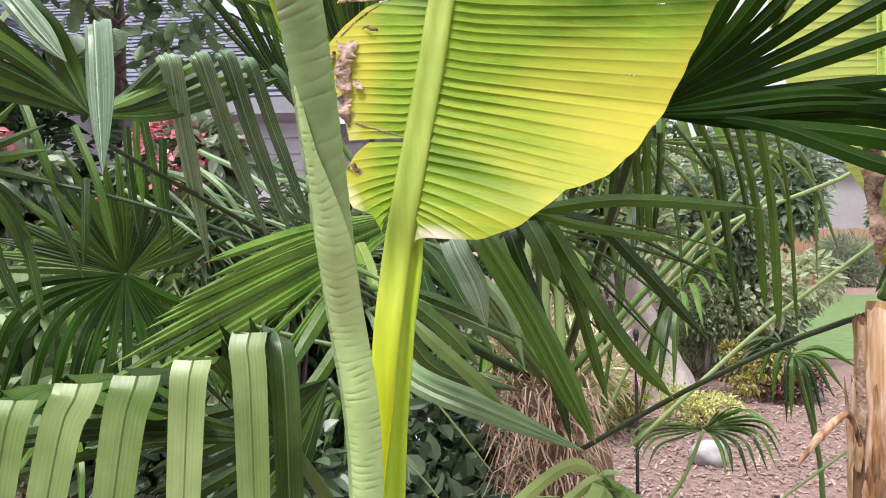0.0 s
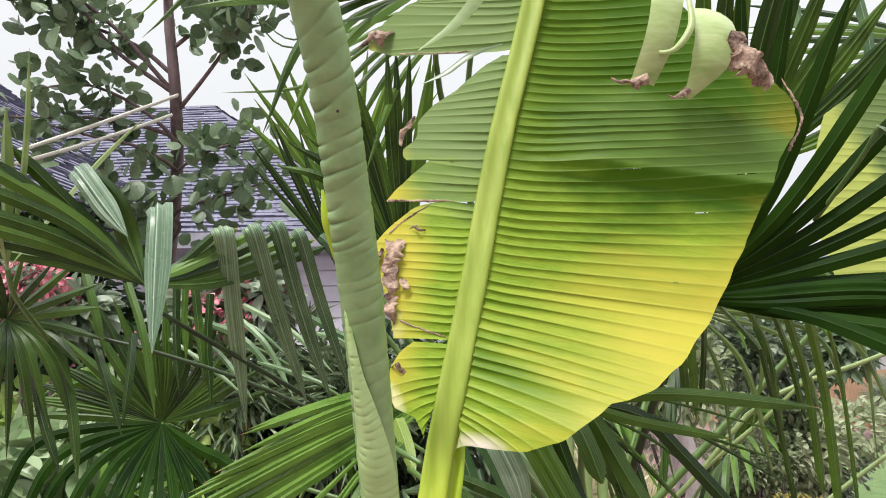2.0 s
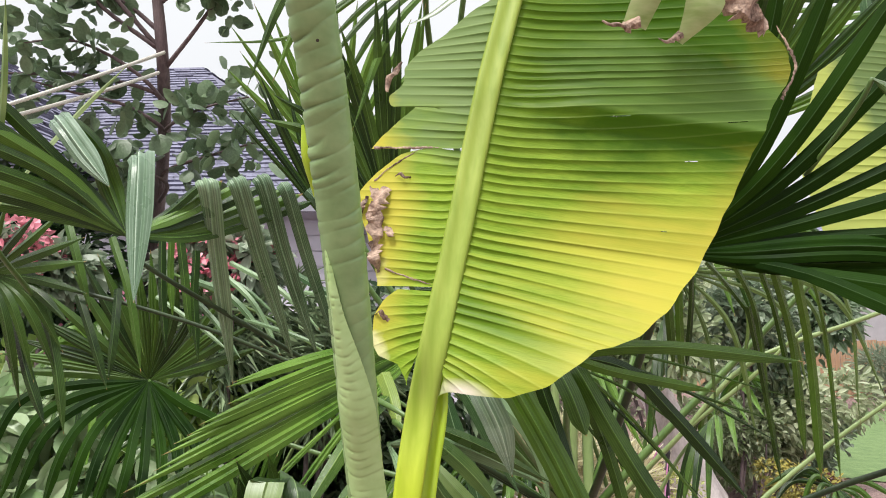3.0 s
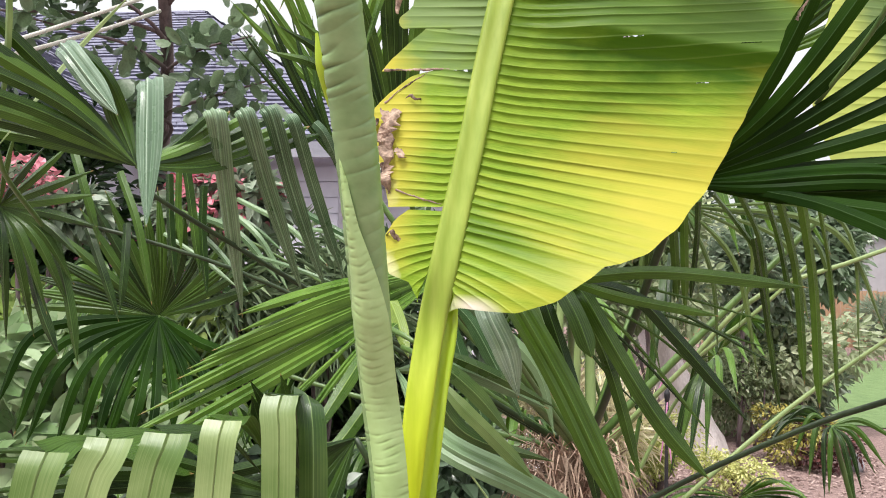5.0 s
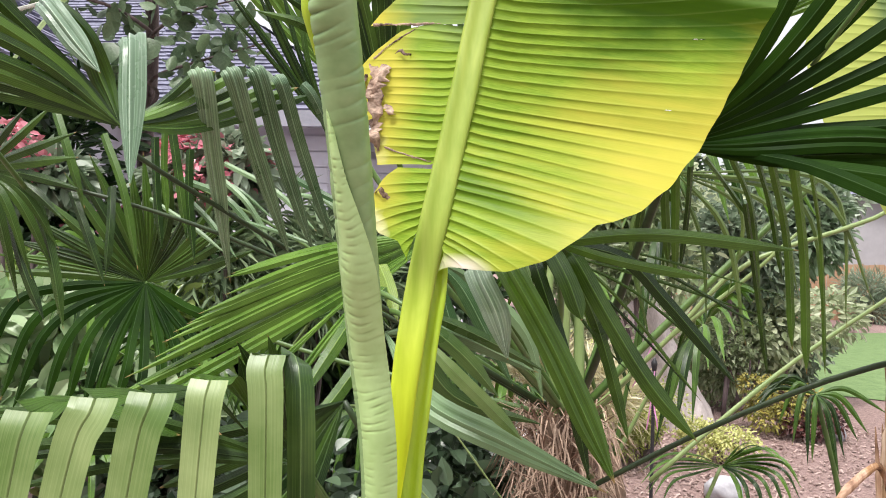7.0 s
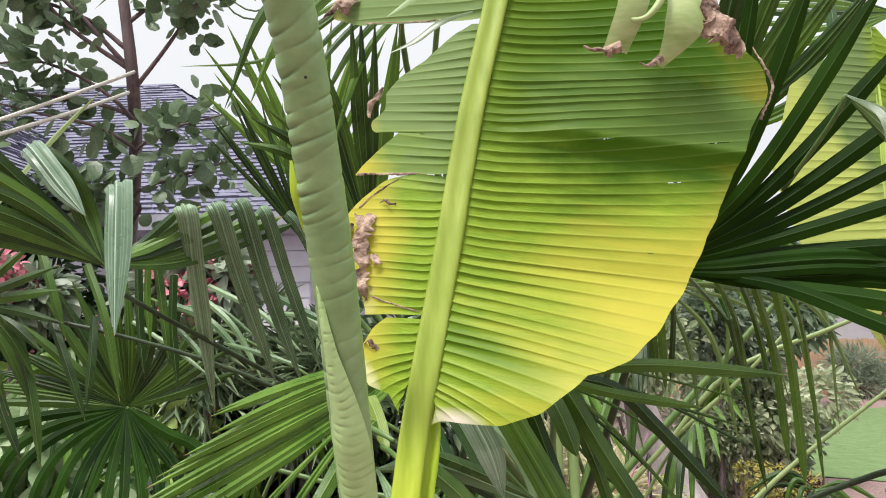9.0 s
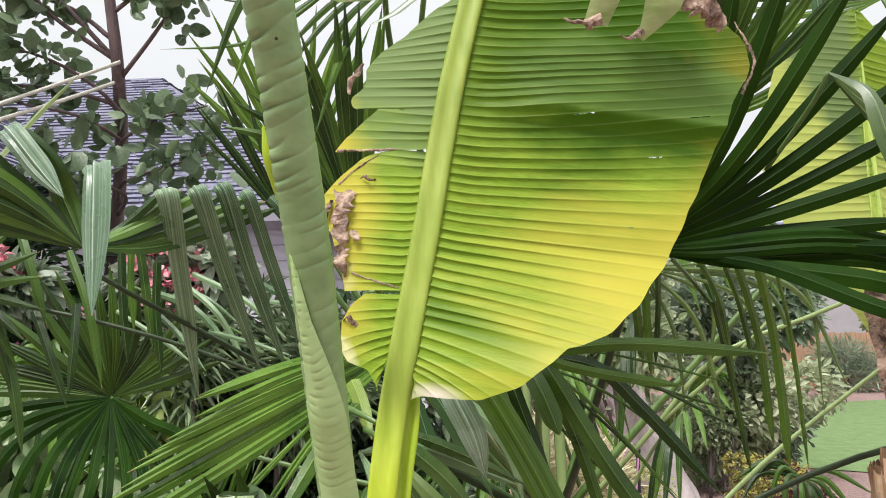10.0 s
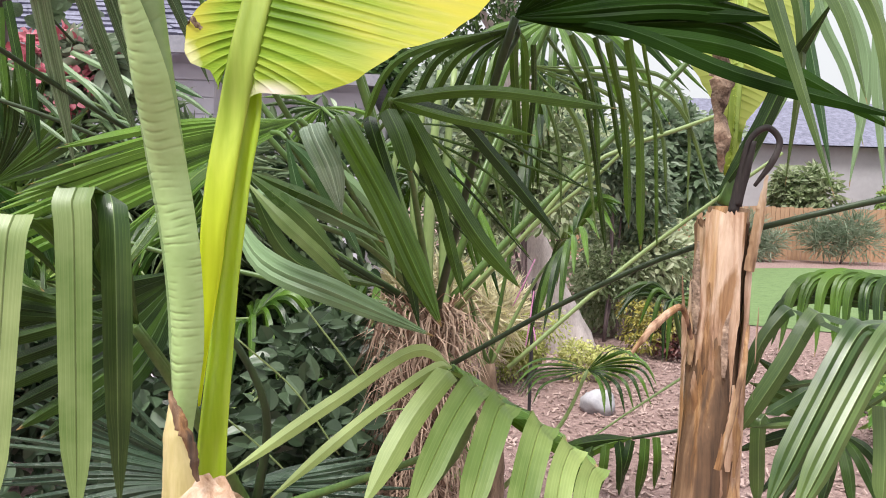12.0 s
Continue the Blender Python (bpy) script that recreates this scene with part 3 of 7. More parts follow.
def shrub(label, category, centre, size, n, length, width, mat, seed, shape=LEAF_LANCE, droop=0.2, flowers=None, lumps=7):
    """A shrub on the ground: a few stems and a crown of many leaves; flowers: (count, size, material)."""
    base_at = (centre[0], centre[1], 0)
    s = thing("shrub", base_at, label, category)
    rnd = random.Random(seed + 50)
    for _ in range(3):
        tip = (centre[0] + rnd.uniform(-0.4, 0.4) * size[0], centre[1] + rnd.uniform(-0.4, 0.4) * size[1], centre[2])
        part("stem", tube_mesh("stem", [base_at, ((base_at[0] + tip[0]) / 2 + 0.03, (base_at[1] + tip[1]) / 2, centre[2] * 0.5), tip], [0.018, 0.008], 8, 6), M_bark, s)
    part("crown", leaf_cloud("crown", centre, size, n, length, width, seed, shape, droop, lumps=lumps), mat, s)
    if flowers:
        count, fs, fm = flowers
        top = (centre[0], centre[1] - 0.15 * size[1], centre[2] + 0.1 * size[2])
        part("blossom", leaf_cloud("blossom", top, tuple(v * 0.95 for v in size), count, fs, fs, seed + 9, LEAF_OVAL, 0.0, shell=0.75, lumps=lumps), fm, s)
    return s


# ---- ground and far setting ----
def sheet(name, outline, z, mat, label, category):
    me = mesh_of(name, [(x, y, z) for x, y in outline], [tuple(range(len(outline)))], smooth=False)
    return tagged(part(name, me, mat), label, category, kind="structure")


sheet("ground", ((-400, -400), (400, -400), (400, 400), (-400, 400)), 0.0, M_mulch, "garden soil covered with reddish bark mulch", "ground")
sheet("lawn", ((3.6, 9.5), (5.5, 8.6), (9, 9.0), (20, 11), (26, 19), (10, 18.5), (6, 17), (4.2, 13)), 0.012, M_lawn, "short green garden lawn bordered by mulch beds", "lawn")
sheet("path", ((-3.6, 5.4), (-0.9, 5.2), (0.35, 6.6), (0.2, 8.1), (-3.6, 8.1)), 0.012, M_paving, "pale lilac-grey paved strip beside the house", "paving")


def fence_run(x0, x1, y):
    f = thing("fence", ((x0 + x1) / 2, y, 0), "reddish cedar board fence behind the lawn", "fence")
    part("rail", box_mesh("rail", (x0, y + 0.03, 0.35), (x1, y + 0.08, 0.44)), M_fence, f)
    part("rail", box_mesh("rail", (x0, y + 0.03, 1.25), (x1, y + 0.08, 1.34)), M_fence, f)
    w = 0.14
    shared = box_mesh("board", (0, 0, 0.0), (w - 0.012, 0.022, 1.6))
    for i in range(int((x1 - x0) / w)):
        b = part("board", shared, M_fence, f)
        b.location = (x0 + i * w - f.location.x, 0.004 * (i % 3), -0.01 * ((i * 7) % 4))


fence_run(4.5, 26, 21.5)


def house():
    """Single-storey house with a hipped shingle roof and a wing with its own gable."""
    h = thing("house", (-6, 12, 0), "lilac-grey house with a slate-grey shingle roof", "house")
    part("wall", box_mesh("wall", (-14, 8.9, 0), (-2.35, 16, 3.2)), M_wall, h)
    for i in range(14):
        z = 0.25 + i * 0.2
        part("siding_board", box_mesh("siding_board", (-13.99, 8.875, z), (-2.36, 8.899, z + 0.185)), M_wall, h)
    # Low wing at the end of the house.
    part("wall", box_mesh("wall", (-2.345, 9.5, 0), (-0.6, 15.5, 2.95)), M_wall, h)
    for i in range(13):
        z = 0.25 + i * 0.2
        part("siding_board", box_mesh("siding_board", (-2.34, 9.475, z), (-0.61, 9.499, z + 0.185)), M_wall, h)
    part("eave_trim", box_mesh("eave_trim", (-2.34, 9.2, 2.9), (-0.4, 9.28, 3.04)), M_gutter, h)
    part("roof", mesh_of("roof", [(-2.34, 9.2, 3.05), (-0.4, 9.2, 3.05), (-0.4, 15.6, 3.3), (-2.34, 15.6, 3.3)], [(0, 1, 2, 3)], smooth=False), M_shingle, h)
    part("eave_trim", box_mesh("eave_trim", (-14.4, 8.42, 3.08), (-1.66, 8.5, 3.27)), M_gutter, h)
    def slope(a, b, c, d, name="roof"):
        """A roof plane from its eave a-b up to its ridge d-c, clad in courses of shingles."""
        a, b, c, d = (np.array(v, float) for v in (a, b, c, d))
        under = part(name, mesh_of(name, [a, b, c, d], [(0, 1, 2, 3)], smooth=False), M_shingle, h)
        rows = int(np.linalg.norm((d + c - a - b) / 2) / 0.125)
        nrm = unit(np.cross(b - a, d - a))
        if nrm[2] < 0:
            nrm = -nrm
        verts, faces = [], []
        rnd = random.Random(4)
        for r in range(rows):
            l0, r0 = a + (d - a) * r / rows, b + (c - b) * r / rows
            l1, r1 = a + (d - a) * (r + 1.15) / rows, b + (c - b) * (r + 1.15) / rows
            count = max(2, int(np.linalg.norm(r0 - l0) / 0.3))
            off = rnd.random() * 0.6
            for k in range(count):
                s0, s1 = min(1, max(0, (k + off - 0.5) / count)), min(1, max(0, (k + off + 0.47) / count))
                if s1 - s0 < 0.2 / count:
                    continue
                lift = nrm * rnd.uniform(0.02, 0.045)
                at = len(verts)
                verts += [l0 + (r0 - l0) * s0 + lift, l0 + (r0 - l0) * s1 + lift, l1 + (r1 - l1) * s1 + nrm * 0.01, l1 + (r1 - l1) * s0 + nrm * 0.01]
                verts += [l0 + (r0 - l0) * s0, l0 + (r0 - l0) * s1]
                faces += [(at, at + 1, at + 2, at + 3), (at + 4, at + 5, at + 1, at)]
        tagged(part("shingle", mesh_of("shingle", verts, faces, smooth=False), M_shingle, under), kind="stuff")

    slope((-14.4, 8.45, 3.27), (-1.62, 8.45, 3.27), (-5.85, 12.2, 6.35), (-11.5, 12.2, 6.35))
    slope((-1.62, 8.45, 3.27), (-1.62, 16.4, 3.27), (-5.85, 12.4, 6.35), (-5.85, 12.2, 6.35))
    part("wall", box_mesh("wall", (-11, 5.8, 0), (-4.95, 8.86, 3.2)), M_wall, h)
    slope((-11.4, 5.4, 3.27), (-4.5, 5.4, 3.27), (-8.0, 8.9, 5.9), (-11.4, 8.9, 5.9))
    slope((-4.5, 5.4, 3.27), (-4.5, 9.2, 3.27), (-8.0, 9.2, 5.9), (-8.0, 8.9, 5.9))
    part("eave_trim", box_mesh("eave_trim", (-11.4, 5.37, 3.1), (-4.5, 5.45, 3.28)), M_gutter, h)


house()


# ---- eucalyptus tree, tied with rope ----
ROPES = (((-1.851, 3.508, 3.124), (-2.468, 2.744, 2.507), 0.01), ((-1.884, 3.521, 3.018), (-2.469, 2.749, 2.477), 0.02))


def eucalyptus():
    tree = thing("tree", (-2.2, 4.0, 0), "young eucalyptus with slim brown trunk and round grey-green leaves", "tree")
    trunk = [(-2.2, 4.0, 0), (-2.16, 4.0, 1.4), (-1.989, 3.812, 2.719), (-1.883, 3.542, 3.135), (-1.913, 3.468, 3.559), (-1.916, 3.36, 4.205)]
    part("trunk", tube_mesh("trunk", trunk, [0.055, 0.045, 0.038, 0.034, 0.028, 0.015], 26, 10, 1.0, 0.06), M_bark, tree)
    rnd = random.Random(11)
    limbs = [
        [(-1.883, 3.546, 3.114), (-1.623, 3.454, 3.274), (-1.367, 3.341, 3.556), (-1.237, 3.214, 3.821)],
        [(-1.977, 3.522, 3.175), (-2.177, 3.36, 3.364), (-2.332, 3.189, 3.643), (-2.406, 3.042, 3.849)],
        [(-1.88, 3.61, 2.729), (-1.664, 3.525, 2.81), (-1.354, 3.459, 2.855)],
        [(-1.906, 3.576, 2.914), (-2.049, 3.431, 3.049), (-2.256, 3.287, 3.118), (-2.424, 3.172, 3.053)],
        [(-1.913, 3.514, 3.283), (-2.095, 3.467, 3.405), (-2.459, 3.295, 3.514), (-2.685, 3.154, 3.556)],
        [(-1.88, 3.61, 2.729), (-2.024, 3.472, 2.825), (-2.233, 3.334, 2.855), (-2.4, 3.204, 2.883)],
        [(-1.879, 3.646, 2.514), (-1.579, 3.575, 2.585), (-1.242, 3.509, 2.651)],
        [(-1.894, 3.491, 3.436), (-1.722, 3.5, 3.528), (-1.494, 3.408, 3.663)],
        [(-1.88, 3.656, 2.453), (-1.972, 3.534, 2.495), (-2.095, 3.412, 2.505)],
        [(-1.977, 3.522, 3.175), (-2.219, 3.33, 3.514), (-2.565, 3.147, 3.702), (-2.838, 3.009, 3.679)],
        [(-1.906, 3.576, 2.914), (-2.231, 3.417, 2.974), (-2.582, 3.27, 2.943), (-2.798, 3.138, 2.939)],
    ]
    shapes = []
    for wide, cup, curl in ((1.0, 0.18, 0.1), (0.8, 0.35, -0.2), (1.1, 0.1, 0.25), (0.6, 0.25, 0.15)):
        lv = [(x * wide, y, cup * abs(x) + curl * y * y) for x, y in ((0, 0), (0.24, 0.08), (0.45, 0.36), (0.4, 0.7), (0.14, 0.96), (0, 1.02), (-0.16, 0.95), (-0.42, 0.68), (-0.44, 0.35), (-0.22, 0.08))] + [(0, 0.5, curl * 0.25 - 0.06)]
        shapes.append(mesh_of("leaf", lv, [(k, (k + 1) % 10, 10) for k in range(10)]))
    ropes = [(np.array(a), unit(np.array(b) - np.array(a))) for a, b, _ in ROPES]
    for n, limb in enumerate(limbs):
        stem = curve_points(trunk, 60)
        root = stem[np.argmin(np.abs(stem[:, 2] - limb[0][2] + 0.05))]
        limb = [tuple(root), *limb[(1 if np.linalg.norm(root - np.array(limb[0])) < 0.12 else 0):]]
        br = part("limb", tube_mesh("limb", limb, [0.014, 0.009, 0.004], 14, 6), M_bark, tree)
        line = curve_points(limb, 40)
        for k in range(100):
            p = line[rnd.randrange(13, 40)] + np.array([rnd.gauss(0, 0.1), rnd.gauss(0, 0.1), rnd.gauss(0, 0.09)])
            s = rnd.uniform(0.045, 0.125)
            if any(np.linalg.norm(np.cross(p - a, d)) < 0.13 and (p - a) @ d > -0.1 for a, d in ropes):
                continue
            if p[2] < 3.5 and k % 7 and abs((p - stem[np.argmin(np.abs(stem[:, 2] - p[2]))]) @ (0.88, 0.47, 0)) < 0.09:  # the trunk's open side
                continue
            lf = part("leaf", rnd.choice(shapes), M_euc, br)
            lf.matrix_basis = Matrix.Translation(Vector(p)) @ Euler((rnd.uniform(1.2, 4.4), rnd.uniform(-1.1, 1.1), rnd.uniform(0, 6.3))).to_matrix().to_4x4() @ Matrix.Scale(s, 4)


eucalyptus()


def rope(a, b, sag):
    """A three-strand rope drawn from the tree to a post out of view."""
    a, b = np.array(a), np.array(b)
    r = thing("rope", tuple(a), "white twisted rope tied round the tree trunk", "rope")
    s = np.linspace(0, 1, 150)
    line = a + (b - a) * s[:, None] - np.array([0, 0, 1]) * (4 * sag * s * (1 - s))[:, None]
    for k in range(3):
        th = s * 150 + k * 2 * math.pi / 3
        off = np.stack([0 * th, np.cos(th), np.sin(th)], 1) * 0.0052
        part("strand", tube_mesh("strand", line + off, [0.0056, 0.0056], 300, 5), M_rope, r)


for start, end, sag in ROPES:
    rope(start, end, sag)


# ---- banana leaf in front ----
LEAF_O, LEAF_Q, LEAF_P = np.array((-0.034, 0.863, 1.663)), unit(np.array((0.161, 0.186, 0.970))), unit(np.array((1, 0, -0.166)))


def leaf_at(p, q):
    """A place on the leaf: p metres out from the midrib (right is plus), q metres up along it. It is cupped, and turned in at its foot."""
    lean = -0.35 + 0.37 * min(1.0, max(0.0, q / 0.16)) if p > 0 else -0.42
    curl = -0.10 * max(0.0, q - 0.5) ** 1.3
    return LEAF_O + LEAF_Q * q + LEAF_P * p + np.array((0, lean * p + curl, 0))


def mid_p(q):
    """Where the midrib's middle runs on the leaf."""
    return float(np.interp(q, (-0.06, 0.0, 0.2, 0.45, 0.7, 1.25), (-0.030, -0.023, -0.014, -0.004, 0.004, 0.0)))


def blade_mesh(name, at, rows, vein=0.0118, cols=22, seed=3, relief=0.0036, wave=0.004, follow=True, slits=(), fold=0.0, round_off=0.003):
    """Half of a banana blade. rows: (q at the midrib, p of the margin, how far the vein has dropped there)."""
    rnd = random.Random(seed)
    r = np.array(rows, float)
    sign = 1 if r[:, 1].sum() > 0 else -1
    grid = np.linspace(r[0, 0], r[-1, 0], 500)
    edge, soft = np.interp(grid, r[:, 0], r[:, 1]), max(1, int(round_off / (grid[1] - grid[0])))
    bell = np.exp(-0.5 * (np.arange(-3 * soft, 3 * soft + 1) / soft) ** 2)
    edge = np.convolve(np.pad(edge, 3 * soft, mode="edge"), bell / bell.sum(), mode="valid")
    qs, ph, amp, q = [], [], [], r[0, 0]
    while q < r[-1, 0]:
        step, size = vein * (0.92 + 0.5 * max(0.0, q)) * rnd.uniform(0.8, 1.2), rnd.uniform(0.7, 1.25)
        for k in (0.0, 0.15, 0.45, 0.74, 0.88, 0.95):
            if q + step * k <= r[-1, 0]:
                qs.append(q + step * k)
                ph.append(k)
                amp.append(size)
        q += step
    verts, uvs, faces, lines = [], [], [], []
    for i, (q, f) in enumerate(zip(qs, ph)):
        margin = np.interp(q, grid, edge) + sign * 0.002 * noise.noise(Vector((q * 60, 3.0, seed)))
        drop = np.interp(q, r[:, 0], r[:, 2])
        for j in range(cols + 1):
            s = j / cols
            root = mid_p(q) + (0.036 if sign > 0 else -0.008) * min(1.0, max(0.0, (0.03 - q) / 0.06))
            p = root + (margin - root) * s if follow else margin * s
            y = q - drop * s ** 1.4 - 0.006 * (1 - (1 - min(1, s * 5)) ** 2)
            h = relief * float(np.interp(f, (0, 0.15, 0.45, 0.74, 0.88, 0.95), (0.4, 0.05, -0.35, -0.2, 0.3, 0.75))) * amp[i] * min(1, s * 10) * (1 - 0.82 * s)
            h += wave * noise.noise(Vector((p * 6, y * 6, seed))) + wave * 0.12 * noise.noise(Vector((p * 25, y * 30, seed)))
            h += fold * float(np.interp(y, (0.322, 0.345, 0.46), (0, 1, 0))) * float(np.interp(p + 0.02 * noise.noise(Vector((y * 20, 0, 5))), (0.03, 0.14), (0, 1)))
            v = at(p, y)
            verts.append((v[0], v[1] - h, v[2]))
            uvs.append((p, y))
            lines.append(((0.12 + 0.88 * (1.0 - s) ** 1.3) * amp[i] * {0.74: 0.35, 0.88: 1.0, 0.95: 0.4}.get(f, 0.0), (1.0 - 0.5 * s) * (1.0 if f == 0.0 else 0.0)))
    for i in range(len(qs) - 1):
        for j in range(cols):
            k = i * (cols + 1) + j
            u, v = uvs[k]
            if ph[i] == 0.88 and any(abs(u - a) < w and abs(v - b) < 0.006 for a, b, w in slits):
                continue
            faces.append((k, k + 1, k + cols + 2, k + cols + 1))
    return mesh_of(name, verts, faces, uvs, veins=lines)


def ribbon_mesh(name, pts, widths, face, n=26, across=7, cup=0.15, crumple=0.0, seed=1, ragged=0.0, ribs=0.0):
    """A strip of leaf along a smooth line, with its own widths, cup and crumpling."""
    line = curve_points(pts, n)
    tan = unit(np.gradient(line, axis=0))
    w = np.interp(np.linspace(0, 1, n), np.linspace(0, 1, len(widths)), widths)
    verts, faces, uvs, crease, side = [], [], [], [], None
    for i in range(n):
        c = np.cross(tan[i], np.array(face, float))
        if side is None:
            side = unit(c)
        else:
            side = unit(side - tan[i] * (side @ tan[i]))
            if np.linalg.norm(c) > 0.25:
                side = unit(side + 0.4 * unit(c) * (1 if c @ side > 0 else -1))
        up = np.cross(side, tan[i])
        for j in range(across):
            a = j / (across - 1) - 0.5
            rg = 1 + ragged * noise.noise(Vector((i * 0.9, j // (across - 1) * 5, seed)))
            p = line[i] + side * a * w[i] * rg + up * ((0.25 - a * a) * 4 * cup * w[i])
            p = p + np.array(noise.noise_vector(Vector(p) * 60 + Vector((seed, 0, 0)))) * crumple
            if ribs:
                ph = i * 0.12 + 0.5 * noise.noise(Vector((i * 0.02, a * 2, seed))) + 0.25 * a
                dip = max(0.0, 1 - abs(ph % 1.0 - 0.5) / 0.22) * max(0.0, 0.35 + 1.5 * noise.noise(Vector((i * 0.06, a * 3.0, seed + 4))))
                p = p - up * ribs * dip
                crease.append((dip, 0.0))
            verts.append(p)
            uvs.append((a * w[i], i / (n - 1)))
    for i in range(n - 1):
        for j in range(across - 1):
            k = i * across + j
            faces.append((k, k + 1, k + across + 1, k + across))
    return mesh_of(name, verts, faces, uvs, smooth=crumple == 0, veins=crease or None)


def channel_mesh(name, pts, widths, depth=0.45, n=40, open_to=(0, -1, 0.1), lip=0.12):
    """A stalk with a shallow groove on one side and a rounded back."""
    line = curve_points(pts, n)
    tan = unit(np.gradient(line, axis=0))
    w = np.interp(np.linspace(0, 1, n), np.linspace(0, 1, len(widths)), widths)
    shape = [(-0.5, 0.0), (-0.44, lip), (-0.36, 0.10), (-0.18, 0.02), (0, 0.0), (0.18, 0.02), (0.36, 0.10), (0.44, lip), (0.5, 0.0), (0.42, -0.22), (0.22, -depth), (0, -depth * 1.12), (-0.22, -depth), (-0.42, -0.22)]
    verts, faces = [], []
    k = len(shape)
    for i in range(n):
        side = unit(np.cross(tan[i], np.array(open_to, float)))
        up = np.cross(side, tan[i])
        for a, b in shape:
            verts.append(line[i] + side * a * w[i] + up * b * w[i])
    for i in range(n - 1):
        for j in range(k):
            a, b = i * k + j, i * k + (j + 1) % k
            faces.append((a, b, b + k, a + k))
    faces += [tuple(range(k))[::-1], tuple(range((n - 1) * k, n * k))]
    return mesh_of(name, verts, faces)


def rolled_mesh(pts, radii, n=1100, turns=1.25, sides=64):
    """A young banana leaf still rolled up: a spiral sheet whose veins show as slanting creases."""
    line = curve_points(pts, n)
    tan = unit(np.gradient(line, axis=0))
    rad = np.interp(np.linspace(0, 1, n), np.linspace(0, 1, len(radii)), radii)
    verts, faces, uvs, crease = [], [], [], []
    for i in range(n):
        a = unit(np.cross(tan[i], np.array((0.0, 1.0, 0.0))))
        b = np.cross(a, tan[i])
        s = i / (n - 1)
        pitch = 92 - 24 * s
        for j in range(sides + 1):
            f = j / sides
            th = 2 * math.pi * turns * f + 0.13 + 0.5 * s
            ph = s * pitch + math.cos(th) * (0.25 + 0.5 * s) + 0.6 * noise.noise(Vector((s * 46, 0.35 * math.cos(th), 2.0)))
            saw = float(np.interp(ph % 1.0, (0, 0.1, 0.3, 0.6, 0.88, 1.0), (-1.0, -0.1, 0.35, 0.45, 0.1, -1.0)))
            hold = max(0.08, 0.6 + 1.5 * noise.noise(Vector((s * 40, f * 4, 7.0))))
            depth = (0.014 + 0.2 * min(1.0, max(0.0, s - 0.25) * 2)) * hold * (0.4 + 0.6 * max(0.0, math.cos(th))) * (1 - 0.6 * abs(math.cos(th)) ** 4)
            r = rad[i] * (0.90 + 0.11 * f + depth * saw + 0.012 * noise.noise(Vector((s * 9, f * 5, 3.0))) + 0.006 * noise.noise(Vector((s * 160, f * 14, 5.0))))
            verts.append(line[i] + a * math.cos(th) * r + b * math.sin(th) * r)
            uvs.append((f, s))
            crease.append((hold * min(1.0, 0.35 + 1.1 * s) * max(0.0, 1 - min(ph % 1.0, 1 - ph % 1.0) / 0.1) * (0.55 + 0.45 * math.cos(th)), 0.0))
    for i in range(n - 1):
        for j in range(sides):
            k = i * (sides + 1) + j
            faces.append((k, k + 1, k + sides + 2, k + sides + 1))
    return mesh_of("rolled_leaf", verts, faces, uvs, veins=crease)


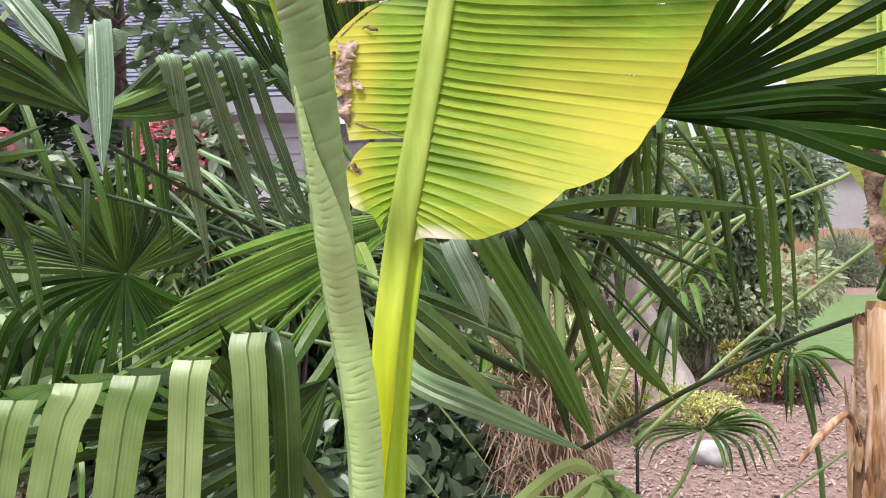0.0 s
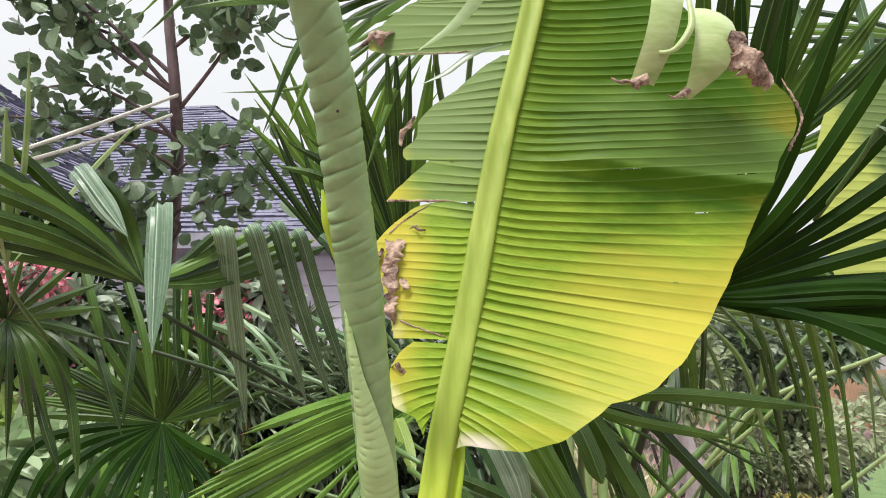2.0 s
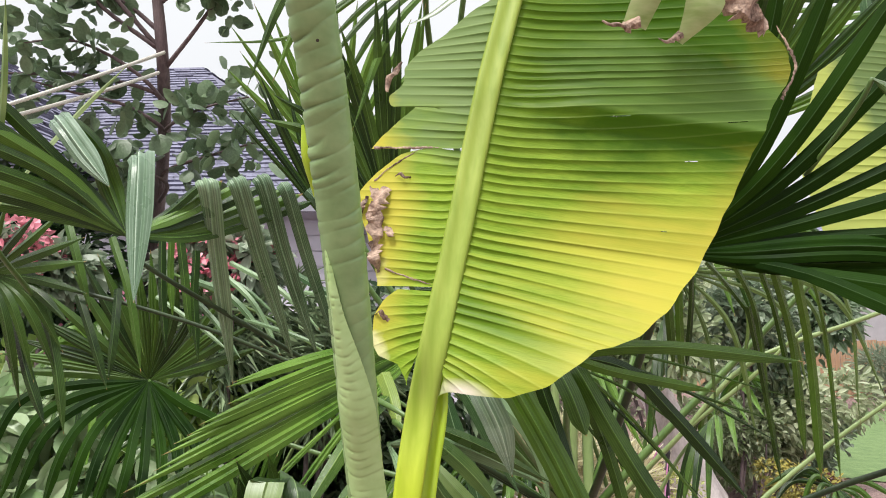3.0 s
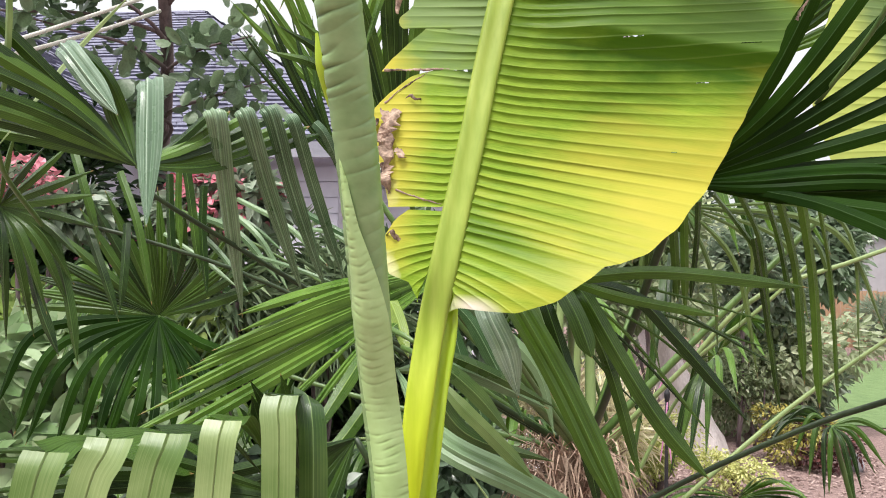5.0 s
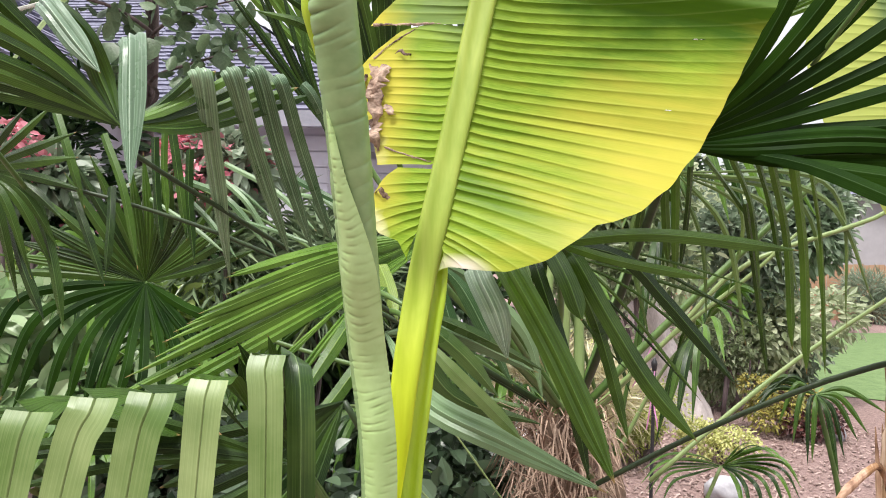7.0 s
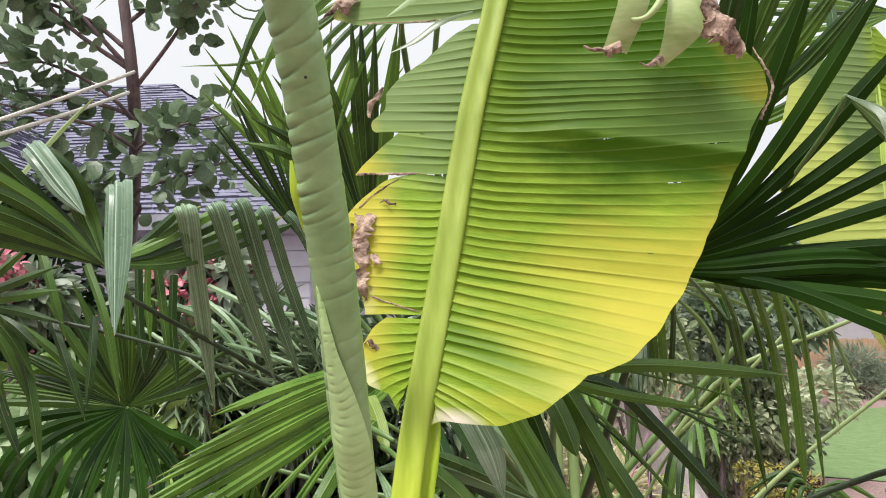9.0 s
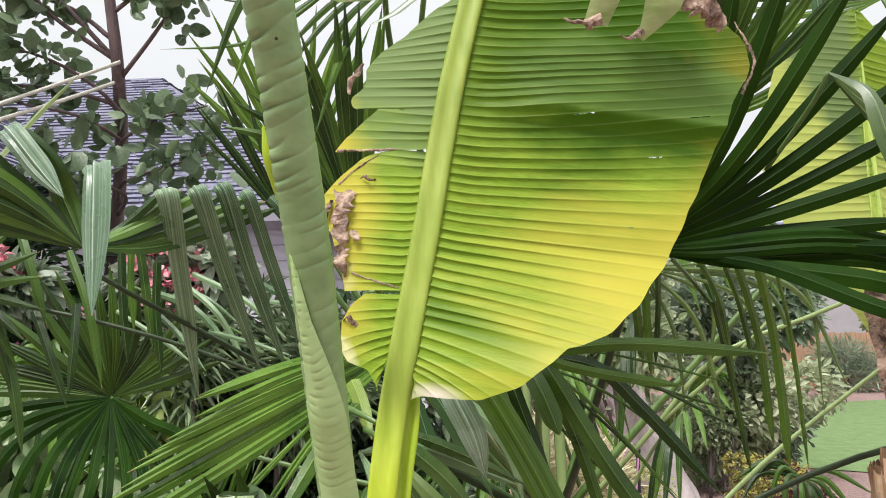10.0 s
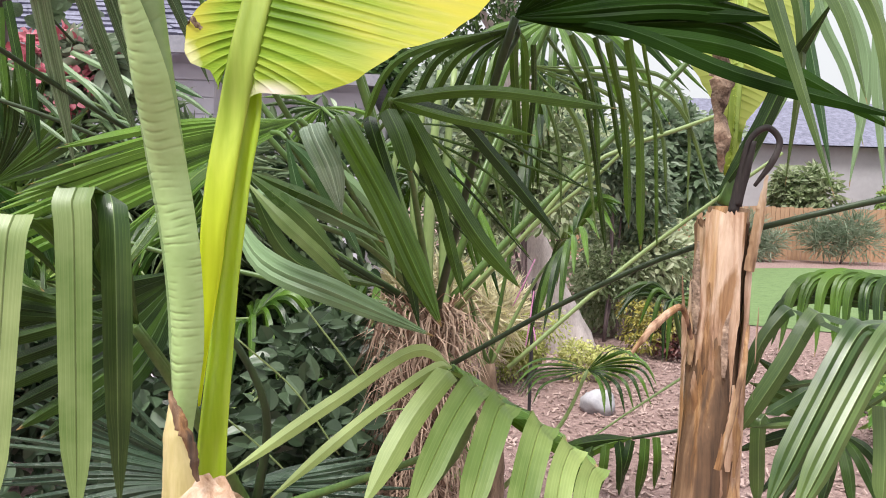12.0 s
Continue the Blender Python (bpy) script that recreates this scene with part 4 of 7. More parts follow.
def front_banana():
    b = thing("banana_plant", (-0.09, 0.85, 0), "banana plant with a yellowing torn leaf and a rolled new leaf", "banana plant")
    part("pseudostem", tube_mesh("pseudostem", [(-0.12, 0.87, 0), (-0.10, 0.86, 0.6), (-0.085, 0.85, 1.12)], [0.075, 0.065, 0.05], 20, 16, 1.0, 0.08), M_sheath, b)
    for k, (a, c, w) in enumerate((((-0.07, 0.769, 1.189), (-0.062, 0.754, 1.119), 0.09), ((-0.056, 0.807, 1.171), (-0.043, 0.763, 1.115), 0.05))):
        part("dry_sheath", ribbon_mesh("dry_sheath", [c, tuple((np.array(a) + c) / 2), a], [w, w, w * 0.35], (0, -1, 0), 14, 7, 0.3, 0.004, k, 0.2), M_sheath, b)
    part("sheath_base", ribbon_mesh("sheath_base", [(-0.082, 0.76, 1.154), (-0.084, 0.762, 1.198), (-0.09, 0.766, 1.24), (-0.097, 0.77, 1.267)], [0.046, 0.04, 0.032, 0.006], (-0.1, -1, 0), 30, 9, 0.35, 0.0006, 9, 0.05), M_base, b, "straw-yellow foot of the stalk")
    part("dry_sheath", ribbon_mesh("dry_sheath", [(-0.093, 0.755, 1.286), (-0.084, 0.748, 1.265), (-0.068, 0.742, 1.233), (-0.059, 0.742, 1.193)], [0.004, 0.013, 0.012, 0.004], (0.3, -1, 0), 30, 7, 0.4, 0.003, 19, 0.5), M_sheath_dark, b, "shrivelled dark brown sheath edge")
    # Stalk and midrib of the open leaf.
    part("petiole_edge", channel_mesh("petiole_edge", [(-0.069, 0.821, 1.073), (-0.069, 0.825, 1.126), (-0.069, 0.829, 1.193), (-0.065, 0.833, 1.26), (-0.062, 0.843, 1.326), (-0.059, 0.852, 1.393), (-0.052, 0.857, 1.461), (-0.046, 0.866, 1.529), (-0.038, 0.875, 1.597), (-0.038, 0.883, 1.632), (-0.041, 0.89, 1.661)], [0.034, 0.035, 0.035, 0.032, 0.029, 0.028, 0.026, 0.024, 0.026, 0.022, 0.008], 0.5, 60, lip=0.02), M_petiole_g, b, "bright green edge of the leaf stalk")
    foot = [(-0.081, 0.818, 1.251), (-0.076, 0.823, 1.329), (-0.074, 0.833, 1.395), (-0.071, 0.837, 1.461), (-0.065, 0.847, 1.527), (-0.057, 0.861, 1.595)]
    rib = foot + [tuple(leaf_at(*v) + np.array((0, -0.008, 0))) for v in ((-0.01, -0.001), (-0.009, 0.079), (-0.008, 0.177), (-0.009, 0.255), (-0.008, 0.376), (-0.001, 0.513), (0.004, 0.643))] + [tuple(leaf_at(0.01, 0.95)), tuple(leaf_at(0.0, 1.25))]
    part("midrib", channel_mesh("midrib", rib, [0.003, 0.013, 0.028, 0.034, 0.035, 0.035, 0.034, 0.034, 0.034, 0.033, 0.033, 0.031, 0.029, 0.02, 0.006], 0.42, 120, lip=0.05), M_rib, b, "lemon-yellow stalk running up into a lime midrib")
    right = [(-0.040, 0.004, 0.006), (-0.028, 0.012, 0.009), (-0.017, 0.05, 0.018), (0.003, 0.089, 0.032), (0.027, 0.13, 0.033), (0.052, 0.164, 0.022), (0.059, 0.177, 0.016), (0.07, 0.193, 0.02), (0.091, 0.221, 0.024), (0.121, 0.248, 0.02), (0.158, 0.285, -0.003), (0.205, 0.309, -0.027), (0.249, 0.328, -0.046), (0.294, 0.345, -0.060), (0.336, 0.355, -0.066), (0.347, 0.369, -0.074), (0.38, 0.376, -0.074), (0.42, 0.368, -0.067), (0.452, 0.342, -0.060), (0.489, 0.289, -0.053), (0.546, 0.235, -0.044), (0.63, 0.17, -0.03), (0.79, 0.19, -0.04), (1.0, 0.15, -0.05), (1.24, 0.01, -0.02)]
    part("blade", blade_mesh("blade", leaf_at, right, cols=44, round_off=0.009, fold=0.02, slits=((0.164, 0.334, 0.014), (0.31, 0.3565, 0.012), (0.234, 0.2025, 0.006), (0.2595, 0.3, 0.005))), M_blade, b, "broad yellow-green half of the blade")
    lobes = [
        [(-0.041, -0.034, 0.0), (-0.021, -0.037, 0.015), (-0.001, -0.051, 0.018), (0.016, -0.08, 0.03), (0.031, -0.093, 0.031), (0.049, -0.099, 0.017), (0.068, -0.09, 0.01), (0.079, -0.07, 0.004)],
        [(0.083, -0.103, 0.01), (0.107, -0.116, 0.005), (0.141, -0.135, 0.002), (0.179, -0.157, 0.005), (0.211, -0.165, 0.009), (0.231, -0.147, 0.002), (0.255, -0.114, -0.007), (0.27, -0.07, -0.005)],
        [(0.274, -0.163, 0.007), (0.288, -0.15, 0.0), (0.309, -0.126, -0.007), (0.329, -0.104, -0.011), (0.336, -0.148, 0.002), (0.35, -0.156, -0.002), (0.369, -0.136, -0.003), (0.4, -0.141, -0.0), (0.432, -0.124, 0.007), (0.464, -0.09, 0.013), (0.492, -0.056, 0.003), (0.507, -0.028, -0.001)],
        [(0.512, -0.207, -0.006), (0.535, -0.265, -0.0), (0.563, -0.241, -0.023), (0.587, -0.205, -0.025), (0.617, -0.19, 0.0), (0.657, -0.12, -0.01)],
        [(0.655, -0.2, -0.02), (0.68, -0.24, -0.02), (0.8, -0.24, -0.03), (1.0, -0.17, -0.05), (1.24, -0.01, -0.02)],
    ]
    for k, rows in enumerate(lobes):
        part("leaf_lobe", blade_mesh("leaf_lobe", leaf_at, rows, 0.0118, 14, 20 + k, 0.0036), M_blade, b)

    def off(p, q, d):
        return tuple(leaf_at(p, q) + np.array((0, -d, 0)))

    # Withered margins and the strips that have folded over.
    for k, (a, c, w) in enumerate((((-0.142, 0.205), (-0.132, 0.15), 0.022), ((-0.125, 0.20), (-0.118, 0.135), 0.024), ((-0.135, 0.165), (-0.118, 0.11), 0.02), ((-0.118, 0.135), (-0.105, 0.085), 0.018), ((-0.108, 0.15), (-0.095, 0.13), 0.008), ((-0.150, 0.19), (-0.150, 0.155), 0.014), ((-0.112, 0.22), (-0.098, 0.222), 0.006), ((-0.098, 0.032), (-0.078, 0.03), 0.008))):
        part("withered_patch", ribbon_mesh("withered_patch", [off(*a, 0.004), off((a[0] + c[0]) / 2 + 0.005 * (-1) ** k, (a[1] + c[1]) / 2, 0.014), off(*c, 0.004)], [w * 0.5, w, w * 0.35], (0.4 * (-1) ** k, -1, 0), 16, 6, 0.15, 0.009, k + 3, 0.8), M_dry, b, "crumpled brown withered patch")
    for k, (edge, w) in enumerate(((((-0.158, 0.262), (-0.115, 0.265), (-0.06, 0.268)), 0.0045), (((-0.145, 0.213), (-0.125, 0.235), (-0.09, 0.262)), 0.003), (((-0.20, 0.515), (-0.13, 0.511), (-0.06, 0.51)), 0.003), (((-0.098, 0.092), (-0.07, 0.086), (-0.03, 0.081)), 0.003), (((0.366, 0.40), (0.38, 0.455), (0.352, 0.51)), 0.005))):
        part("withered_edge", ribbon_mesh("withered_edge", [off(*v, 0.002) for v in edge], [w, w * 0.5, w * 0.9, w * 0.3], (0, -1, 0.2), 40, 4, 0.3, 0.0014, 80 + k, 1.2), M_dry, b, "thin brown dried edge of the blade")
    part("withered_tip", ribbon_mesh("withered_tip", [off(-0.225, 0.54, 0.004), off(-0.255, 0.55, 0.012), off(-0.275, 0.525, 0.006)], [0.034, 0.012, 0.006], (0, -1, 0.2), 18, 5, 0.4, 0.008, 31, 0.7), M_dry, b)
    part("withered_tip", ribbon_mesh("withered_tip", [off(-0.15, 0.4, 0.004), off(-0.155, 0.375, 0.008), off(-0.16, 0.35, 0.004)], [0.004, 0.011, 0.003], (0, -1, 0.2), 14, 5, 0.4, 0.005, 33, 0.6), M_dry, b)
    part("folded_strip", ribbon_mesh("folded_strip", [(0.234, 0.881, 2.205), (0.23, 0.855, 2.171), (0.218, 0.848, 2.115), (0.197, 0.864, 2.063)], [0.046, 0.042, 0.038, 0.030], (0.25, -1, 0), 28, 7, 0.1), M_strip, b, "pale strip of torn leaf hanging folded over")
    part("folded_strip", ribbon_mesh("folded_strip", [(0.29, 0.896, 2.163), (0.289, 0.87, 2.132), (0.28, 0.861, 2.091), (0.252, 0.875, 2.044)], [0.062, 0.056, 0.048, 0.008], (0.25, -1, 0), 28, 7, 0.12), M_strip, b, "pale strip of torn leaf hanging folded over")
    part("folded_strip", ribbon_mesh("folded_strip", [(0.255, 0.854, 2.169), (0.253, 0.841, 2.122), (0.232, 0.843, 2.095), (0.215, 0.85, 2.097), (0.213, 0.849, 2.101)], [0.006, 0.009, 0.009, 0.006, 0.004], (0, -1, 0.2), 26, 5, 0.3), M_strip, b)
    part("withered_tip", ribbon_mesh("withered_tip", [(0.199, 0.863, 2.067), (0.181, 0.857, 2.058), (0.158, 0.848, 2.064)], [0.022, 0.010, 0.002], (0, -1, 0.2), 18, 5, 0.4, 0.005, 35, 0.7), M_dry, b)
    part("withered_tip", ribbon_mesh("withered_tip", [(0.256, 0.873, 2.056), (0.24, 0.868, 2.044), (0.224, 0.86, 2.044)], [0.010, 0.006, 0.002], (0, -1, 0.2), 14, 5, 0.4, 0.004, 36, 0.6), M_dry, b)
    part("withered_patch", ribbon_mesh("withered_patch", [(0.305, 0.87, 2.116), (0.326, 0.873, 2.087), (0.364, 0.897, 2.069)], [0.035, 0.044, 0.010], (0, -1, 0.2), 30, 11, 0.2, 0.011, 37, 0.6), M_dry, b, "crumpled brown withered patch")
    part("leaf_flap", ribbon_mesh("leaf_flap", [(-0.137, 0.622, 1.875), (-0.135, 0.627, 1.849), (-0.129, 0.644, 1.812)], [0.003, 0.010, 0.004], (-0.3, -1, 0), 14, 4, 0.2), M_petiole_g, b, "lime inner layer of the rolled leaf showing")
    part("folded_strip", ribbon_mesh("folded_strip", [(0.025, 0.775, 2.201), (0.003, 0.771, 2.149), (-0.028, 0.768, 2.107), (-0.071, 0.762, 2.073)], [0.016, 0.018, 0.012, 0.001], (0.5, -1, 0.5), 24, 5, 0.06), M_roll_plain, b, "grey-green torn strip hanging across the lobes")
    part("folded_strip", ribbon_mesh("folded_strip", [(0.022, 0.865, 2.123), (-0.018, 0.852, 2.104), (-0.049, 0.846, 2.079), (-0.079, 0.84, 2.063)], [0.003, 0.010, 0.009, 0.001], (0.2, -1, 0.6), 20, 5, 0.06), M_palm_side, b, "grey-green torn strip hanging across the lobes")
    # Rolled new leaf.
    roll = [(-0.095, 0.8, 1.203), (-0.086, 0.789, 1.336), (-0.088, 0.776, 1.432), (-0.098, 0.762, 1.523), (-0.106, 0.665, 1.769), (-0.111, 0.616, 1.874), (-0.116, 0.564, 1.967), (-0.129, 0.512, 2.051), (-0.143, 0.469, 2.113)]
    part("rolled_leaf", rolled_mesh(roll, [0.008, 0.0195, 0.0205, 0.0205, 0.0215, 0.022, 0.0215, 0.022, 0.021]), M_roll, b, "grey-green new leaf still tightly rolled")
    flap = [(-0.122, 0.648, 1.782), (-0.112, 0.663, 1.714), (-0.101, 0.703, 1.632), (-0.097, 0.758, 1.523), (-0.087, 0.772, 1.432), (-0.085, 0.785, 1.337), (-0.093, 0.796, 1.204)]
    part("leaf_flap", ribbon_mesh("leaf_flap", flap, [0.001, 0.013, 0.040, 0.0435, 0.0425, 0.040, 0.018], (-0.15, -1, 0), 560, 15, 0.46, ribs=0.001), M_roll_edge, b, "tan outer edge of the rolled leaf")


front_banana()


# ---- banana stump and its leaf ----
def stump_banana():
    s = thing("banana_stump", (0.63, 1.2, 0), "cut banana stem wrapped in dry peeling brown sheaths", "banana stump")
    core = [(0.60, 1.2, 0), (0.61, 1.2, 0.6), (0.661, 1.176, 1.015), (0.676, 1.192, 1.257), (0.7, 1.217, 1.498)]
    part("stem_core", tube_mesh("stem_core", core, [0.06, 0.055, 0.045, 0.042, 0.034], 40, 18, 1.0, 0.08), M_sheath_dark, s)
    def sheath(first, last, top, lift, mat, seed, nt_=60, nz=120, ragged=0.012):
        """A layer of dry sheath round the stem. first, last: its edges as (height, turn) points; top: where it has torn off."""
        f, l = np.array(first, float), np.array(last, float)
        verts, faces = [], []
        for i in range(nz):
            v = i / (nz - 1)
            for j in range(nt_ + 1):
                u = j / nt_
                z0 = 0.35 + (top - 0.35) * v
                wob = 0.05 * noise.noise(Vector((z0 * 14, u * 1.5, seed))) + 0.03 * noise.noise(Vector((z0 * 45, u * 2, seed)))
                t0, t1 = np.interp(z0, f[:, 0], f[:, 1]), np.interp(z0, l[:, 0], l[:, 1])
                th = t0 + (t1 - t0) * u + wob - 0.51
                rim = top - ragged * (1 + noise.noise(Vector((th * 2.0, seed * 9.0, 0)))) - ragged * noise.noise(Vector((th * 9, seed * 3.0, 2)))
                z = 0.35 + (rim - 0.35) * v
                edge = abs(2 * u - 1) ** 6
                r = 0.0435 + lift * (1 - 0.75 * v ** 10) + 0.005 * edge * (0.6 + noise.noise(Vector((z * 9, u * 3, seed + 2.0))))
                r += 0.004 * noise.noise(Vector((th * 2.2, z * 6, seed))) + 0.0028 * noise.noise(Vector((th * 8, z * 6, seed + 1.0))) + 0.001 * noise.noise(Vector((th * 35, z * 9, seed)))
                r *= 1 - 0.07 * max(0.0, (z - 1.435) / 0.06) ** 2
                r += 0.004 * max(0.0, (v - 0.97) / 0.03) * (0.5 + noise.noise(Vector((th * 5, seed, 1.0))))
                lean = 0.682 + (z - 1.03) * 0.008
                verts.append((lean + r * math.sin(th), 1.2 - r * math.cos(th), z))
        for i in range(nz - 1):
            for j in range(nt_):
                k = i * (nt_ + 1) + j
                faces.append((k, k + 1, k + nt_ + 2, k + nt_ + 1))
        part("dry_sheath", mesh_of("dry_sheath", verts, faces), mat, s, "peeling layer of dry tan sheath")

    sheath([(0.3, -3.2), (1.6, -3.2)], [(0.3, 3.1), (1.6, 3.1)], 1.49, -0.010, M_sheath_dark, 1.0, 90)
    sheath([(0.3, -2.2), (1.6, -1.9)], [(0.3, -0.2), (1.6, -0.42)], 1.485, 0.001, M_sheath_old, 2.0)
    sheath([(0.3, -0.5), (1.6, -0.5)], [(0.8, 0.25), (1.05, 0.42), (1.28, 0.74), (1.5, 0.95)], 1.50, 0.004, M_sheath, 3.0, ragged=0.007)
    sheath([(0.8, 0.47), (1.05, 0.66), (1.28, 0.97), (1.46, 1.02)], [(0.3, 3.0), (1.6, 2.8)], 1.47, 0.006, M_sheath, 4.0)
    sheath([(0.3, -2.0), (1.6, -1.8)], [(0.8, 0.08), (1.2, 0.16), (1.27, 0.1), (1.39, -0.2)], 1.385, 0.010, M_sheath, 5.0)
    sheath([(0.3, -2.5), (1.6, -2.4)], [(0.3, -0.75), (1.0, -0.95), (1.15, -1.2)], 1.13, 0.016, M_sheath_dark, 6.0)
    sheath([(0.3, -0.98), (1.3, -0.85)], [(0.3, -0.55), (1.3, -0.42)], 1.21, 0.0135, M_sheath, 9.0, 40)
    sheath([(0.3, -0.5), (1.1, -0.35)], [(0.3, 0.1), (1.1, 0.28)], 1.03, 0.015, M_sheath, 7.0)
    sheath([(0.3, 0.3), (0.85, 0.4), (1.12, 0.75)], [(0.3, 0.9), (1.2, 1.3)], 1.10, 0.014, M_sheath, 8.0)
    part("dry_sheath", ribbon_mesh("dry_sheath", [(0.624, 1.155, 1.282), (0.593, 1.129, 1.337), (0.547, 1.109, 1.312), (0.51, 1.107, 1.266)], [0.007, 0.011, 0.014, 0.006], (0, -1, 0.4), 22, 5, 0.3, 0.0015, 44, 0.2), M_sheath, s, "dry sheath peeling away")
    part("dry_sheath", ribbon_mesh("dry_sheath", [(0.66, 1.11, 1.08), (0.676, 1.097, 1.186), (0.694, 1.111, 1.256), (0.703, 1.124, 1.313)], [0.016, 0.012, 0.014, 0.006], (0.3, -1, 0), 30, 5, 0.3, 0.0015, 45, 0.25), M_sheath_old, s, "dry sheath peeling away")
    part("dry_sheath", ribbon_mesh("dry_sheath", [(0.715, 1.16, 1.397), (0.726, 1.156, 1.49), (0.736, 1.16, 1.555)], [0.022, 0.022, 0.006], (0.3, -1, 0), 26, 5, 0.3, 0.0012, 46, 0.25), M_sheath_old, s)
    rnd = random.Random(90)
    for k in range(16):
        th, z, h, w = rnd.uniform(-1.5, 1.3), rnd.uniform(0.75, 1.38), rnd.uniform(0.06, 0.22), rnd.uniform(0.008, 0.022)
        r = 0.0605 + 0.004 * rnd.random() - 0.012 * max(0.0, z + h - 1.4)
        line = []
        for f in (0.0, 0.35, 0.7, 1.0):
            lift = r + (0.012 * f * f if k % 3 == 0 else 0.002 * math.sin(9 * f))
            a = th + 0.1 * f * rnd.uniform(-1, 1)
            line.append((0.682 + (z + h * f - 1.03) * 0.008 + lift * math.sin(a), 1.2 - lift * math.cos(a), z + h * f))
        part("dry_sheath", ribbon_mesh("dry_sheath", line, [w * 0.4, w, w * 0.8, w * 0.2], (math.sin(th), -math.cos(th), 0), 24, 6, 0.1, 0.0012, 70 + k, 0.35), rnd.choice((M_sheath, M_sheath_old, M_dry)), s)
    part("rotted_stalk", tube_mesh("rotted_stalk", [(0.693, 1.187, 1.489), (0.705, 1.181, 1.565), (0.713, 1.175, 1.616), (0.734, 1.165, 1.633), (0.755, 1.163, 1.613), (0.742, 1.161, 1.574), (0.72, 1.169, 1.537)], [0.010, 0.009, 0.006, 0.0055, 0.0055, 0.006, 0.003], 34, 8, 0.7, 0.25), M_black, s, "blackened stalk curled over")
    part("rotted_stalk", tube_mesh("rotted_stalk", [(0.699, 1.183, 1.503), (0.709, 1.176, 1.565), (0.716, 1.169, 1.611)], [0.008, 0.007, 0.004], 16, 8, 0.7, 0.25), M_black, s)
    part("petiole", channel_mesh("petiole", [(0.682, 1.198, 1.507), (0.709, 1.211, 1.556), (0.759, 1.245, 1.638), (0.836, 1.3, 1.747), (0.948, 1.389, 1.928)], [0.024, 0.03, 0.032, 0.03, 0.026], 0.5, 30), M_stalk, s)
    o = np.array((0.721, 1.272, 1.579))
    eq, ep = unit(np.array((0.883, 1.614, 2.41)) - o), unit(np.array((0.95, 0.22, -0.1)))

    def far_leaf(p, q):
        return o + eq * q + ep * p + np.array((0, 0.15 * abs(p), 0))

    part("midrib", channel_mesh("midrib", [tuple(far_leaf(0, q)) for q in (-0.02, 0.2, 0.45, 0.75)], [0.02, 0.026, 0.022, 0.008], 0.5, 24), M_rib, s)
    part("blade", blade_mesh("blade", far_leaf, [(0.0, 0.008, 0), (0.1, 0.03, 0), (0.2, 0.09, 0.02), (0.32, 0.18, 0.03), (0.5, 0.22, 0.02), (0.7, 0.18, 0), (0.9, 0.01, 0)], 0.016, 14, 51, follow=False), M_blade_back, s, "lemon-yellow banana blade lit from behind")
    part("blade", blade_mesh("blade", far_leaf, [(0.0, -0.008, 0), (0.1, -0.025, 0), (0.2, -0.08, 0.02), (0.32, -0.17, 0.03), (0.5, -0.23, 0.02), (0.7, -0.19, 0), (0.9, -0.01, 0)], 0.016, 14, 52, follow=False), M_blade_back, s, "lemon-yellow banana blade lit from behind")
    part("withered_leaf", ribbon_mesh("withered_leaf", [(0.674, 1.226, 1.762), (0.674, 1.212, 1.708), (0.666, 1.199, 1.659), (0.675, 1.196, 1.612), (0.675, 1.202, 1.56)], [0.03, 0.045, 0.022, 0.03, 0.006], (0.2, -1, 0), 28, 7, 0.35, 0.006, 61, 0.3), M_dry, s, "shrivelled brown leaf hanging down")


stump_banana()


# ---- the tall fan palm whose leaves hang all round ----
CROWN = (0.221, 2.161, 1.147)


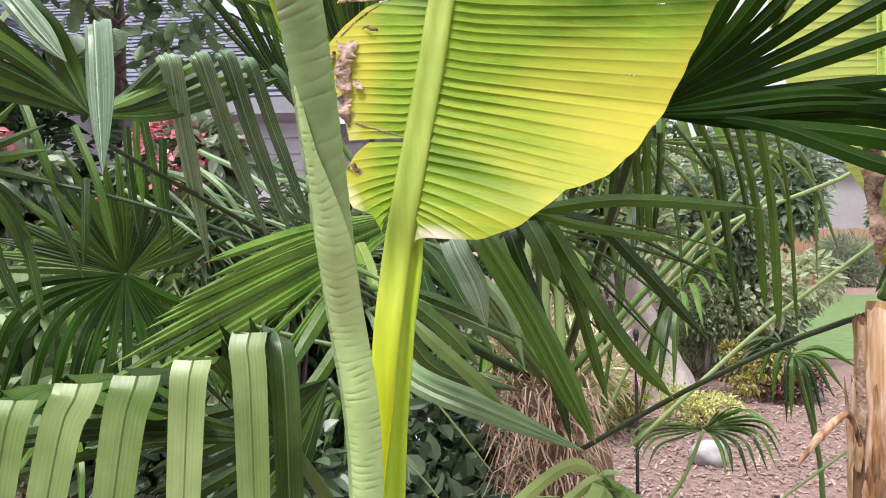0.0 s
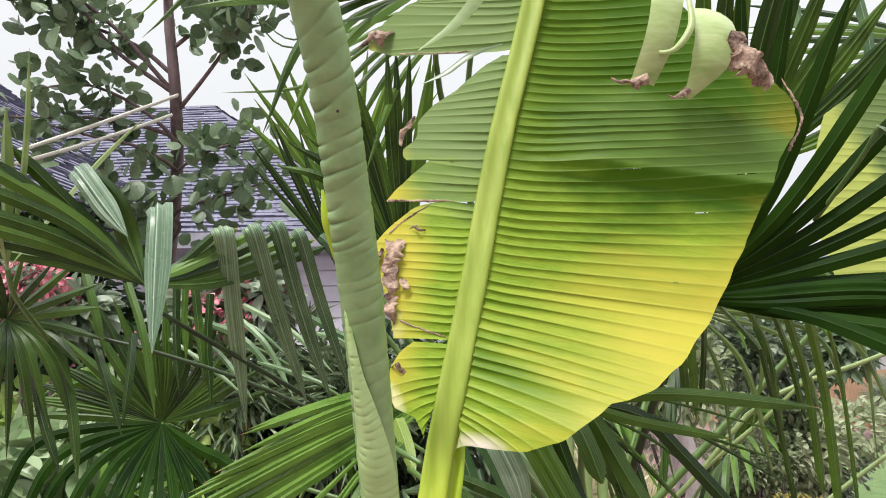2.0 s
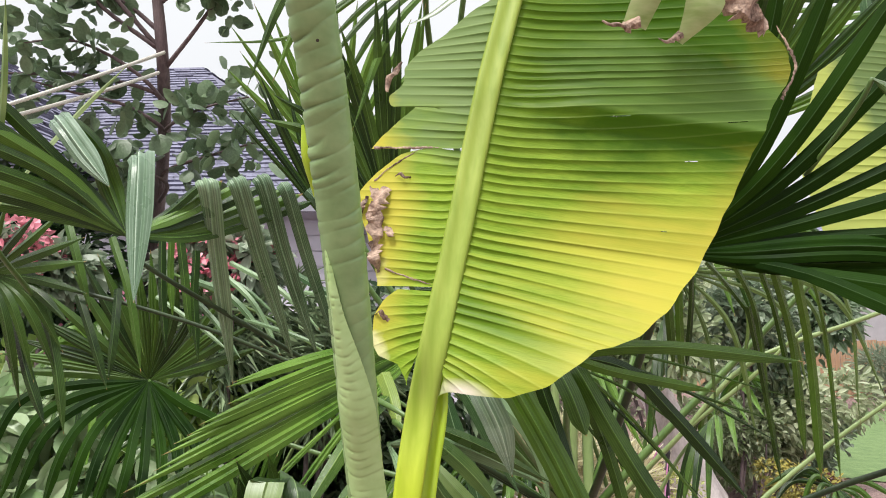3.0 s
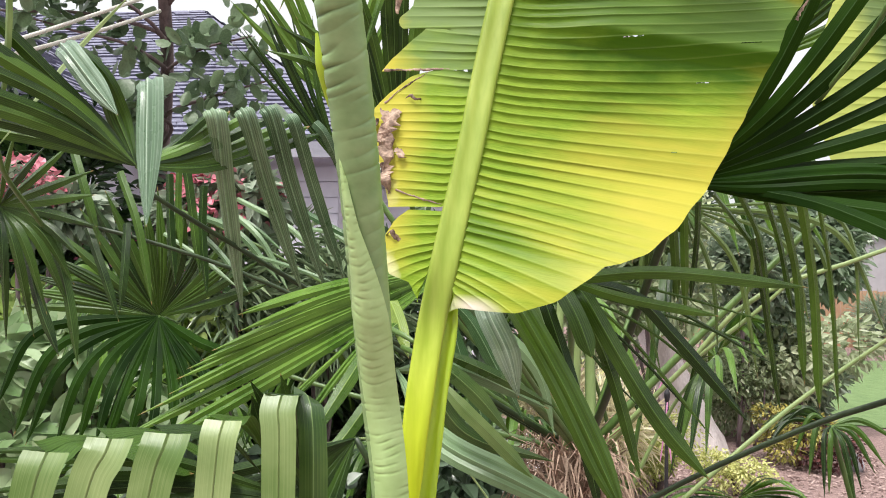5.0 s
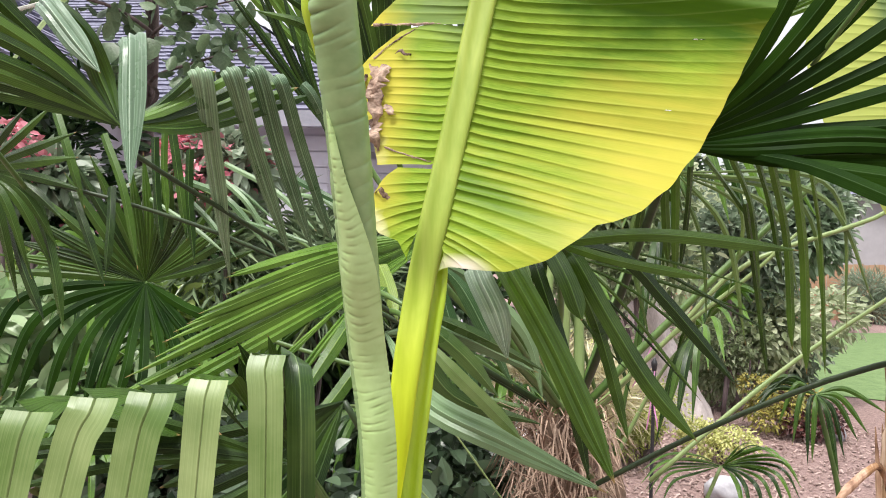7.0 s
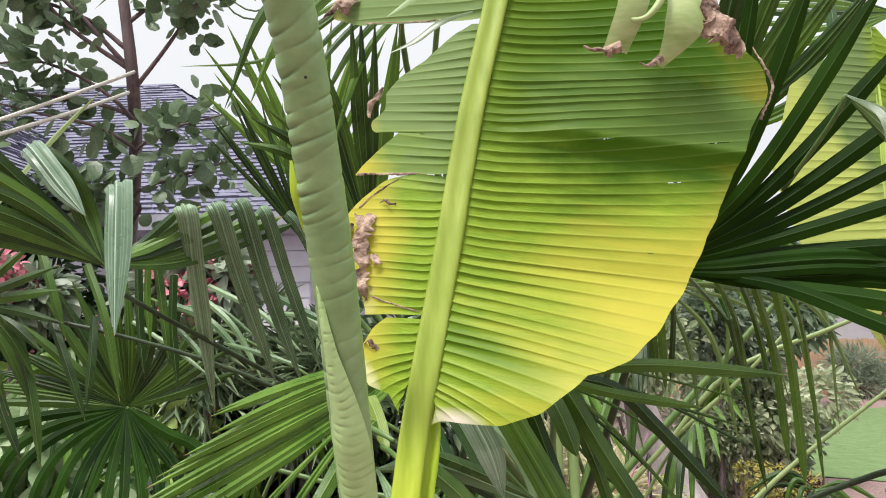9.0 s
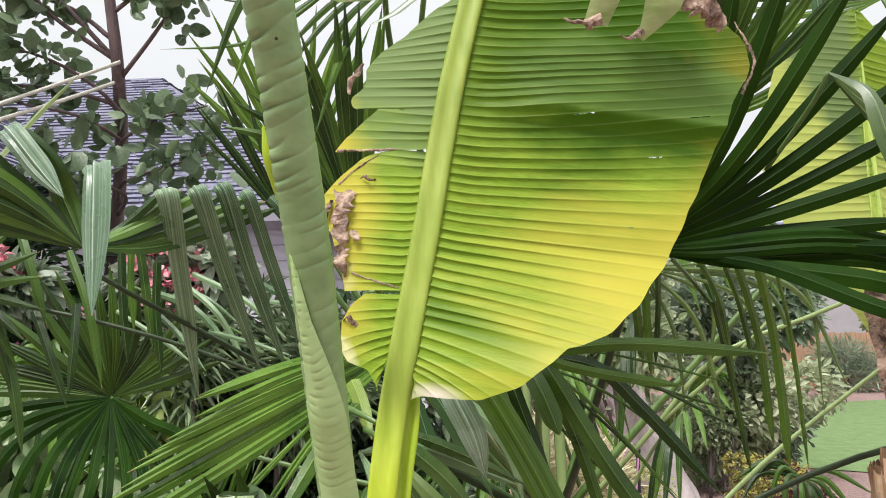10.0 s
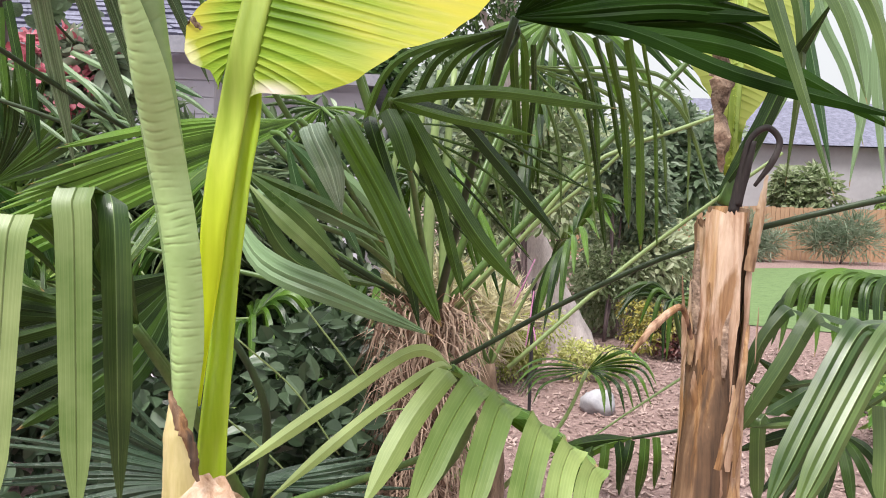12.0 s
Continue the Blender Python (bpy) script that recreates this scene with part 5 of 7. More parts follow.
def tall_palm():
    p = thing("fan_palm", (CROWN[0], CROWN[1], 0), "tall fan palm with pleated dark green leaves and fibrous trunk", "palm")
    part("trunk", tube_mesh("trunk", [(CROWN[0] - 0.06, CROWN[1] + 0.05, 0), (CROWN[0] - 0.03, CROWN[1] + 0.02, 0.6), (CROWN[0], CROWN[1], CROWN[2] + 0.05)], [0.085, 0.09, 0.075], 30, 18, 1.0, 0.16), M_fibre, p)
    rnd = random.Random(8)
    verts, faces = [], []
    for k in range(1800):
        th, z = rnd.uniform(0, 6.3), rnd.uniform(0.45, CROWN[2] + 0.05)
        b = np.array((CROWN[0] - 0.03 + 0.085 * math.cos(th), CROWN[1] + 0.085 * math.sin(th), z))
        e = b + np.array((0.05 * math.cos(th) + rnd.gauss(0, 0.05), 0.05 * math.sin(th) + rnd.gauss(0, 0.05), rnd.uniform(-0.18, 0.05)))
        mid = (b + e) / 2 + np.array((0.02 * math.cos(th), 0.02 * math.sin(th), 0.04))
        w = np.array((0.0026, 0.001, 0.0))
        at = len(verts)
        verts += [b - w, b + w, mid - w, mid + w, e]
        faces += [(at, at + 1, at + 3, at + 2), (at + 2, at + 3, at + 4)]
    tagged(part("fibre", mesh_of("fibre", verts, faces), M_hair, p, "loose pale brown fibres"), kind="stuff")
    for k, (top, w) in enumerate((((0.196, 2.123, 1.533), 0.02), ((0.149, 2.12, 1.45), 0.016), ((0.24, 2.179, 1.549), 0.018), ((0.085, 2.113, 1.399), 0.014))):
        part("leaf_base", tube_mesh("leaf_base", [(CROWN[0] + 0.03 * (k - 1), CROWN[1] - 0.05, CROWN[2] - 0.15), top, (top[0] + 0.02, top[1] + 0.05, top[2] + 0.35)], [w, w * 0.8, w * 0.5], 14, 8, 0.6), M_stalk_pale, p)
    c = tuple(CROWN)
    # Leaf with straps folded down, beside the tree.
    frond(p, [(-0.756, 1.404, 1.834), (-0.696, 1.462, 1.786), (-0.546, 1.683, 1.661), c], [0.005, 0.006, 0.0065, 0.01], [
        ([(-0.601, 1.157, 1.984), (-0.584, 1.129, 1.968), (-0.539, 1.058, 1.723)], 0.048, 1),
        ([(-0.869, 1.305, 2.099), (-0.836, 1.279, 2.077), (-0.772, 1.268, 2.006), (-0.72, 1.265, 1.948)], 0.046, 1)], M_palm_white_sheen, M_stalk_dark, fold=0.24, taper=0.6)
    frond(p, [(-0.761, 1.413, 1.835), (-0.7, 1.471, 1.786), (-0.55, 1.692, 1.66)], [0.004, 0.0045, 0.005], [
        ([(-0.591, 1.39, 1.988), (-0.58, 1.381, 1.975), (-0.606, 1.502, 1.835), (-0.647, 1.724, 1.543)], 0.044, 1),
        ([(-0.543, 1.425, 1.997), (-0.531, 1.417, 1.984), (-0.528, 1.551, 1.843), (-0.497, 1.73, 1.605)], 0.04, 1),
        ([(-0.508, 1.469, 2.011), (-0.495, 1.461, 1.999), (-0.483, 1.586, 1.848), (-0.437, 1.737, 1.607)], 0.038, 1),
        ([(-0.468, 1.504, 2.002), (-0.455, 1.496, 1.987), (-0.442, 1.621, 1.853), (-0.393, 1.751, 1.632)], 0.03, 1),
        ([(-0.428, 1.56, 1.997), (-0.409, 1.562, 1.978), (-0.37, 1.649, 1.871), (-0.344, 1.755, 1.759)], 0.022, 1),
    ], M_palm_hang, M_stalk_dark, fold=0.24, taper=0.6)
    frond(p, [(-0.727, 1.349, 1.865), (-0.727, 1.359, 1.863), (-0.734, 1.39, 1.857)], [0.006, 0.006, 0.006], fan([
        ((-0.803, 1.334, 1.95), (-0.933, 1.204, 2.124)), ((-0.835, 1.274, 1.976), (-0.971, 1.087, 2.057)), ((-0.858, 1.278, 1.932), (-1.073, 1.084, 1.992)), ((-0.902, 1.326, 1.909), (-1.172, 1.181, 1.936))], 8, 1.0, seed=3)
        + [([(-0.771, 1.358, 1.952), (-0.793, 1.322, 2.03), (-0.863, 1.301, 2.097)], 0.05)]
        + fan([((-0.686, 1.41, 1.914), (-0.6, 1.409, 1.984)), ((-0.651, 1.414, 1.914), (-0.533, 1.447, 1.993)), ((-0.637, 1.436, 1.897), (-0.45, 1.527, 1.992)), ((-0.624, 1.438, 1.876), (-0.415, 1.582, 1.976))], 7, 1.6, 0.003, seed=4), M_palm, fold=0.2, taper=0.9)
    # Spikes of young leaf standing up.
    frond(p, [(-0.971, 1.269, 1.887), (-0.996, 1.324, 1.846), (-1.06, 1.534, 1.756)], [0.006, 0.007, 0.008], [
        ([(-0.914, 1.213, 2.091), (-0.886, 1.162, 2.296)], 0.016), ([(-0.948, 1.21, 2.08), (-0.932, 1.173, 2.188)], 0.03), ([(-0.97, 1.194, 2.033), (-0.937, 1.16, 2.145)], 0.026), ([(-0.88, 1.394, 2.136), (-0.773, 1.392, 2.24)], 0.014)], M_palm_light)
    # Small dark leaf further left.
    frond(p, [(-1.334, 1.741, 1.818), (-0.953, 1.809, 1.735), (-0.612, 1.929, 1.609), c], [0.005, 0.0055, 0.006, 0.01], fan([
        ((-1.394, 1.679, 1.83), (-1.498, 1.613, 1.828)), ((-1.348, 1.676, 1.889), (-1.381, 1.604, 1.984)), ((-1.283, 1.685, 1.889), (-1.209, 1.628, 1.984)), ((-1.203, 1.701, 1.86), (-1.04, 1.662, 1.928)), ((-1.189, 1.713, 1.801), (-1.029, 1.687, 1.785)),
        ((-1.198, 1.719, 1.757), (-1.129, 1.758, 1.582)), ((-1.257, 1.715, 1.728), (-1.233, 1.757, 1.495)), ((-1.309, 1.71, 1.714), (-1.344, 1.747, 1.466)), ((-1.366, 1.697, 1.743), (-1.459, 1.716, 1.553))], 20, 1.0, seed=5), M_palm_shade, M_stalk_dark)
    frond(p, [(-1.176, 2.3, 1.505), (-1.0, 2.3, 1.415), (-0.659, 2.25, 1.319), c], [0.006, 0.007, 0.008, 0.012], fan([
        ((-1.381, 2.24, 1.528), (-1.654, 2.2, 1.53)), ((-1.364, 2.24, 1.585), (-1.579, 2.2, 1.672)), ((-1.287, 2.24, 1.643), (-1.408, 2.2, 1.86)), ((-1.19, 2.24, 1.683), (-1.205, 2.2, 1.918)), ((-1.092, 2.24, 1.685), (-1.04, 2.2, 1.866)), ((-0.995, 2.24, 1.651), (-0.849, 2.2, 1.779)), ((-0.953, 2.24, 1.56), (-0.751, 2.2, 1.621))], 17, 1.05, 0.02, seed=6), M_palm_shade, M_stalk, joint=0.5)
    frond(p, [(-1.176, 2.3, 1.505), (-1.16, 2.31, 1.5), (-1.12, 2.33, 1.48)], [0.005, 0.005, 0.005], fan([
        ((-1.413, 2.2, 1.483), (-1.491, 2.12, 1.44), (-1.565, 2.08, 1.212)), ((-1.352, 2.2, 1.439), (-1.411, 2.12, 1.372), (-1.486, 2.08, 1.137)), ((-1.302, 2.2, 1.404), (-1.333, 2.12, 1.322), (-1.383, 2.08, 1.126)), ((-1.242, 2.2, 1.37), (-1.257, 2.12, 1.281), (-1.299, 2.08, 1.113)), ((-1.184, 2.2, 1.355), (-1.181, 2.12, 1.259), (-1.198, 2.08, 1.135)), ((-1.132, 2.2, 1.348), (-1.106, 2.12, 1.245), (-1.12, 2.08, 1.139)), ((-1.079, 2.2, 1.359), (-1.043, 2.12, 1.265), (-1.036, 2.08, 1.169)), ((-1.032, 2.2, 1.388), (-0.962, 2.12, 1.303), (-0.931, 2.08, 1.225)), ((-0.996, 2.2, 1.434), (-0.865, 2.12, 1.393), (-0.802, 2.08, 1.333))], 13, 0.9, 0.016, seed=7), M_palm_deep_shade, M_stalk, joint=0.3, taper=0.8)
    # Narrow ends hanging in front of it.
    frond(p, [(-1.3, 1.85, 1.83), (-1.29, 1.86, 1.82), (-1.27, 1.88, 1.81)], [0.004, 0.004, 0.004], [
        ([(-1.185, 1.8, 2.013), (-1.114, 1.76, 1.885), (-1.05, 1.75, 1.719)], 0.024, 1), ([(-1.228, 1.8, 1.766), (-1.143, 1.76, 1.59), (-1.099, 1.75, 1.409)], 0.03, 1), ([(-1.036, 1.8, 1.919), (-0.953, 1.76, 1.766), (-0.902, 1.75, 1.567)], 0.022, 1), ([(-1.009, 1.8, 1.782), (-0.987, 1.76, 1.665), (-0.989, 1.75, 1.548)], 0.024, 1), ([(-1.121, 1.8, 1.767), (-1.046, 1.76, 1.649), (-0.99, 1.75, 1.523)], 0.024, 1), ([(-1.296, 1.8, 1.705), (-1.22, 1.76, 1.56), (-1.152, 1.75, 1.428)], 0.03, 1)], M_palm_shade, M_stalk_dark, taper=0.7)
    frond(p, [(-0.85, 1.98, 1.99), (-0.84, 2.0, 1.96), (-0.8, 2.05, 1.9)], [0.004, 0.004, 0.004], [
        ([(-0.929, 1.95, 1.984), (-0.902, 1.95, 1.837), (-0.87, 1.95, 1.646)], 0.026, 1), ([(-0.974, 1.95, 1.935), (-0.963, 1.95, 1.772), (-0.942, 1.95, 1.614)], 0.024, 1), ([(-0.869, 1.95, 1.901), (-0.868, 1.95, 1.773), (-0.846, 1.95, 1.584)], 0.024, 1), ([(-0.945, 1.95, 1.967), (-0.943, 1.95, 1.837), (-0.928, 1.95, 1.708)], 0.02, 1)], M_palm, M_stalk_dark, taper=0.7)
    # Broad pleated leaf reaching behind the rolled leaf.
    frond(p, [(-0.127, 1.731, 1.68), (-0.05, 1.842, 1.598), c], [0.008, 0.01, 0.014], fan([
        ((-0.332, 1.507, 1.643), (-0.495, 1.358, 1.587)), ((-0.335, 1.477, 1.61), (-0.507, 1.337, 1.531)), ((-0.364, 1.454, 1.574), (-0.567, 1.311, 1.482)), ((-0.375, 1.433, 1.546), (-0.625, 1.275, 1.418)), ((-0.38, 1.433, 1.517), (-0.674, 1.251, 1.347)), ((-0.356, 1.436, 1.501), (-0.618, 1.258, 1.336))], 15, 1.25, 0.006, seed=8)
        + fan([((-0.293, 1.463, 1.53), (-0.417, 1.35, 1.392)), ((-0.27, 1.466, 1.519), (-0.373, 1.356, 1.36))], 4, 1.0, seed=9), M_palm_mid, fold=0.32, joint=0.5, taper=0.8)
    frond(p, [(-0.134, 1.58, 1.639), (-0.106, 1.685, 1.574), c], [0.006, 0.008, 0.01], [
        ([(-0.185, 1.324, 1.565), (-0.216, 1.23, 1.525), (-0.242, 1.168, 1.469), (-0.3, 1.093, 1.356)], 0.026, 1), ([(-0.206, 1.371, 1.605), (-0.185, 1.334, 1.575), (-0.152, 1.278, 1.508)], 0.028, 1), ([(-0.244, 1.37, 1.407), (-0.314, 1.313, 1.314), (-0.479, 1.245, 1.245)], 0.028, 1)], M_palm_fold)
    # Leaf behind the foot of the banana blade.
    frond(p, [(0.117, 1.156, 1.656), (0.148, 1.514, 1.542), (0.172, 1.922, 1.396), c], [0.006, 0.009, 0.012, 0.014], [
        ([(0.251, 1.121, 1.67), (0.477, 1.137, 1.652)], 0.021), ([(0.195, 1.135, 1.632), (0.348, 1.133, 1.605)], 0.016),
        ([(0.033, 1.157, 1.626), (0.043, 1.128, 1.614), (0.114, 1.088, 1.496), (0.207, 1.072, 1.306)], 0.042, 1), ([(0.083, 1.162, 1.628), (0.087, 1.143, 1.615), (0.128, 1.109, 1.493), (0.174, 1.098, 1.295)], 0.022, 1),
        ([(0.14, 1.159, 1.639), (0.148, 1.14, 1.628), (0.199, 1.117, 1.538), (0.262, 1.106, 1.441), (0.331, 1.115, 1.363)], 0.028, 1), ([(0.225, 1.169, 1.632), (0.289, 1.177, 1.571), (0.409, 1.193, 1.436)], 0.022),
        ([(0.113, 1.145, 1.638), (0.134, 1.108, 1.596), (0.155, 1.092, 1.539)], 0.03, 1), ([(0.188, 1.216, 1.527), (0.249, 1.227, 1.328)], 0.02), ([(0.224, 1.22, 1.566), (0.368, 1.24, 1.397)], 0.006), ([(0.269, 1.224, 1.623), (0.476, 1.25, 1.517)], 0.006),
    ], M_palm, fold=0.24, joint=0.14, taper=0.78)
    frond(p, [(0.004, 1.294, 1.613), (0.008, 1.498, 1.538), c], [0.005, 0.007, 0.01], [([(-0.009, 1.152, 1.612), (0.002, 1.133, 1.59), (0.028, 1.117, 1.54), (0.047, 1.121, 1.471)], 0.042, 1)], M_palm_white_sheen)
    frond(p, [(-0.138, 1.246, 1.541), (-0.16, 1.257, 1.551), (-0.201, 1.299, 1.562)], [0.004, 0.005, 0.006], [([(-0.017, 1.289, 1.491), (0.114, 1.33, 1.422)], 0.022), ([(-0.029, 1.237, 1.457), (0.032, 1.23, 1.391)], 0.03), ([(-0.055, 1.283, 1.384), (0.108, 1.275, 1.339)], 0.03)], M_palm_side)
    frond(p, [(-0.11, 1.492, 1.613), (-0.125, 1.51, 1.625), (-0.16, 1.587, 1.635)], [0.004, 0.005, 0.006], [([(-0.062, 1.497, 1.568), (-0.002, 1.504, 1.465), (0.054, 1.511, 1.361)], 0.032), ([(-0.084, 1.495, 1.509), (-0.034, 1.501, 1.37), (-0.008, 1.504, 1.266)], 0.032), ([(-0.043, 1.549, 1.578), (0.08, 1.563, 1.461), (0.12, 1.568, 1.317)], 0.026)], M_palm_sheen)
    frond(p, [(-0.196, 2.62, 1.817), (-0.042, 2.505, 1.673), c], [0.006, 0.008, 0.01], fan([
        ((-0.298, 2.626, 1.855), (-0.43, 2.63, 1.861)), ((-0.286, 2.621, 1.795), (-0.405, 2.619, 1.71)), ((-0.244, 2.617, 1.755), (-0.322, 2.611, 1.622)), ((-0.184, 2.615, 1.747), (-0.19, 2.607, 1.626)), ((-0.123, 2.614, 1.769), (-0.05, 2.605, 1.66)), ((-0.094, 2.617, 1.82), (0.027, 2.612, 1.804))], 13, 0.7, 0.02, seed=26), M_palm)
    # Long straps low down.
    frond(p, [(-0.183, 1.325, 1.481), (0.03, 1.704, 1.392), c], [0.005, 0.007, 0.01], [([(-0.087, 1.187, 1.389), (0.046, 1.123, 1.344), (0.196, 1.081, 1.29)], 0.045), ([(-0.093, 1.285, 1.499), (0.101, 1.36, 1.415)], 0.03)], M_palm_sheen)
    frond(p, [(-0.102, 1.133, 1.515), (-0.128, 1.18, 1.528), (-0.164, 1.276, 1.527)], [0.004, 0.005, 0.006], [([(-0.042, 1.09, 1.463), (0.012, 1.067, 1.419), (0.071, 1.045, 1.369)], 0.022)], M_palm_light, taper=0.8)
    # Leaf seen from beneath, its shade put into the colour, to the side of the banana blade.
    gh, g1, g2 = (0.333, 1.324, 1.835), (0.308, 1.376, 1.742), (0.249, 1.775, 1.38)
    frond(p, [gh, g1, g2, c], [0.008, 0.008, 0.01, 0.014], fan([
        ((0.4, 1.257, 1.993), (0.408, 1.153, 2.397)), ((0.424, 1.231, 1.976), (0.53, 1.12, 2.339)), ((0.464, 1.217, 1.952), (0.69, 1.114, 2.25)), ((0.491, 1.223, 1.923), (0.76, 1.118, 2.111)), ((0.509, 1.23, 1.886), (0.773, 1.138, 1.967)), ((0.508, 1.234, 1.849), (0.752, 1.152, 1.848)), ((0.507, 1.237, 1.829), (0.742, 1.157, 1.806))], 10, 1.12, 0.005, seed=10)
        + [([(0.493, 1.193, 1.791), (0.648, 1.102, 1.708), (0.882, 1.019, 1.632)], 0.028), ([(0.54, 1.191, 1.783), (0.687, 1.134, 1.744), (0.9, 1.068, 1.618)], 0.034), ([(0.458, 1.246, 1.807), (0.661, 1.189, 1.801), (0.775, 1.182, 1.757)], 0.04), ([(0.409, 1.248, 1.825), (0.586, 1.193, 1.831), (0.754, 1.187, 1.813)], 0.045)], M_palm_deep_shade, M_stalk_dark, fold=0.2, joint=0.5, taper=0.75)
    frond(p, [(0.341, 1.366, 1.829), (0.347, 1.388, 1.821), tuple(g1)], [0.006, 0.006, 0.006], fan([
        ((0.109, 1.505, 1.78), (0.034, 1.599, 1.648)), ((0.237, 1.502, 1.796), (0.157, 1.599, 1.701)), ((0.312, 1.55, 1.796), (0.286, 1.645, 1.699)), ((0.391, 1.599, 1.82), (0.432, 1.732, 1.579))], 9, 0.5, seed=12)
        + [([(0.537, 1.45, 1.824), (0.603, 1.55, 1.683), (0.638, 1.6, 1.447)], 0.017, 1), ([(0.576, 1.45, 1.831), (0.637, 1.55, 1.661), (0.668, 1.6, 1.398)], 0.020, 1), ([(0.607, 1.45, 1.825), (0.669, 1.55, 1.685), (0.705, 1.6, 1.397)], 0.009, 1), ([(0.461, 1.45, 1.837), (0.533, 1.55, 1.74), (0.566, 1.6, 1.551)], 0.013, 1), ([(0.49, 1.45, 1.744), (0.544, 1.55, 1.6), (0.589, 1.6, 1.391)], 0.012, 1), ([(0.386, 1.45, 1.814), (0.405, 1.55, 1.737), (0.404, 1.6, 1.618)], 0.012, 1), ([(0.414, 1.45, 1.831), (0.484, 1.55, 1.785), (0.557, 1.6, 1.707)], 0.012, 1), ([(0.509, 1.45, 1.834), (0.571, 1.55, 1.74), (0.613, 1.6, 1.601)], 0.013, 1)], M_palm, M_stalk_dark, taper=0.85)
    frond(p, [(0.444, 1.895, 1.857), (0.426, 1.944, 1.817), tuple(g2)], [0.005, 0.006, 0.007], [
        ([(0.59, 1.964, 1.718), (0.673, 2.03, 1.403)], 0.016), ([(0.633, 1.969, 1.764), (0.617, 2.021, 1.523)], 0.012), ([(0.794, 1.987, 1.783), (0.882, 2.053, 1.47)], 0.016), ([(0.853, 1.993, 1.8), (1.017, 2.068, 1.519)], 0.018), ([(0.867, 1.994, 1.83), (0.943, 2.06, 1.456)], 0.014), ([(0.721, 1.979, 1.766), (0.813, 2.044, 1.529)], 0.014), ([(0.532, 1.958, 1.687), (0.566, 2.017, 1.461)], 0.012), ([(0.355, 1.937, 1.727), (0.416, 2, 1.396)], 0.016)], M_palm_side)
    frond(p, [(0.096, 1.405, 1.646), (0.086, 1.424, 1.635), (0.065, 1.503, 1.61)], [0.004, 0.004, 0.005], [
        ([(0.229, 1.422, 1.552), (0.412, 1.447, 1.366)], 0.006), ([(0.271, 1.427, 1.575), (0.482, 1.454, 1.406)], 0.006), ([(0.312, 1.481, 1.596), (0.583, 1.514, 1.513)], 0.007), ([(0.187, 1.418, 1.507), (0.287, 1.432, 1.401)], 0.006), ([(0.261, 1.525, 1.65), (0.635, 1.57, 1.556)], 0.006)], M_palm_shade)
    # Ends of that leaf folded down at the far side.
    frond(p, [(0.573, 1.094, 2.07), (0.565, 1.116, 2.043), (0.52, 1.222, 1.951)], [0.004, 0.004, 0.004], [
        ([(0.603, 1.049, 2.026), (0.615, 1.026, 1.944), (0.74, 0.967, 1.518)], 0.03), ([(0.755, 1.09, 1.869), (0.788, 1.064, 1.797), (0.818, 1.034, 1.657)], 0.028), ([(0.806, 1.089, 1.871), (0.861, 1.08, 1.77), (0.874, 1.069, 1.608)], 0.03), ([(0.761, 1.193, 1.902), (0.792, 1.184, 1.791), (0.796, 1.217, 1.54)], 0.02)], M_palm_side)
    frond(p, [(0.805, 1.126, 1.822), (0.813, 1.126, 1.831), (0.83, 1.128, 1.867)], [0.004, 0.004, 0.004], [([(0.785, 1.201, 1.738), (0.736, 1.205, 1.624), (0.67, 1.204, 1.515)], 0.03)], M_palm, taper=0.7)
    frond(p, [(0.772, 1.95, 2.807), (0.821, 2.0, 2.85), (0.885, 2.05, 2.857)], [0.004, 0.004, 0.004], [
        ([(0.707, 1.9, 2.685), (0.72, 1.9, 2.587), (0.733, 1.9, 2.444)], 0.03, 1), ([(0.761, 1.9, 2.665), (0.764, 1.9, 2.601), (0.774, 1.9, 2.529)], 0.022, 1), ([(0.918, 1.9, 2.672), (0.932, 1.9, 2.576), (0.937, 1.9, 2.467)], 0.03, 1)], M_palm_sheen, taper=0.8)
    frond(p, [(0.86, 1.294, 1.957), (0.85, 1.315, 1.974), (0.844, 1.347, 1.994)], [0.004, 0.004, 0.004], [
        ([(0.848, 1.287, 1.855), (0.866, 1.28, 1.755), (0.904, 1.266, 1.564)], 0.024), ([(0.913, 1.288, 1.898), (0.962, 1.278, 1.768), (0.935, 1.263, 1.54)], 0.024), ([(0.968, 1.286, 1.899), (0.98, 1.274, 1.728), (1, 1.26, 1.532)], 0.022), ([(0.879, 1.285, 1.846), (0.927, 1.277, 1.747), (0.959, 1.267, 1.616)], 0.022)], M_palm_sheen)
    frond(p, [(0.59, 2.415, 2.114), (0.52, 2.406, 1.944), c], [0.006, 0.008, 0.01], fan([
        ((0.359, 2.316, 2.028), (0.255, 2.258, 1.856)), ((0.45, 2.311, 1.995), (0.38, 2.246, 1.738)), ((0.575, 2.307, 1.981), (0.557, 2.237, 1.69)), ((0.7, 2.304, 2.003), (0.749, 2.234, 1.731)), ((0.807, 2.304, 2.041), (0.957, 2.232, 1.79)), ((0.823, 2.307, 2.096), (1.058, 2.238, 1.933))], 15, 0.75, 0.03, seed=19), M_palm)
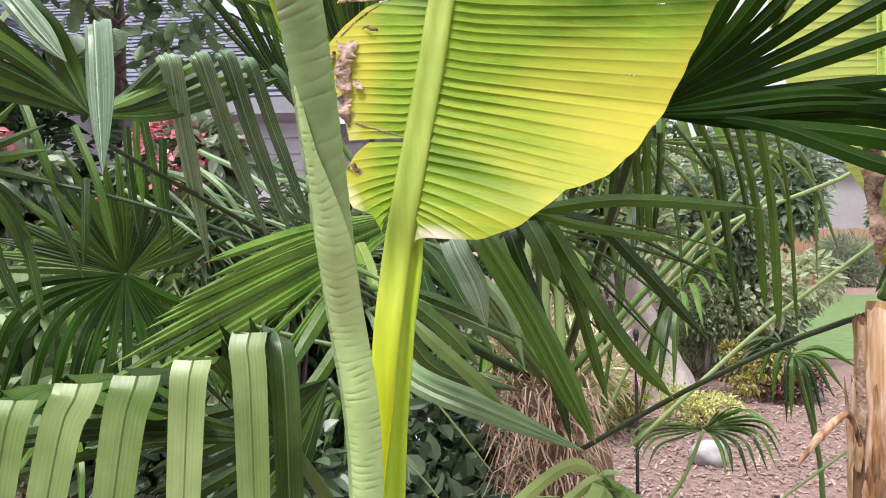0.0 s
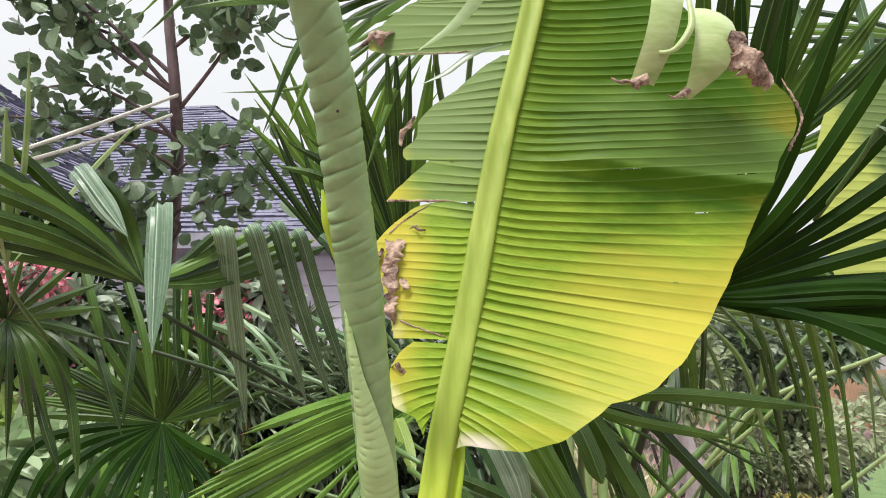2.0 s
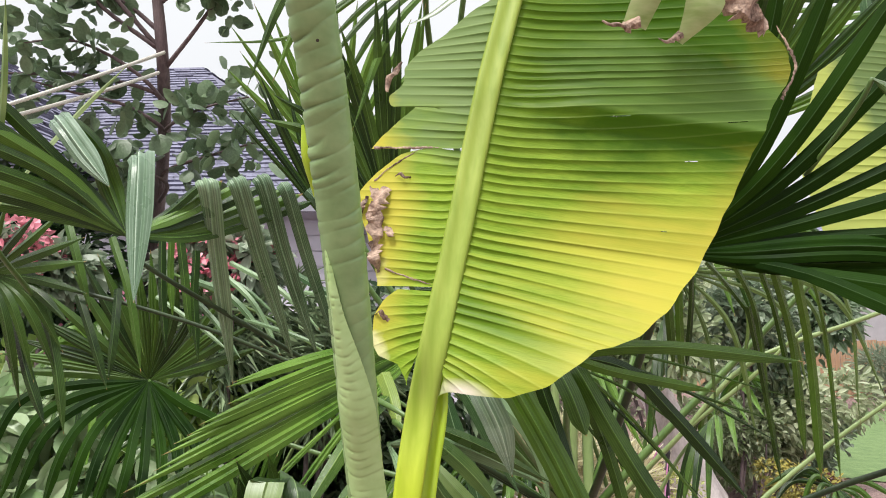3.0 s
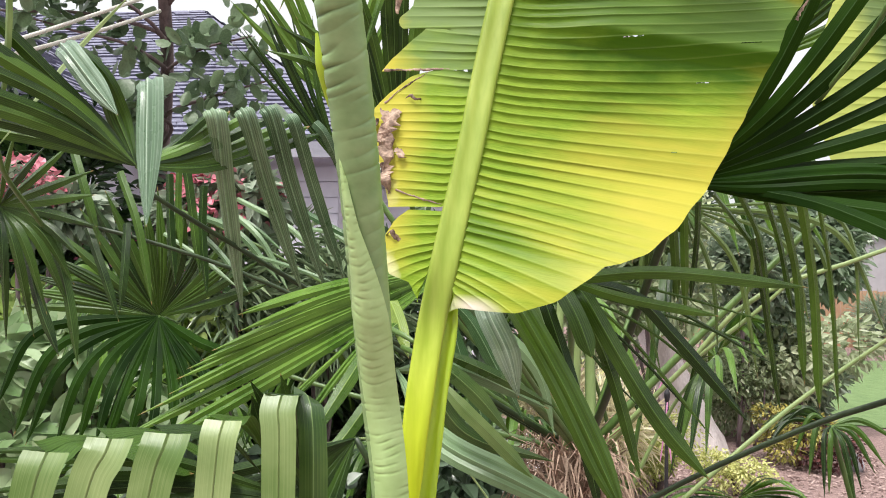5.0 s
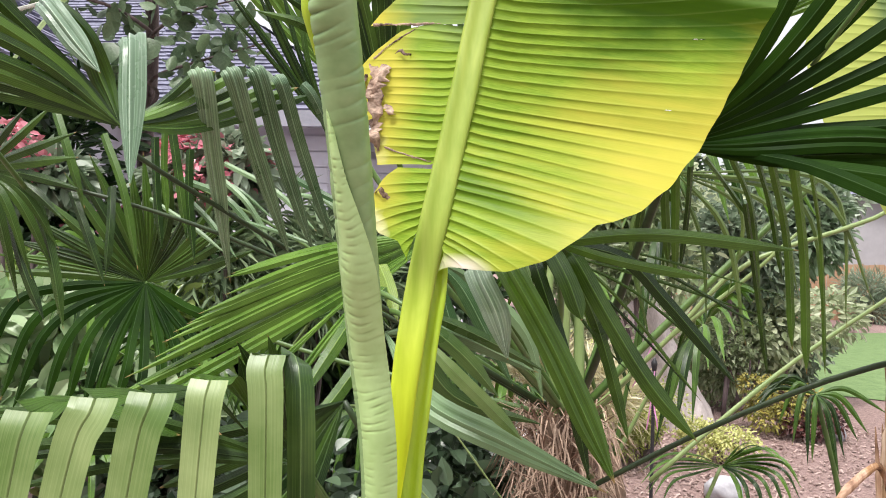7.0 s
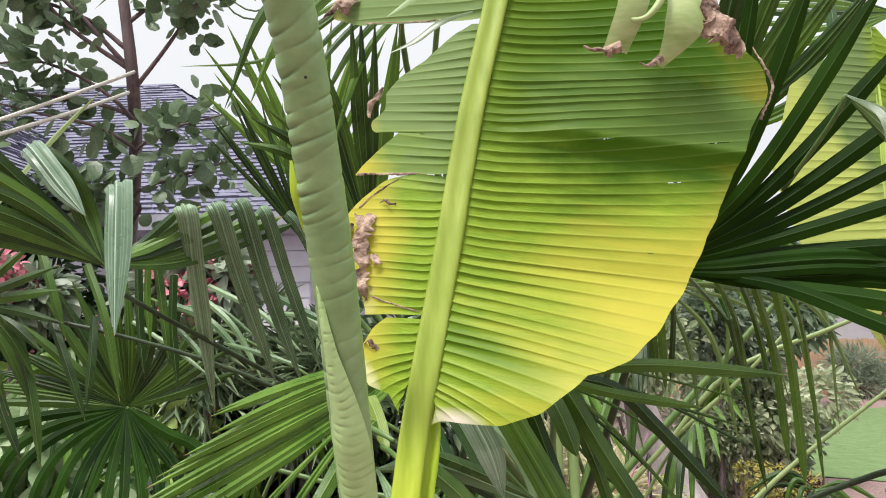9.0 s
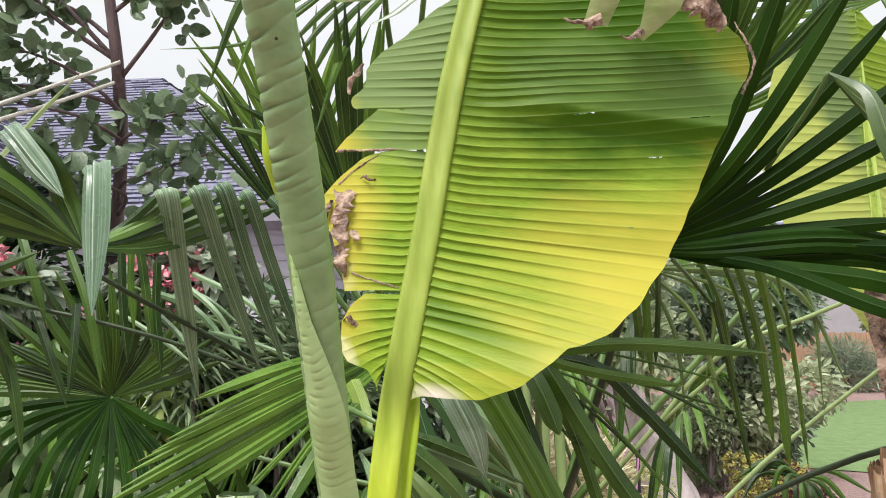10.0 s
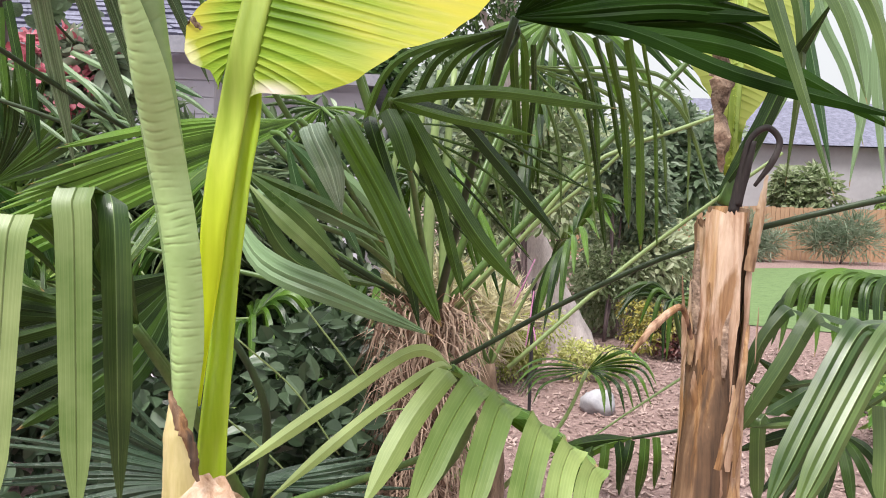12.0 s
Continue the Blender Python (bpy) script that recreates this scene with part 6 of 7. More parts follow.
    # Loose grey-green straps crossing behind the hanging ones.
    frond(p, [(-1.012, 2.1, 1.846), (-0.705, 2.12, 1.71), c], [0.004, 0.005, 0.008], [
        ([(-0.957, 2.05, 1.8), (-0.832, 2.0, 1.709), (-0.729, 1.97, 1.597)], 0.016, 1), ([(-0.976, 2.11, 1.836), (-0.809, 2.06, 1.776), (-0.661, 2.03, 1.63)], 0.02, 1), ([(-0.897, 2.17, 1.864), (-0.761, 2.12, 1.761), (-0.655, 2.09, 1.603)], 0.018, 1), ([(-1.132, 2.23, 1.78), (-0.963, 2.18, 1.691), (-0.834, 2.15, 1.606)], 0.013, 1), ([(-0.81, 2.05, 1.877), (-0.632, 2.0, 1.791), (-0.503, 1.97, 1.681)], 0.016, 1), ([(-0.628, 2.11, 1.847), (-0.533, 2.06, 1.802), (-0.439, 2.03, 1.758)], 0.02, 1), ([(-0.618, 2.17, 1.798), (-0.531, 2.12, 1.779), (-0.427, 2.09, 1.713)], 0.014, 1), ([(-0.95, 2.23, 1.826), (-0.843, 2.18, 1.824), (-0.68, 2.15, 1.711)], 0.012, 1), ([(-0.758, 2.05, 1.71), (-0.628, 2.0, 1.679), (-0.485, 1.97, 1.635)], 0.012, 1)], M_palm_sheen, taper=0.7)
    # Leaf lying low behind the stump, its segments hanging.
    frond(p, [(0.531, 1.52, 0.974), (0.666, 1.6, 1.032), (0.853, 1.7, 1.112)], [0.002, 0.003, 0.004], [], M_palm_shade, M_stalk_pale)
    frond(p, [(0.638, 1.5, 0.999), (0.711, 1.505, 1.011), (0.816, 1.51, 1.025)], [0.004, 0.0045, 0.005], [([(0.567, 1.5, 0.992), (0.468, 1.49, 0.976)], 0.026), ([(0.577, 1.5, 0.982), (0.497, 1.49, 0.942)], 0.024),
        ([(0.521, 1.5, 0.975), (0.51, 1.485, 0.948), (0.498, 1.52, 0.884)], 0.02, 1), ([(0.552, 1.5, 0.981), (0.533, 1.485, 0.942), (0.513, 1.52, 0.86)], 0.022, 1), ([(0.582, 1.5, 0.987), (0.575, 1.485, 0.942), (0.569, 1.52, 0.851)], 0.02, 1), ([(0.61, 1.5, 0.992), (0.613, 1.485, 0.949), (0.621, 1.52, 0.862)], 0.022, 1), ([(0.636, 1.5, 0.995), (0.624, 1.485, 0.956), (0.614, 1.52, 0.875)], 0.02, 1), ([(0.667, 1.5, 0.999), (0.661, 1.485, 0.948), (0.659, 1.52, 0.849)], 0.022, 1), ([(0.691, 1.5, 1.002), (0.691, 1.485, 0.96), (0.698, 1.52, 0.877)], 0.018, 1), ([(0.536, 1.5, 0.978), (0.504, 1.485, 0.973), (0.465, 1.52, 0.944)], 0.016, 1)], M_palm, M_stalk_dark, taper=0.6)
    # Leaves overhead and behind.
    frond(p, [(-0.163, 1.525, 2.578), (-0.18, 1.757, 2.4), c], [0.006, 0.009, 0.014], [
        ([(-0.399, 1.45, 2.522), (-0.533, 1.385, 2.492), (-0.7, 1.365, 2.468)], 0.034), ([(-0.347, 1.452, 2.554), (-0.568, 1.365, 2.578), (-0.782, 1.364, 2.404)], 0.035), ([(-0.383, 1.392, 2.578), (-0.604, 1.356, 2.603), (-0.803, 1.355, 2.437)], 0.03), ([(-0.383, 1.39, 2.591), (-0.629, 1.351, 2.615), (-0.823, 1.347, 2.468)], 0.03),
        ([(-0.348, 1.46, 2.503), (-0.436, 1.413, 2.406), (-0.528, 1.434, 2.197)], 0.028), ([(-0.336, 1.466, 2.478), (-0.407, 1.425, 2.357), (-0.475, 1.44, 2.207)], 0.026), ([(-0.322, 1.462, 2.516), (-0.493, 1.5, 2.448), (-0.583, 1.476, 2.513)], 0.006), ([(-0.362, 1.517, 2.461), (-0.52, 1.498, 2.435), (-0.59, 1.473, 2.526)], 0.006), ([(-0.336, 1.527, 2.422), (-0.469, 1.521, 2.343), (-0.66, 1.497, 2.324)], 0.012),
        ([(-0.272, 1.471, 2.503), (-0.316, 1.441, 2.464), (-0.374, 1.415, 2.443)], 0.016), ([(-0.246, 1.47, 2.535), (-0.44, 1.413, 2.527), (-0.631, 1.368, 2.511)], 0.03), ([(-0.245, 1.464, 2.566), (-0.439, 1.407, 2.561), (-0.606, 1.364, 2.554)], 0.03), ([(-0.246, 1.474, 2.509), (-0.343, 1.445, 2.415), (-0.402, 1.436, 2.296)], 0.028)], M_palm)
    frond(p, [(-0.278, 1.821, 1.933), (-0.223, 1.96, 1.758), c], [0.007, 0.009, 0.013], fan([
        ((-0.435, 1.71, 2.155), (-0.56, 1.636, 2.185)), ((-0.392, 1.709, 2.198), (-0.46, 1.628, 2.324)), ((-0.334, 1.713, 2.226), (-0.36, 1.624, 2.434)), ((-0.277, 1.719, 2.24), (-0.261, 1.626, 2.503)), ((-0.22, 1.729, 2.226), (-0.165, 1.644, 2.476))], 12, 1.3, 0.02, seed=14), M_palm)
    frond(p, [(-0.496, 2.064, 2.132), (-0.4, 2.117, 1.895), c], [0.007, 0.009, 0.013], fan([
        ((-0.662, 2.015, 2.284), (-0.809, 1.923, 2.404)), ((-0.618, 2.01, 2.352), (-0.722, 1.908, 2.569)), ((-0.558, 2.013, 2.386), (-0.604, 1.91, 2.66)), ((-0.473, 2.022, 2.402), (-0.438, 1.932, 2.668)), ((-0.406, 2.037, 2.369), (-0.291, 1.967, 2.586)), ((-0.339, 2.055, 2.318), (-0.177, 2.002, 2.47))], 14, 0.8, 0.025, seed=17), M_palm_mid)
    frond(p, [(-0.086, 1.732, 2.633), (-0.118, 1.888, 2.281), c], [0.007, 0.009, 0.013], fan([
        ((-0.283, 1.661, 2.581), (-0.498, 1.597, 2.476)), ((-0.299, 1.671, 2.51), (-0.459, 1.625, 2.337)), ((-0.258, 1.688, 2.439), (-0.338, 1.668, 2.185))], 7, 0.7, 0.02, seed=18), M_palm)
    frond(p, [(-0.475, 1.994, 1.953), (-0.35, 2.044, 1.759), c], [0.007, 0.009, 0.013], fan([
        ((-0.601, 1.952, 2.098), (-0.792, 1.898, 2.259)), ((-0.6, 1.942, 2.163), (-0.741, 1.887, 2.372)), ((-0.551, 1.946, 2.179), (-0.594, 1.905, 2.389))], 9, 1.0, 0.03, seed=15), M_palm_shade)
    frond(p, [(1.209, 2.1, 2.638), (1.306, 2.15, 2.433), c], [0.006, 0.008, 0.013], fan([
        ((0.95, 2.05, 2.697), (0.637, 2.0, 2.72)), ((0.948, 2.05, 2.666), (0.642, 2.0, 2.664)), ((0.93, 2.05, 2.621), (0.657, 2.0, 2.59)), ((0.926, 2.05, 2.57), (0.673, 2.0, 2.527)), ((0.937, 2.05, 2.511), (0.691, 2.0, 2.452))], 8, 0.8, 0.015, seed=36), M_palm)
    frond(p, [(0.592, 1.899, 2.21), (0.49, 2.031, 1.943), c], [0.007, 0.009, 0.013], fan([
        ((0.486, 1.744, 2.434), (0.47, 1.587, 2.748)), ((0.598, 1.755, 2.462), (0.641, 1.612, 2.748)), ((0.722, 1.778, 2.434), (0.849, 1.654, 2.67)), ((0.802, 1.812, 2.296), (1, 1.715, 2.435))], 10, 1.0, 0.02, seed=16), M_palm)


tall_palm()


# ---- lower palms ----
def low_palm_near():
    p = thing("fan_palm", (-0.15, 1.45, 0), "low fan palm with broad pale straps folded down", "palm")
    part("trunk", tube_mesh("trunk", [(-0.15, 1.45, 0), (-0.15, 1.45, 0.5), (-0.15, 1.42, 0.85)], [0.09, 0.09, 0.07], 16, 14, 1.0, 0.15), M_fibre, p)
    c = (-0.15, 1.42, 0.85)
    frond(p, [(-0.274, 1.117, 1.287), (-0.243, 1.224, 1.16), c], [0.007, 0.009, 0.013], [
        ([(-0.562, 0.876, 1.414), (-0.562, 0.863, 1.396), (-0.565, 0.858, 1.375), (-0.578, 0.845, 1.26), (-0.596, 0.83, 1.132)], 0.058, 1),
        ([(-0.474, 0.876, 1.436), (-0.474, 0.863, 1.418), (-0.484, 0.858, 1.397), (-0.508, 0.845, 1.27), (-0.532, 0.83, 1.137)], 0.056, 1),
        ([(-0.396, 0.876, 1.446), (-0.396, 0.863, 1.428), (-0.402, 0.858, 1.407), (-0.418, 0.845, 1.28), (-0.435, 0.83, 1.145)], 0.056, 1),
        ([(-0.322, 0.876, 1.466), (-0.322, 0.863, 1.448), (-0.322, 0.858, 1.428), (-0.326, 0.845, 1.28), (-0.332, 0.83, 1.093)], 0.045, 1),
        ([(-0.247, 0.876, 1.501), (-0.247, 0.863, 1.483), (-0.243, 0.858, 1.463), (-0.235, 0.845, 1.29), (-0.227, 0.83, 1.103)], 0.042, 1),
    ], M_palm_light, fold=0.12, taper=0.8)
    # Rear parts of the same straps, in the shaded green.
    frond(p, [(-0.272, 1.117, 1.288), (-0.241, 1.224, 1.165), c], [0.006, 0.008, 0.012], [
        ([(-0.562, 0.876, 1.413), (-0.567, 0.96, 1.41), (-0.448, 1.066, 1.343)], 0.05, 1), ([(-0.474, 0.876, 1.435), (-0.46, 0.972, 1.421), (-0.387, 1.073, 1.345)], 0.05, 1), ([(-0.396, 0.876, 1.445), (-0.381, 0.991, 1.424), (-0.344, 1.078, 1.346)], 0.05, 1), ([(-0.322, 0.876, 1.465), (-0.343, 0.985, 1.446), (-0.318, 1.081, 1.347)], 0.045, 1), ([(-0.247, 0.876, 1.5), (-0.271, 0.983, 1.477), (-0.283, 1.085, 1.348)], 0.04, 1)], M_palm_shade, face=(0.1, -0.4, 1), fold=0.12, taper=0.9)
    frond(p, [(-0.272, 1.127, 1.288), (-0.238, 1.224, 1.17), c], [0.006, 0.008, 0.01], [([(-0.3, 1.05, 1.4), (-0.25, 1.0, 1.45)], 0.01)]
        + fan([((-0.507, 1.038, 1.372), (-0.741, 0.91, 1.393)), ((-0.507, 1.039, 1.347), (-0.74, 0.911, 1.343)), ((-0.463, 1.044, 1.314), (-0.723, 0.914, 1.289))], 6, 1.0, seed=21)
        + fan([((-0.346, 1.076, 1.416), (-0.366, 1.052, 1.488)), ((-0.303, 1.081, 1.435), (-0.323, 1.057, 1.489))], 3, 1.0, seed=22), M_palm_shade, fold=0.14)
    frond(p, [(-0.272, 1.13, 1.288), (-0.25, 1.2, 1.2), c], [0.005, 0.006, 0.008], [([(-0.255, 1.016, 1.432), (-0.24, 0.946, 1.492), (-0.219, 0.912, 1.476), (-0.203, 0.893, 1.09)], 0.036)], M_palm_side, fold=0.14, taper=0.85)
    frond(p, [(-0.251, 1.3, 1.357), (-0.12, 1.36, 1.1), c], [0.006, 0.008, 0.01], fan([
        ((-0.335, 1.2, 1.341), (-0.482, 1.08, 1.317)), ((-0.345, 1.2, 1.298), (-0.491, 1.08, 1.252)), ((-0.34, 1.2, 1.25), (-0.475, 1.08, 1.184)), ((-0.321, 1.2, 1.212), (-0.434, 1.08, 1.132)), ((-0.293, 1.2, 1.193), (-0.366, 1.08, 1.12))], 9, 1.15, 0.004, seed=27), M_palm_shade, M_stalk_dark, fold=0.3, taper=0.85)
    frond(p, [(-0.258, 1.7, 1.155), (-0.126, 1.72, 1.03), (-0.017, 1.75, 0.86)], [0.0022, 0.0025, 0.002], [], M_palm, M_stalk_pale)
    frond(p, [(-0.099, 1.7, 1.234), (-0.033, 1.72, 1.143), (0.049, 1.75, 1.026)], [0.0022, 0.0025, 0.002], [], M_palm, M_stalk_pale)
    frond(p, [(-0.025, 1.7, 0.885), (0.094, 1.72, 0.979), (0.204, 1.75, 0.979)], [0.0022, 0.0025, 0.002], [], M_palm, M_stalk_pale)
    frond(p, [(-0.484, 1.7, 1.311), (-0.425, 1.72, 1.202), (-0.393, 1.75, 1.086)], [0.0022, 0.0025, 0.002], [], M_palm, M_stalk_pale)
    frond(p, [(-0.283, 1.7, 0.963), (-0.192, 1.72, 0.875), (-0.099, 1.75, 0.765)], [0.0022, 0.0025, 0.002], [], M_palm, M_stalk_pale)
    # Leaf at the foot of the stems, straps arching forward.
    frond(p, [(0.229, 1.163, 1.224), (0.267, 1.253, 1.091), (0.137, 1.345, 0.903), c], [0.007, 0.008, 0.01, 0.012], [
        ([(0.174, 1.107, 1.263), (0.059, 1.027, 1.206), (-0.095, 0.964, 1.105)], 0.02), ([(0.2, 1.104, 1.235), (0.093, 1.023, 1.174), (-0.032, 0.96, 1.076)], 0.018),
        ([(0.222, 1.103, 1.229), (0.212, 1.064, 1.231), (0.167, 1.012, 1.183), (0.102, 0.937, 1.08)], 0.036, 1), ([(0.266, 1.091, 1.213), (0.254, 1.051, 1.216), (0.22, 1, 1.176), (0.16, 0.924, 1.064)], 0.044, 1),
        ([(0.311, 1.088, 1.186), (0.297, 1.048, 1.19), (0.275, 0.996, 1.153), (0.234, 0.92, 1.043)], 0.048, 1), ([(0.37, 1.084, 1.155), (0.358, 1.044, 1.16), (0.337, 0.993, 1.126), (0.301, 0.916, 1.015)], 0.048, 1), ([(0.416, 1.07, 1.124), (0.404, 1.041, 1.127), (0.381, 0.99, 1.104), (0.354, 0.913, 1.002)], 0.042, 1), ([(0.452, 1.067, 1.096), (0.438, 1.038, 1.099), (0.417, 0.987, 1.08), (0.4, 0.911, 0.98)], 0.04, 1),
    ], M_palm_soft, fold=0.16, joint=0.15, taper=0.75)
    frond(p, [(0.229, 1.163, 1.226), (0.269, 1.253, 1.093), c], [0.005, 0.006, 0.01], fan([((0.248, 1.161, 1.208), (0.222, 1.103, 1.23)), ((0.296, 1.158, 1.179), (0.315, 1.088, 1.188)), ((0.353, 1.153, 1.134), (0.456, 1.067, 1.096))], 6, 1.2, 0.002, seed=25), M_palm_mid, face=(0, -0.5, 1), taper=0.92)
    frond(p, [(-0.181, 1.405, 0.917), (-0.179, 1.446, 0.781), c], [0.006, 0.008, 0.012], fan([
        ((-0.302, 1.365, 1.01), (-0.414, 1.327, 1.128)), ((-0.367, 1.367, 1.008), (-0.554, 1.281, 1.127)), ((-0.402, 1.347, 0.992), (-0.632, 1.277, 1.044)), ((-0.379, 1.343, 0.95), (-0.61, 1.271, 0.964)), ((-0.335, 1.34, 0.919), (-0.506, 1.261, 0.866))], 16, 1.0, seed=23)
        + fan([((-0.078, 1.454, 0.936), (0.061, 1.452, 0.975)), ((-0.03, 1.451, 0.914), (0.179, 1.446, 0.943)), ((-0.03, 1.449, 0.89), (0.204, 1.442, 0.886))], 7, 1.0, seed=24), M_palm_blue)


def low_palm_side():
    p = thing("fan_palm", (1.15, 1.45, 0), "low fan palm with arching grey-green straps beside the stump", "palm")
    part("trunk", tube_mesh("trunk", [(1.15, 1.45, 0), (1.15, 1.45, 0.4), (1.13, 1.44, 0.8)], [0.1, 0.09, 0.07], 14, 14, 1.0, 0.15), M_fibre, p)
    c = (1.13, 1.44, 0.8)
    frond(p, [(1.139, 1.286, 1.227), (1.157, 1.326, 1.085), c], [0.007, 0.009, 0.013], [
        ([(0.906, 1.138, 1.313), (0.873, 1.109, 1.306), (0.785, 1.063, 1.189), (0.695, 1.017, 1.051)], 0.046, 1), ([(0.958, 1.136, 1.308), (0.924, 1.107, 1.299), (0.831, 1.052, 1.193), (0.723, 0.995, 1.04)], 0.046, 1),
        ([(0.888, 1.249, 1.315), (0.868, 1.23, 1.314), (0.805, 1.206, 1.227), (0.725, 1.2, 1.102)], 0.034, 1), ([(0.868, 1.31, 1.314), (0.853, 1.3, 1.31), (0.803, 1.288, 1.25), (0.774, 1.283, 1.166)], 0.026, 1),
        ([(0.951, 1.289, 1.187), (0.841, 1.242, 1.186), (0.793, 1.243, 1.173)], 0.012), ([(0.953, 1.283, 1.108), (0.843, 1.237, 1.116), (0.765, 1.239, 1.108)], 0.012),
        ([(0.833, 1.317, 1.109), (0.821, 1.307, 1.101), (0.815, 1.286, 0.94)], 0.03, 1), ([(1.006, 1.235, 1.153), (0.998, 1.21, 1.079), (0.983, 1.184, 0.987)], 0.035, 1)], M_palm_side, fold=0.2, joint=0.12, taper=0.78)
    frond(p, [(1.148, 1.295, 1.222), (1.166, 1.335, 1.08), c], [0.005, 0.007, 0.01], [
        ([(1.011, 1.214, 1.3), (0.901, 1.133, 1.313)], 0.046), ([(1.041, 1.213, 1.291), (0.955, 1.131, 1.309)], 0.046), ([(1.017, 1.303, 1.279), (0.888, 1.249, 1.316)], 0.03), ([(1.032, 1.341, 1.256), (0.868, 1.31, 1.314)], 0.026), ([(1.013, 1.357, 1.185), (0.833, 1.317, 1.109)], 0.028)], M_palm_side, face=(0, -0.5, 1), taper=0.96, joint=0.2)
    frond(p, [(1.601, 1.923, 1.22), (1.506, 1.812, 1.026), c], [0.007, 0.009, 0.013], fan([
        ((1.423, 1.885, 1.313), (1.385, 1.822, 1.111)), ((1.35, 1.887, 1.319), (1.296, 1.824, 1.109)), ((1.274, 1.89, 1.324), (1.208, 1.827, 1.106)), ((1.199, 1.891, 1.307), (1.103, 1.832, 1.132)), ((1.17, 1.889, 1.26), (1.058, 1.835, 1.161))], 9, 1.0, seed=31), M_palm)
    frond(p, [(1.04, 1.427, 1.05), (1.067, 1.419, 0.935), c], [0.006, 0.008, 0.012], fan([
        ((0.941, 1.386, 1.142), (0.826, 1.346, 1.228)), ((0.92, 1.383, 1.085), (0.797, 1.338, 1.096)), ((0.945, 1.378, 1.018), (0.823, 1.326, 0.945)), ((1.013, 1.374, 0.998), (0.976, 1.319, 0.906)), ((1.08, 1.374, 1.022), (1.117, 1.318, 0.954))], 12, 1.0, seed=32), M_palm_shade)
    # Long bare stalks crossing in front of the beds.
    frond(p, [(1.357, 1.552, 1.563), (1.194, 1.555, 1.531), (0.8, 1.659, 1.403), (0.523, 1.708, 1.262), (0.257, 1.755, 1.093)], [0.0075, 0.0075, 0.007, 0.0065, 0.0065], [], M_palm, M_stalk_dark)
    frond(p, [(1.189, 2.031, 1.883), (0.998, 2.011, 1.762), (0.652, 2.024, 1.615), (0.486, 2.058, 1.423), (0.238, 2.135, 1.142)], [0.005, 0.006, 0.007, 0.007, 0.008], [], M_palm, M_stalk_pale)
    frond(p, [(1.195, 2.035, 1.661), (1.029, 2.069, 1.527), (0.798, 2.096, 1.338), (0.435, 2.06, 1.016)], [0.005, 0.006, 0.007, 0.007], [], M_palm, M_stalk_pale)
    frond(p, [(0.782, 1.987, 1.709), (0.668, 2.026, 1.585), (0.486, 2.058, 1.423), (0.286, 2.14, 1.176)], [0.004, 0.006, 0.007, 0.008], [], M_palm, M_stalk_pale)


low_palm_near()
low_palm_side()


def back_palms():
    """Palms standing further back, whose drooping leaves close the view."""
    rnd = random.Random(77)
    for x, y, leaves in ((-1.1, 3.1, ((-1.7, 2.9, 1.5), (-1.25, 2.75, 1.15), (-0.75, 2.8, 1.35), (-0.5, 2.9, 1.0), (-1.6, 2.7, 0.85))),
                         (0.5, 3.3, ((0.2, 2.9, 1.55), (0.65, 3.1, 1.75), (0.05, 2.9, 1.1), (0.85, 3.2, 1.35)))):
        p = thing("fan_palm", (x, y, 0), "fan palm standing behind with drooping green leaves", "palm", "palms standing behind")
        part("trunk", tube_mesh("trunk", [(x, y, 0), (x, y, 0.4), (x, y, 0.75)], [0.1, 0.085, 0.03], 16, 12, 1.0, 0.16), M_fibre, p)
        for hx, hy, hz in leaves:
            hub = np.array((hx, hy, hz))
            axis = unit(hub - np.array((x, y, 0.75)) + np.array((0, -0.35, 0)))
            side = unit(np.cross(axis, np.array((0, -0.5, 1.0))))
            segs = []
            n = 20
            for k in range(n):
                th = radians(-145 + 290 * k / (n - 1))
                d = axis * math.cos(th) + side * math.sin(th)
                r = rnd.uniform(0.36, 0.44)
                bend = hub + d * r * 0.5 + np.array((0, 0, 0.03))
                tip = hub + d * r * 0.92 + np.array((0, 0, -r * rnd.uniform(0.25, 0.6)))
                segs.append(([bend, tip], rnd.uniform(0.024, 0.034)))
            frond(p, [tuple(hub), tuple(hub * 0.6 + np.array((x, y, 0.9)) * 0.4), (x, y, 0.72)], [0.006, 0.008, 0.011], segs, rnd.choice((M_palm, M_palm, M_palm_shade)), M_stalk_pale if rnd.random() < 0.5 else M_stalk)


back_palms()


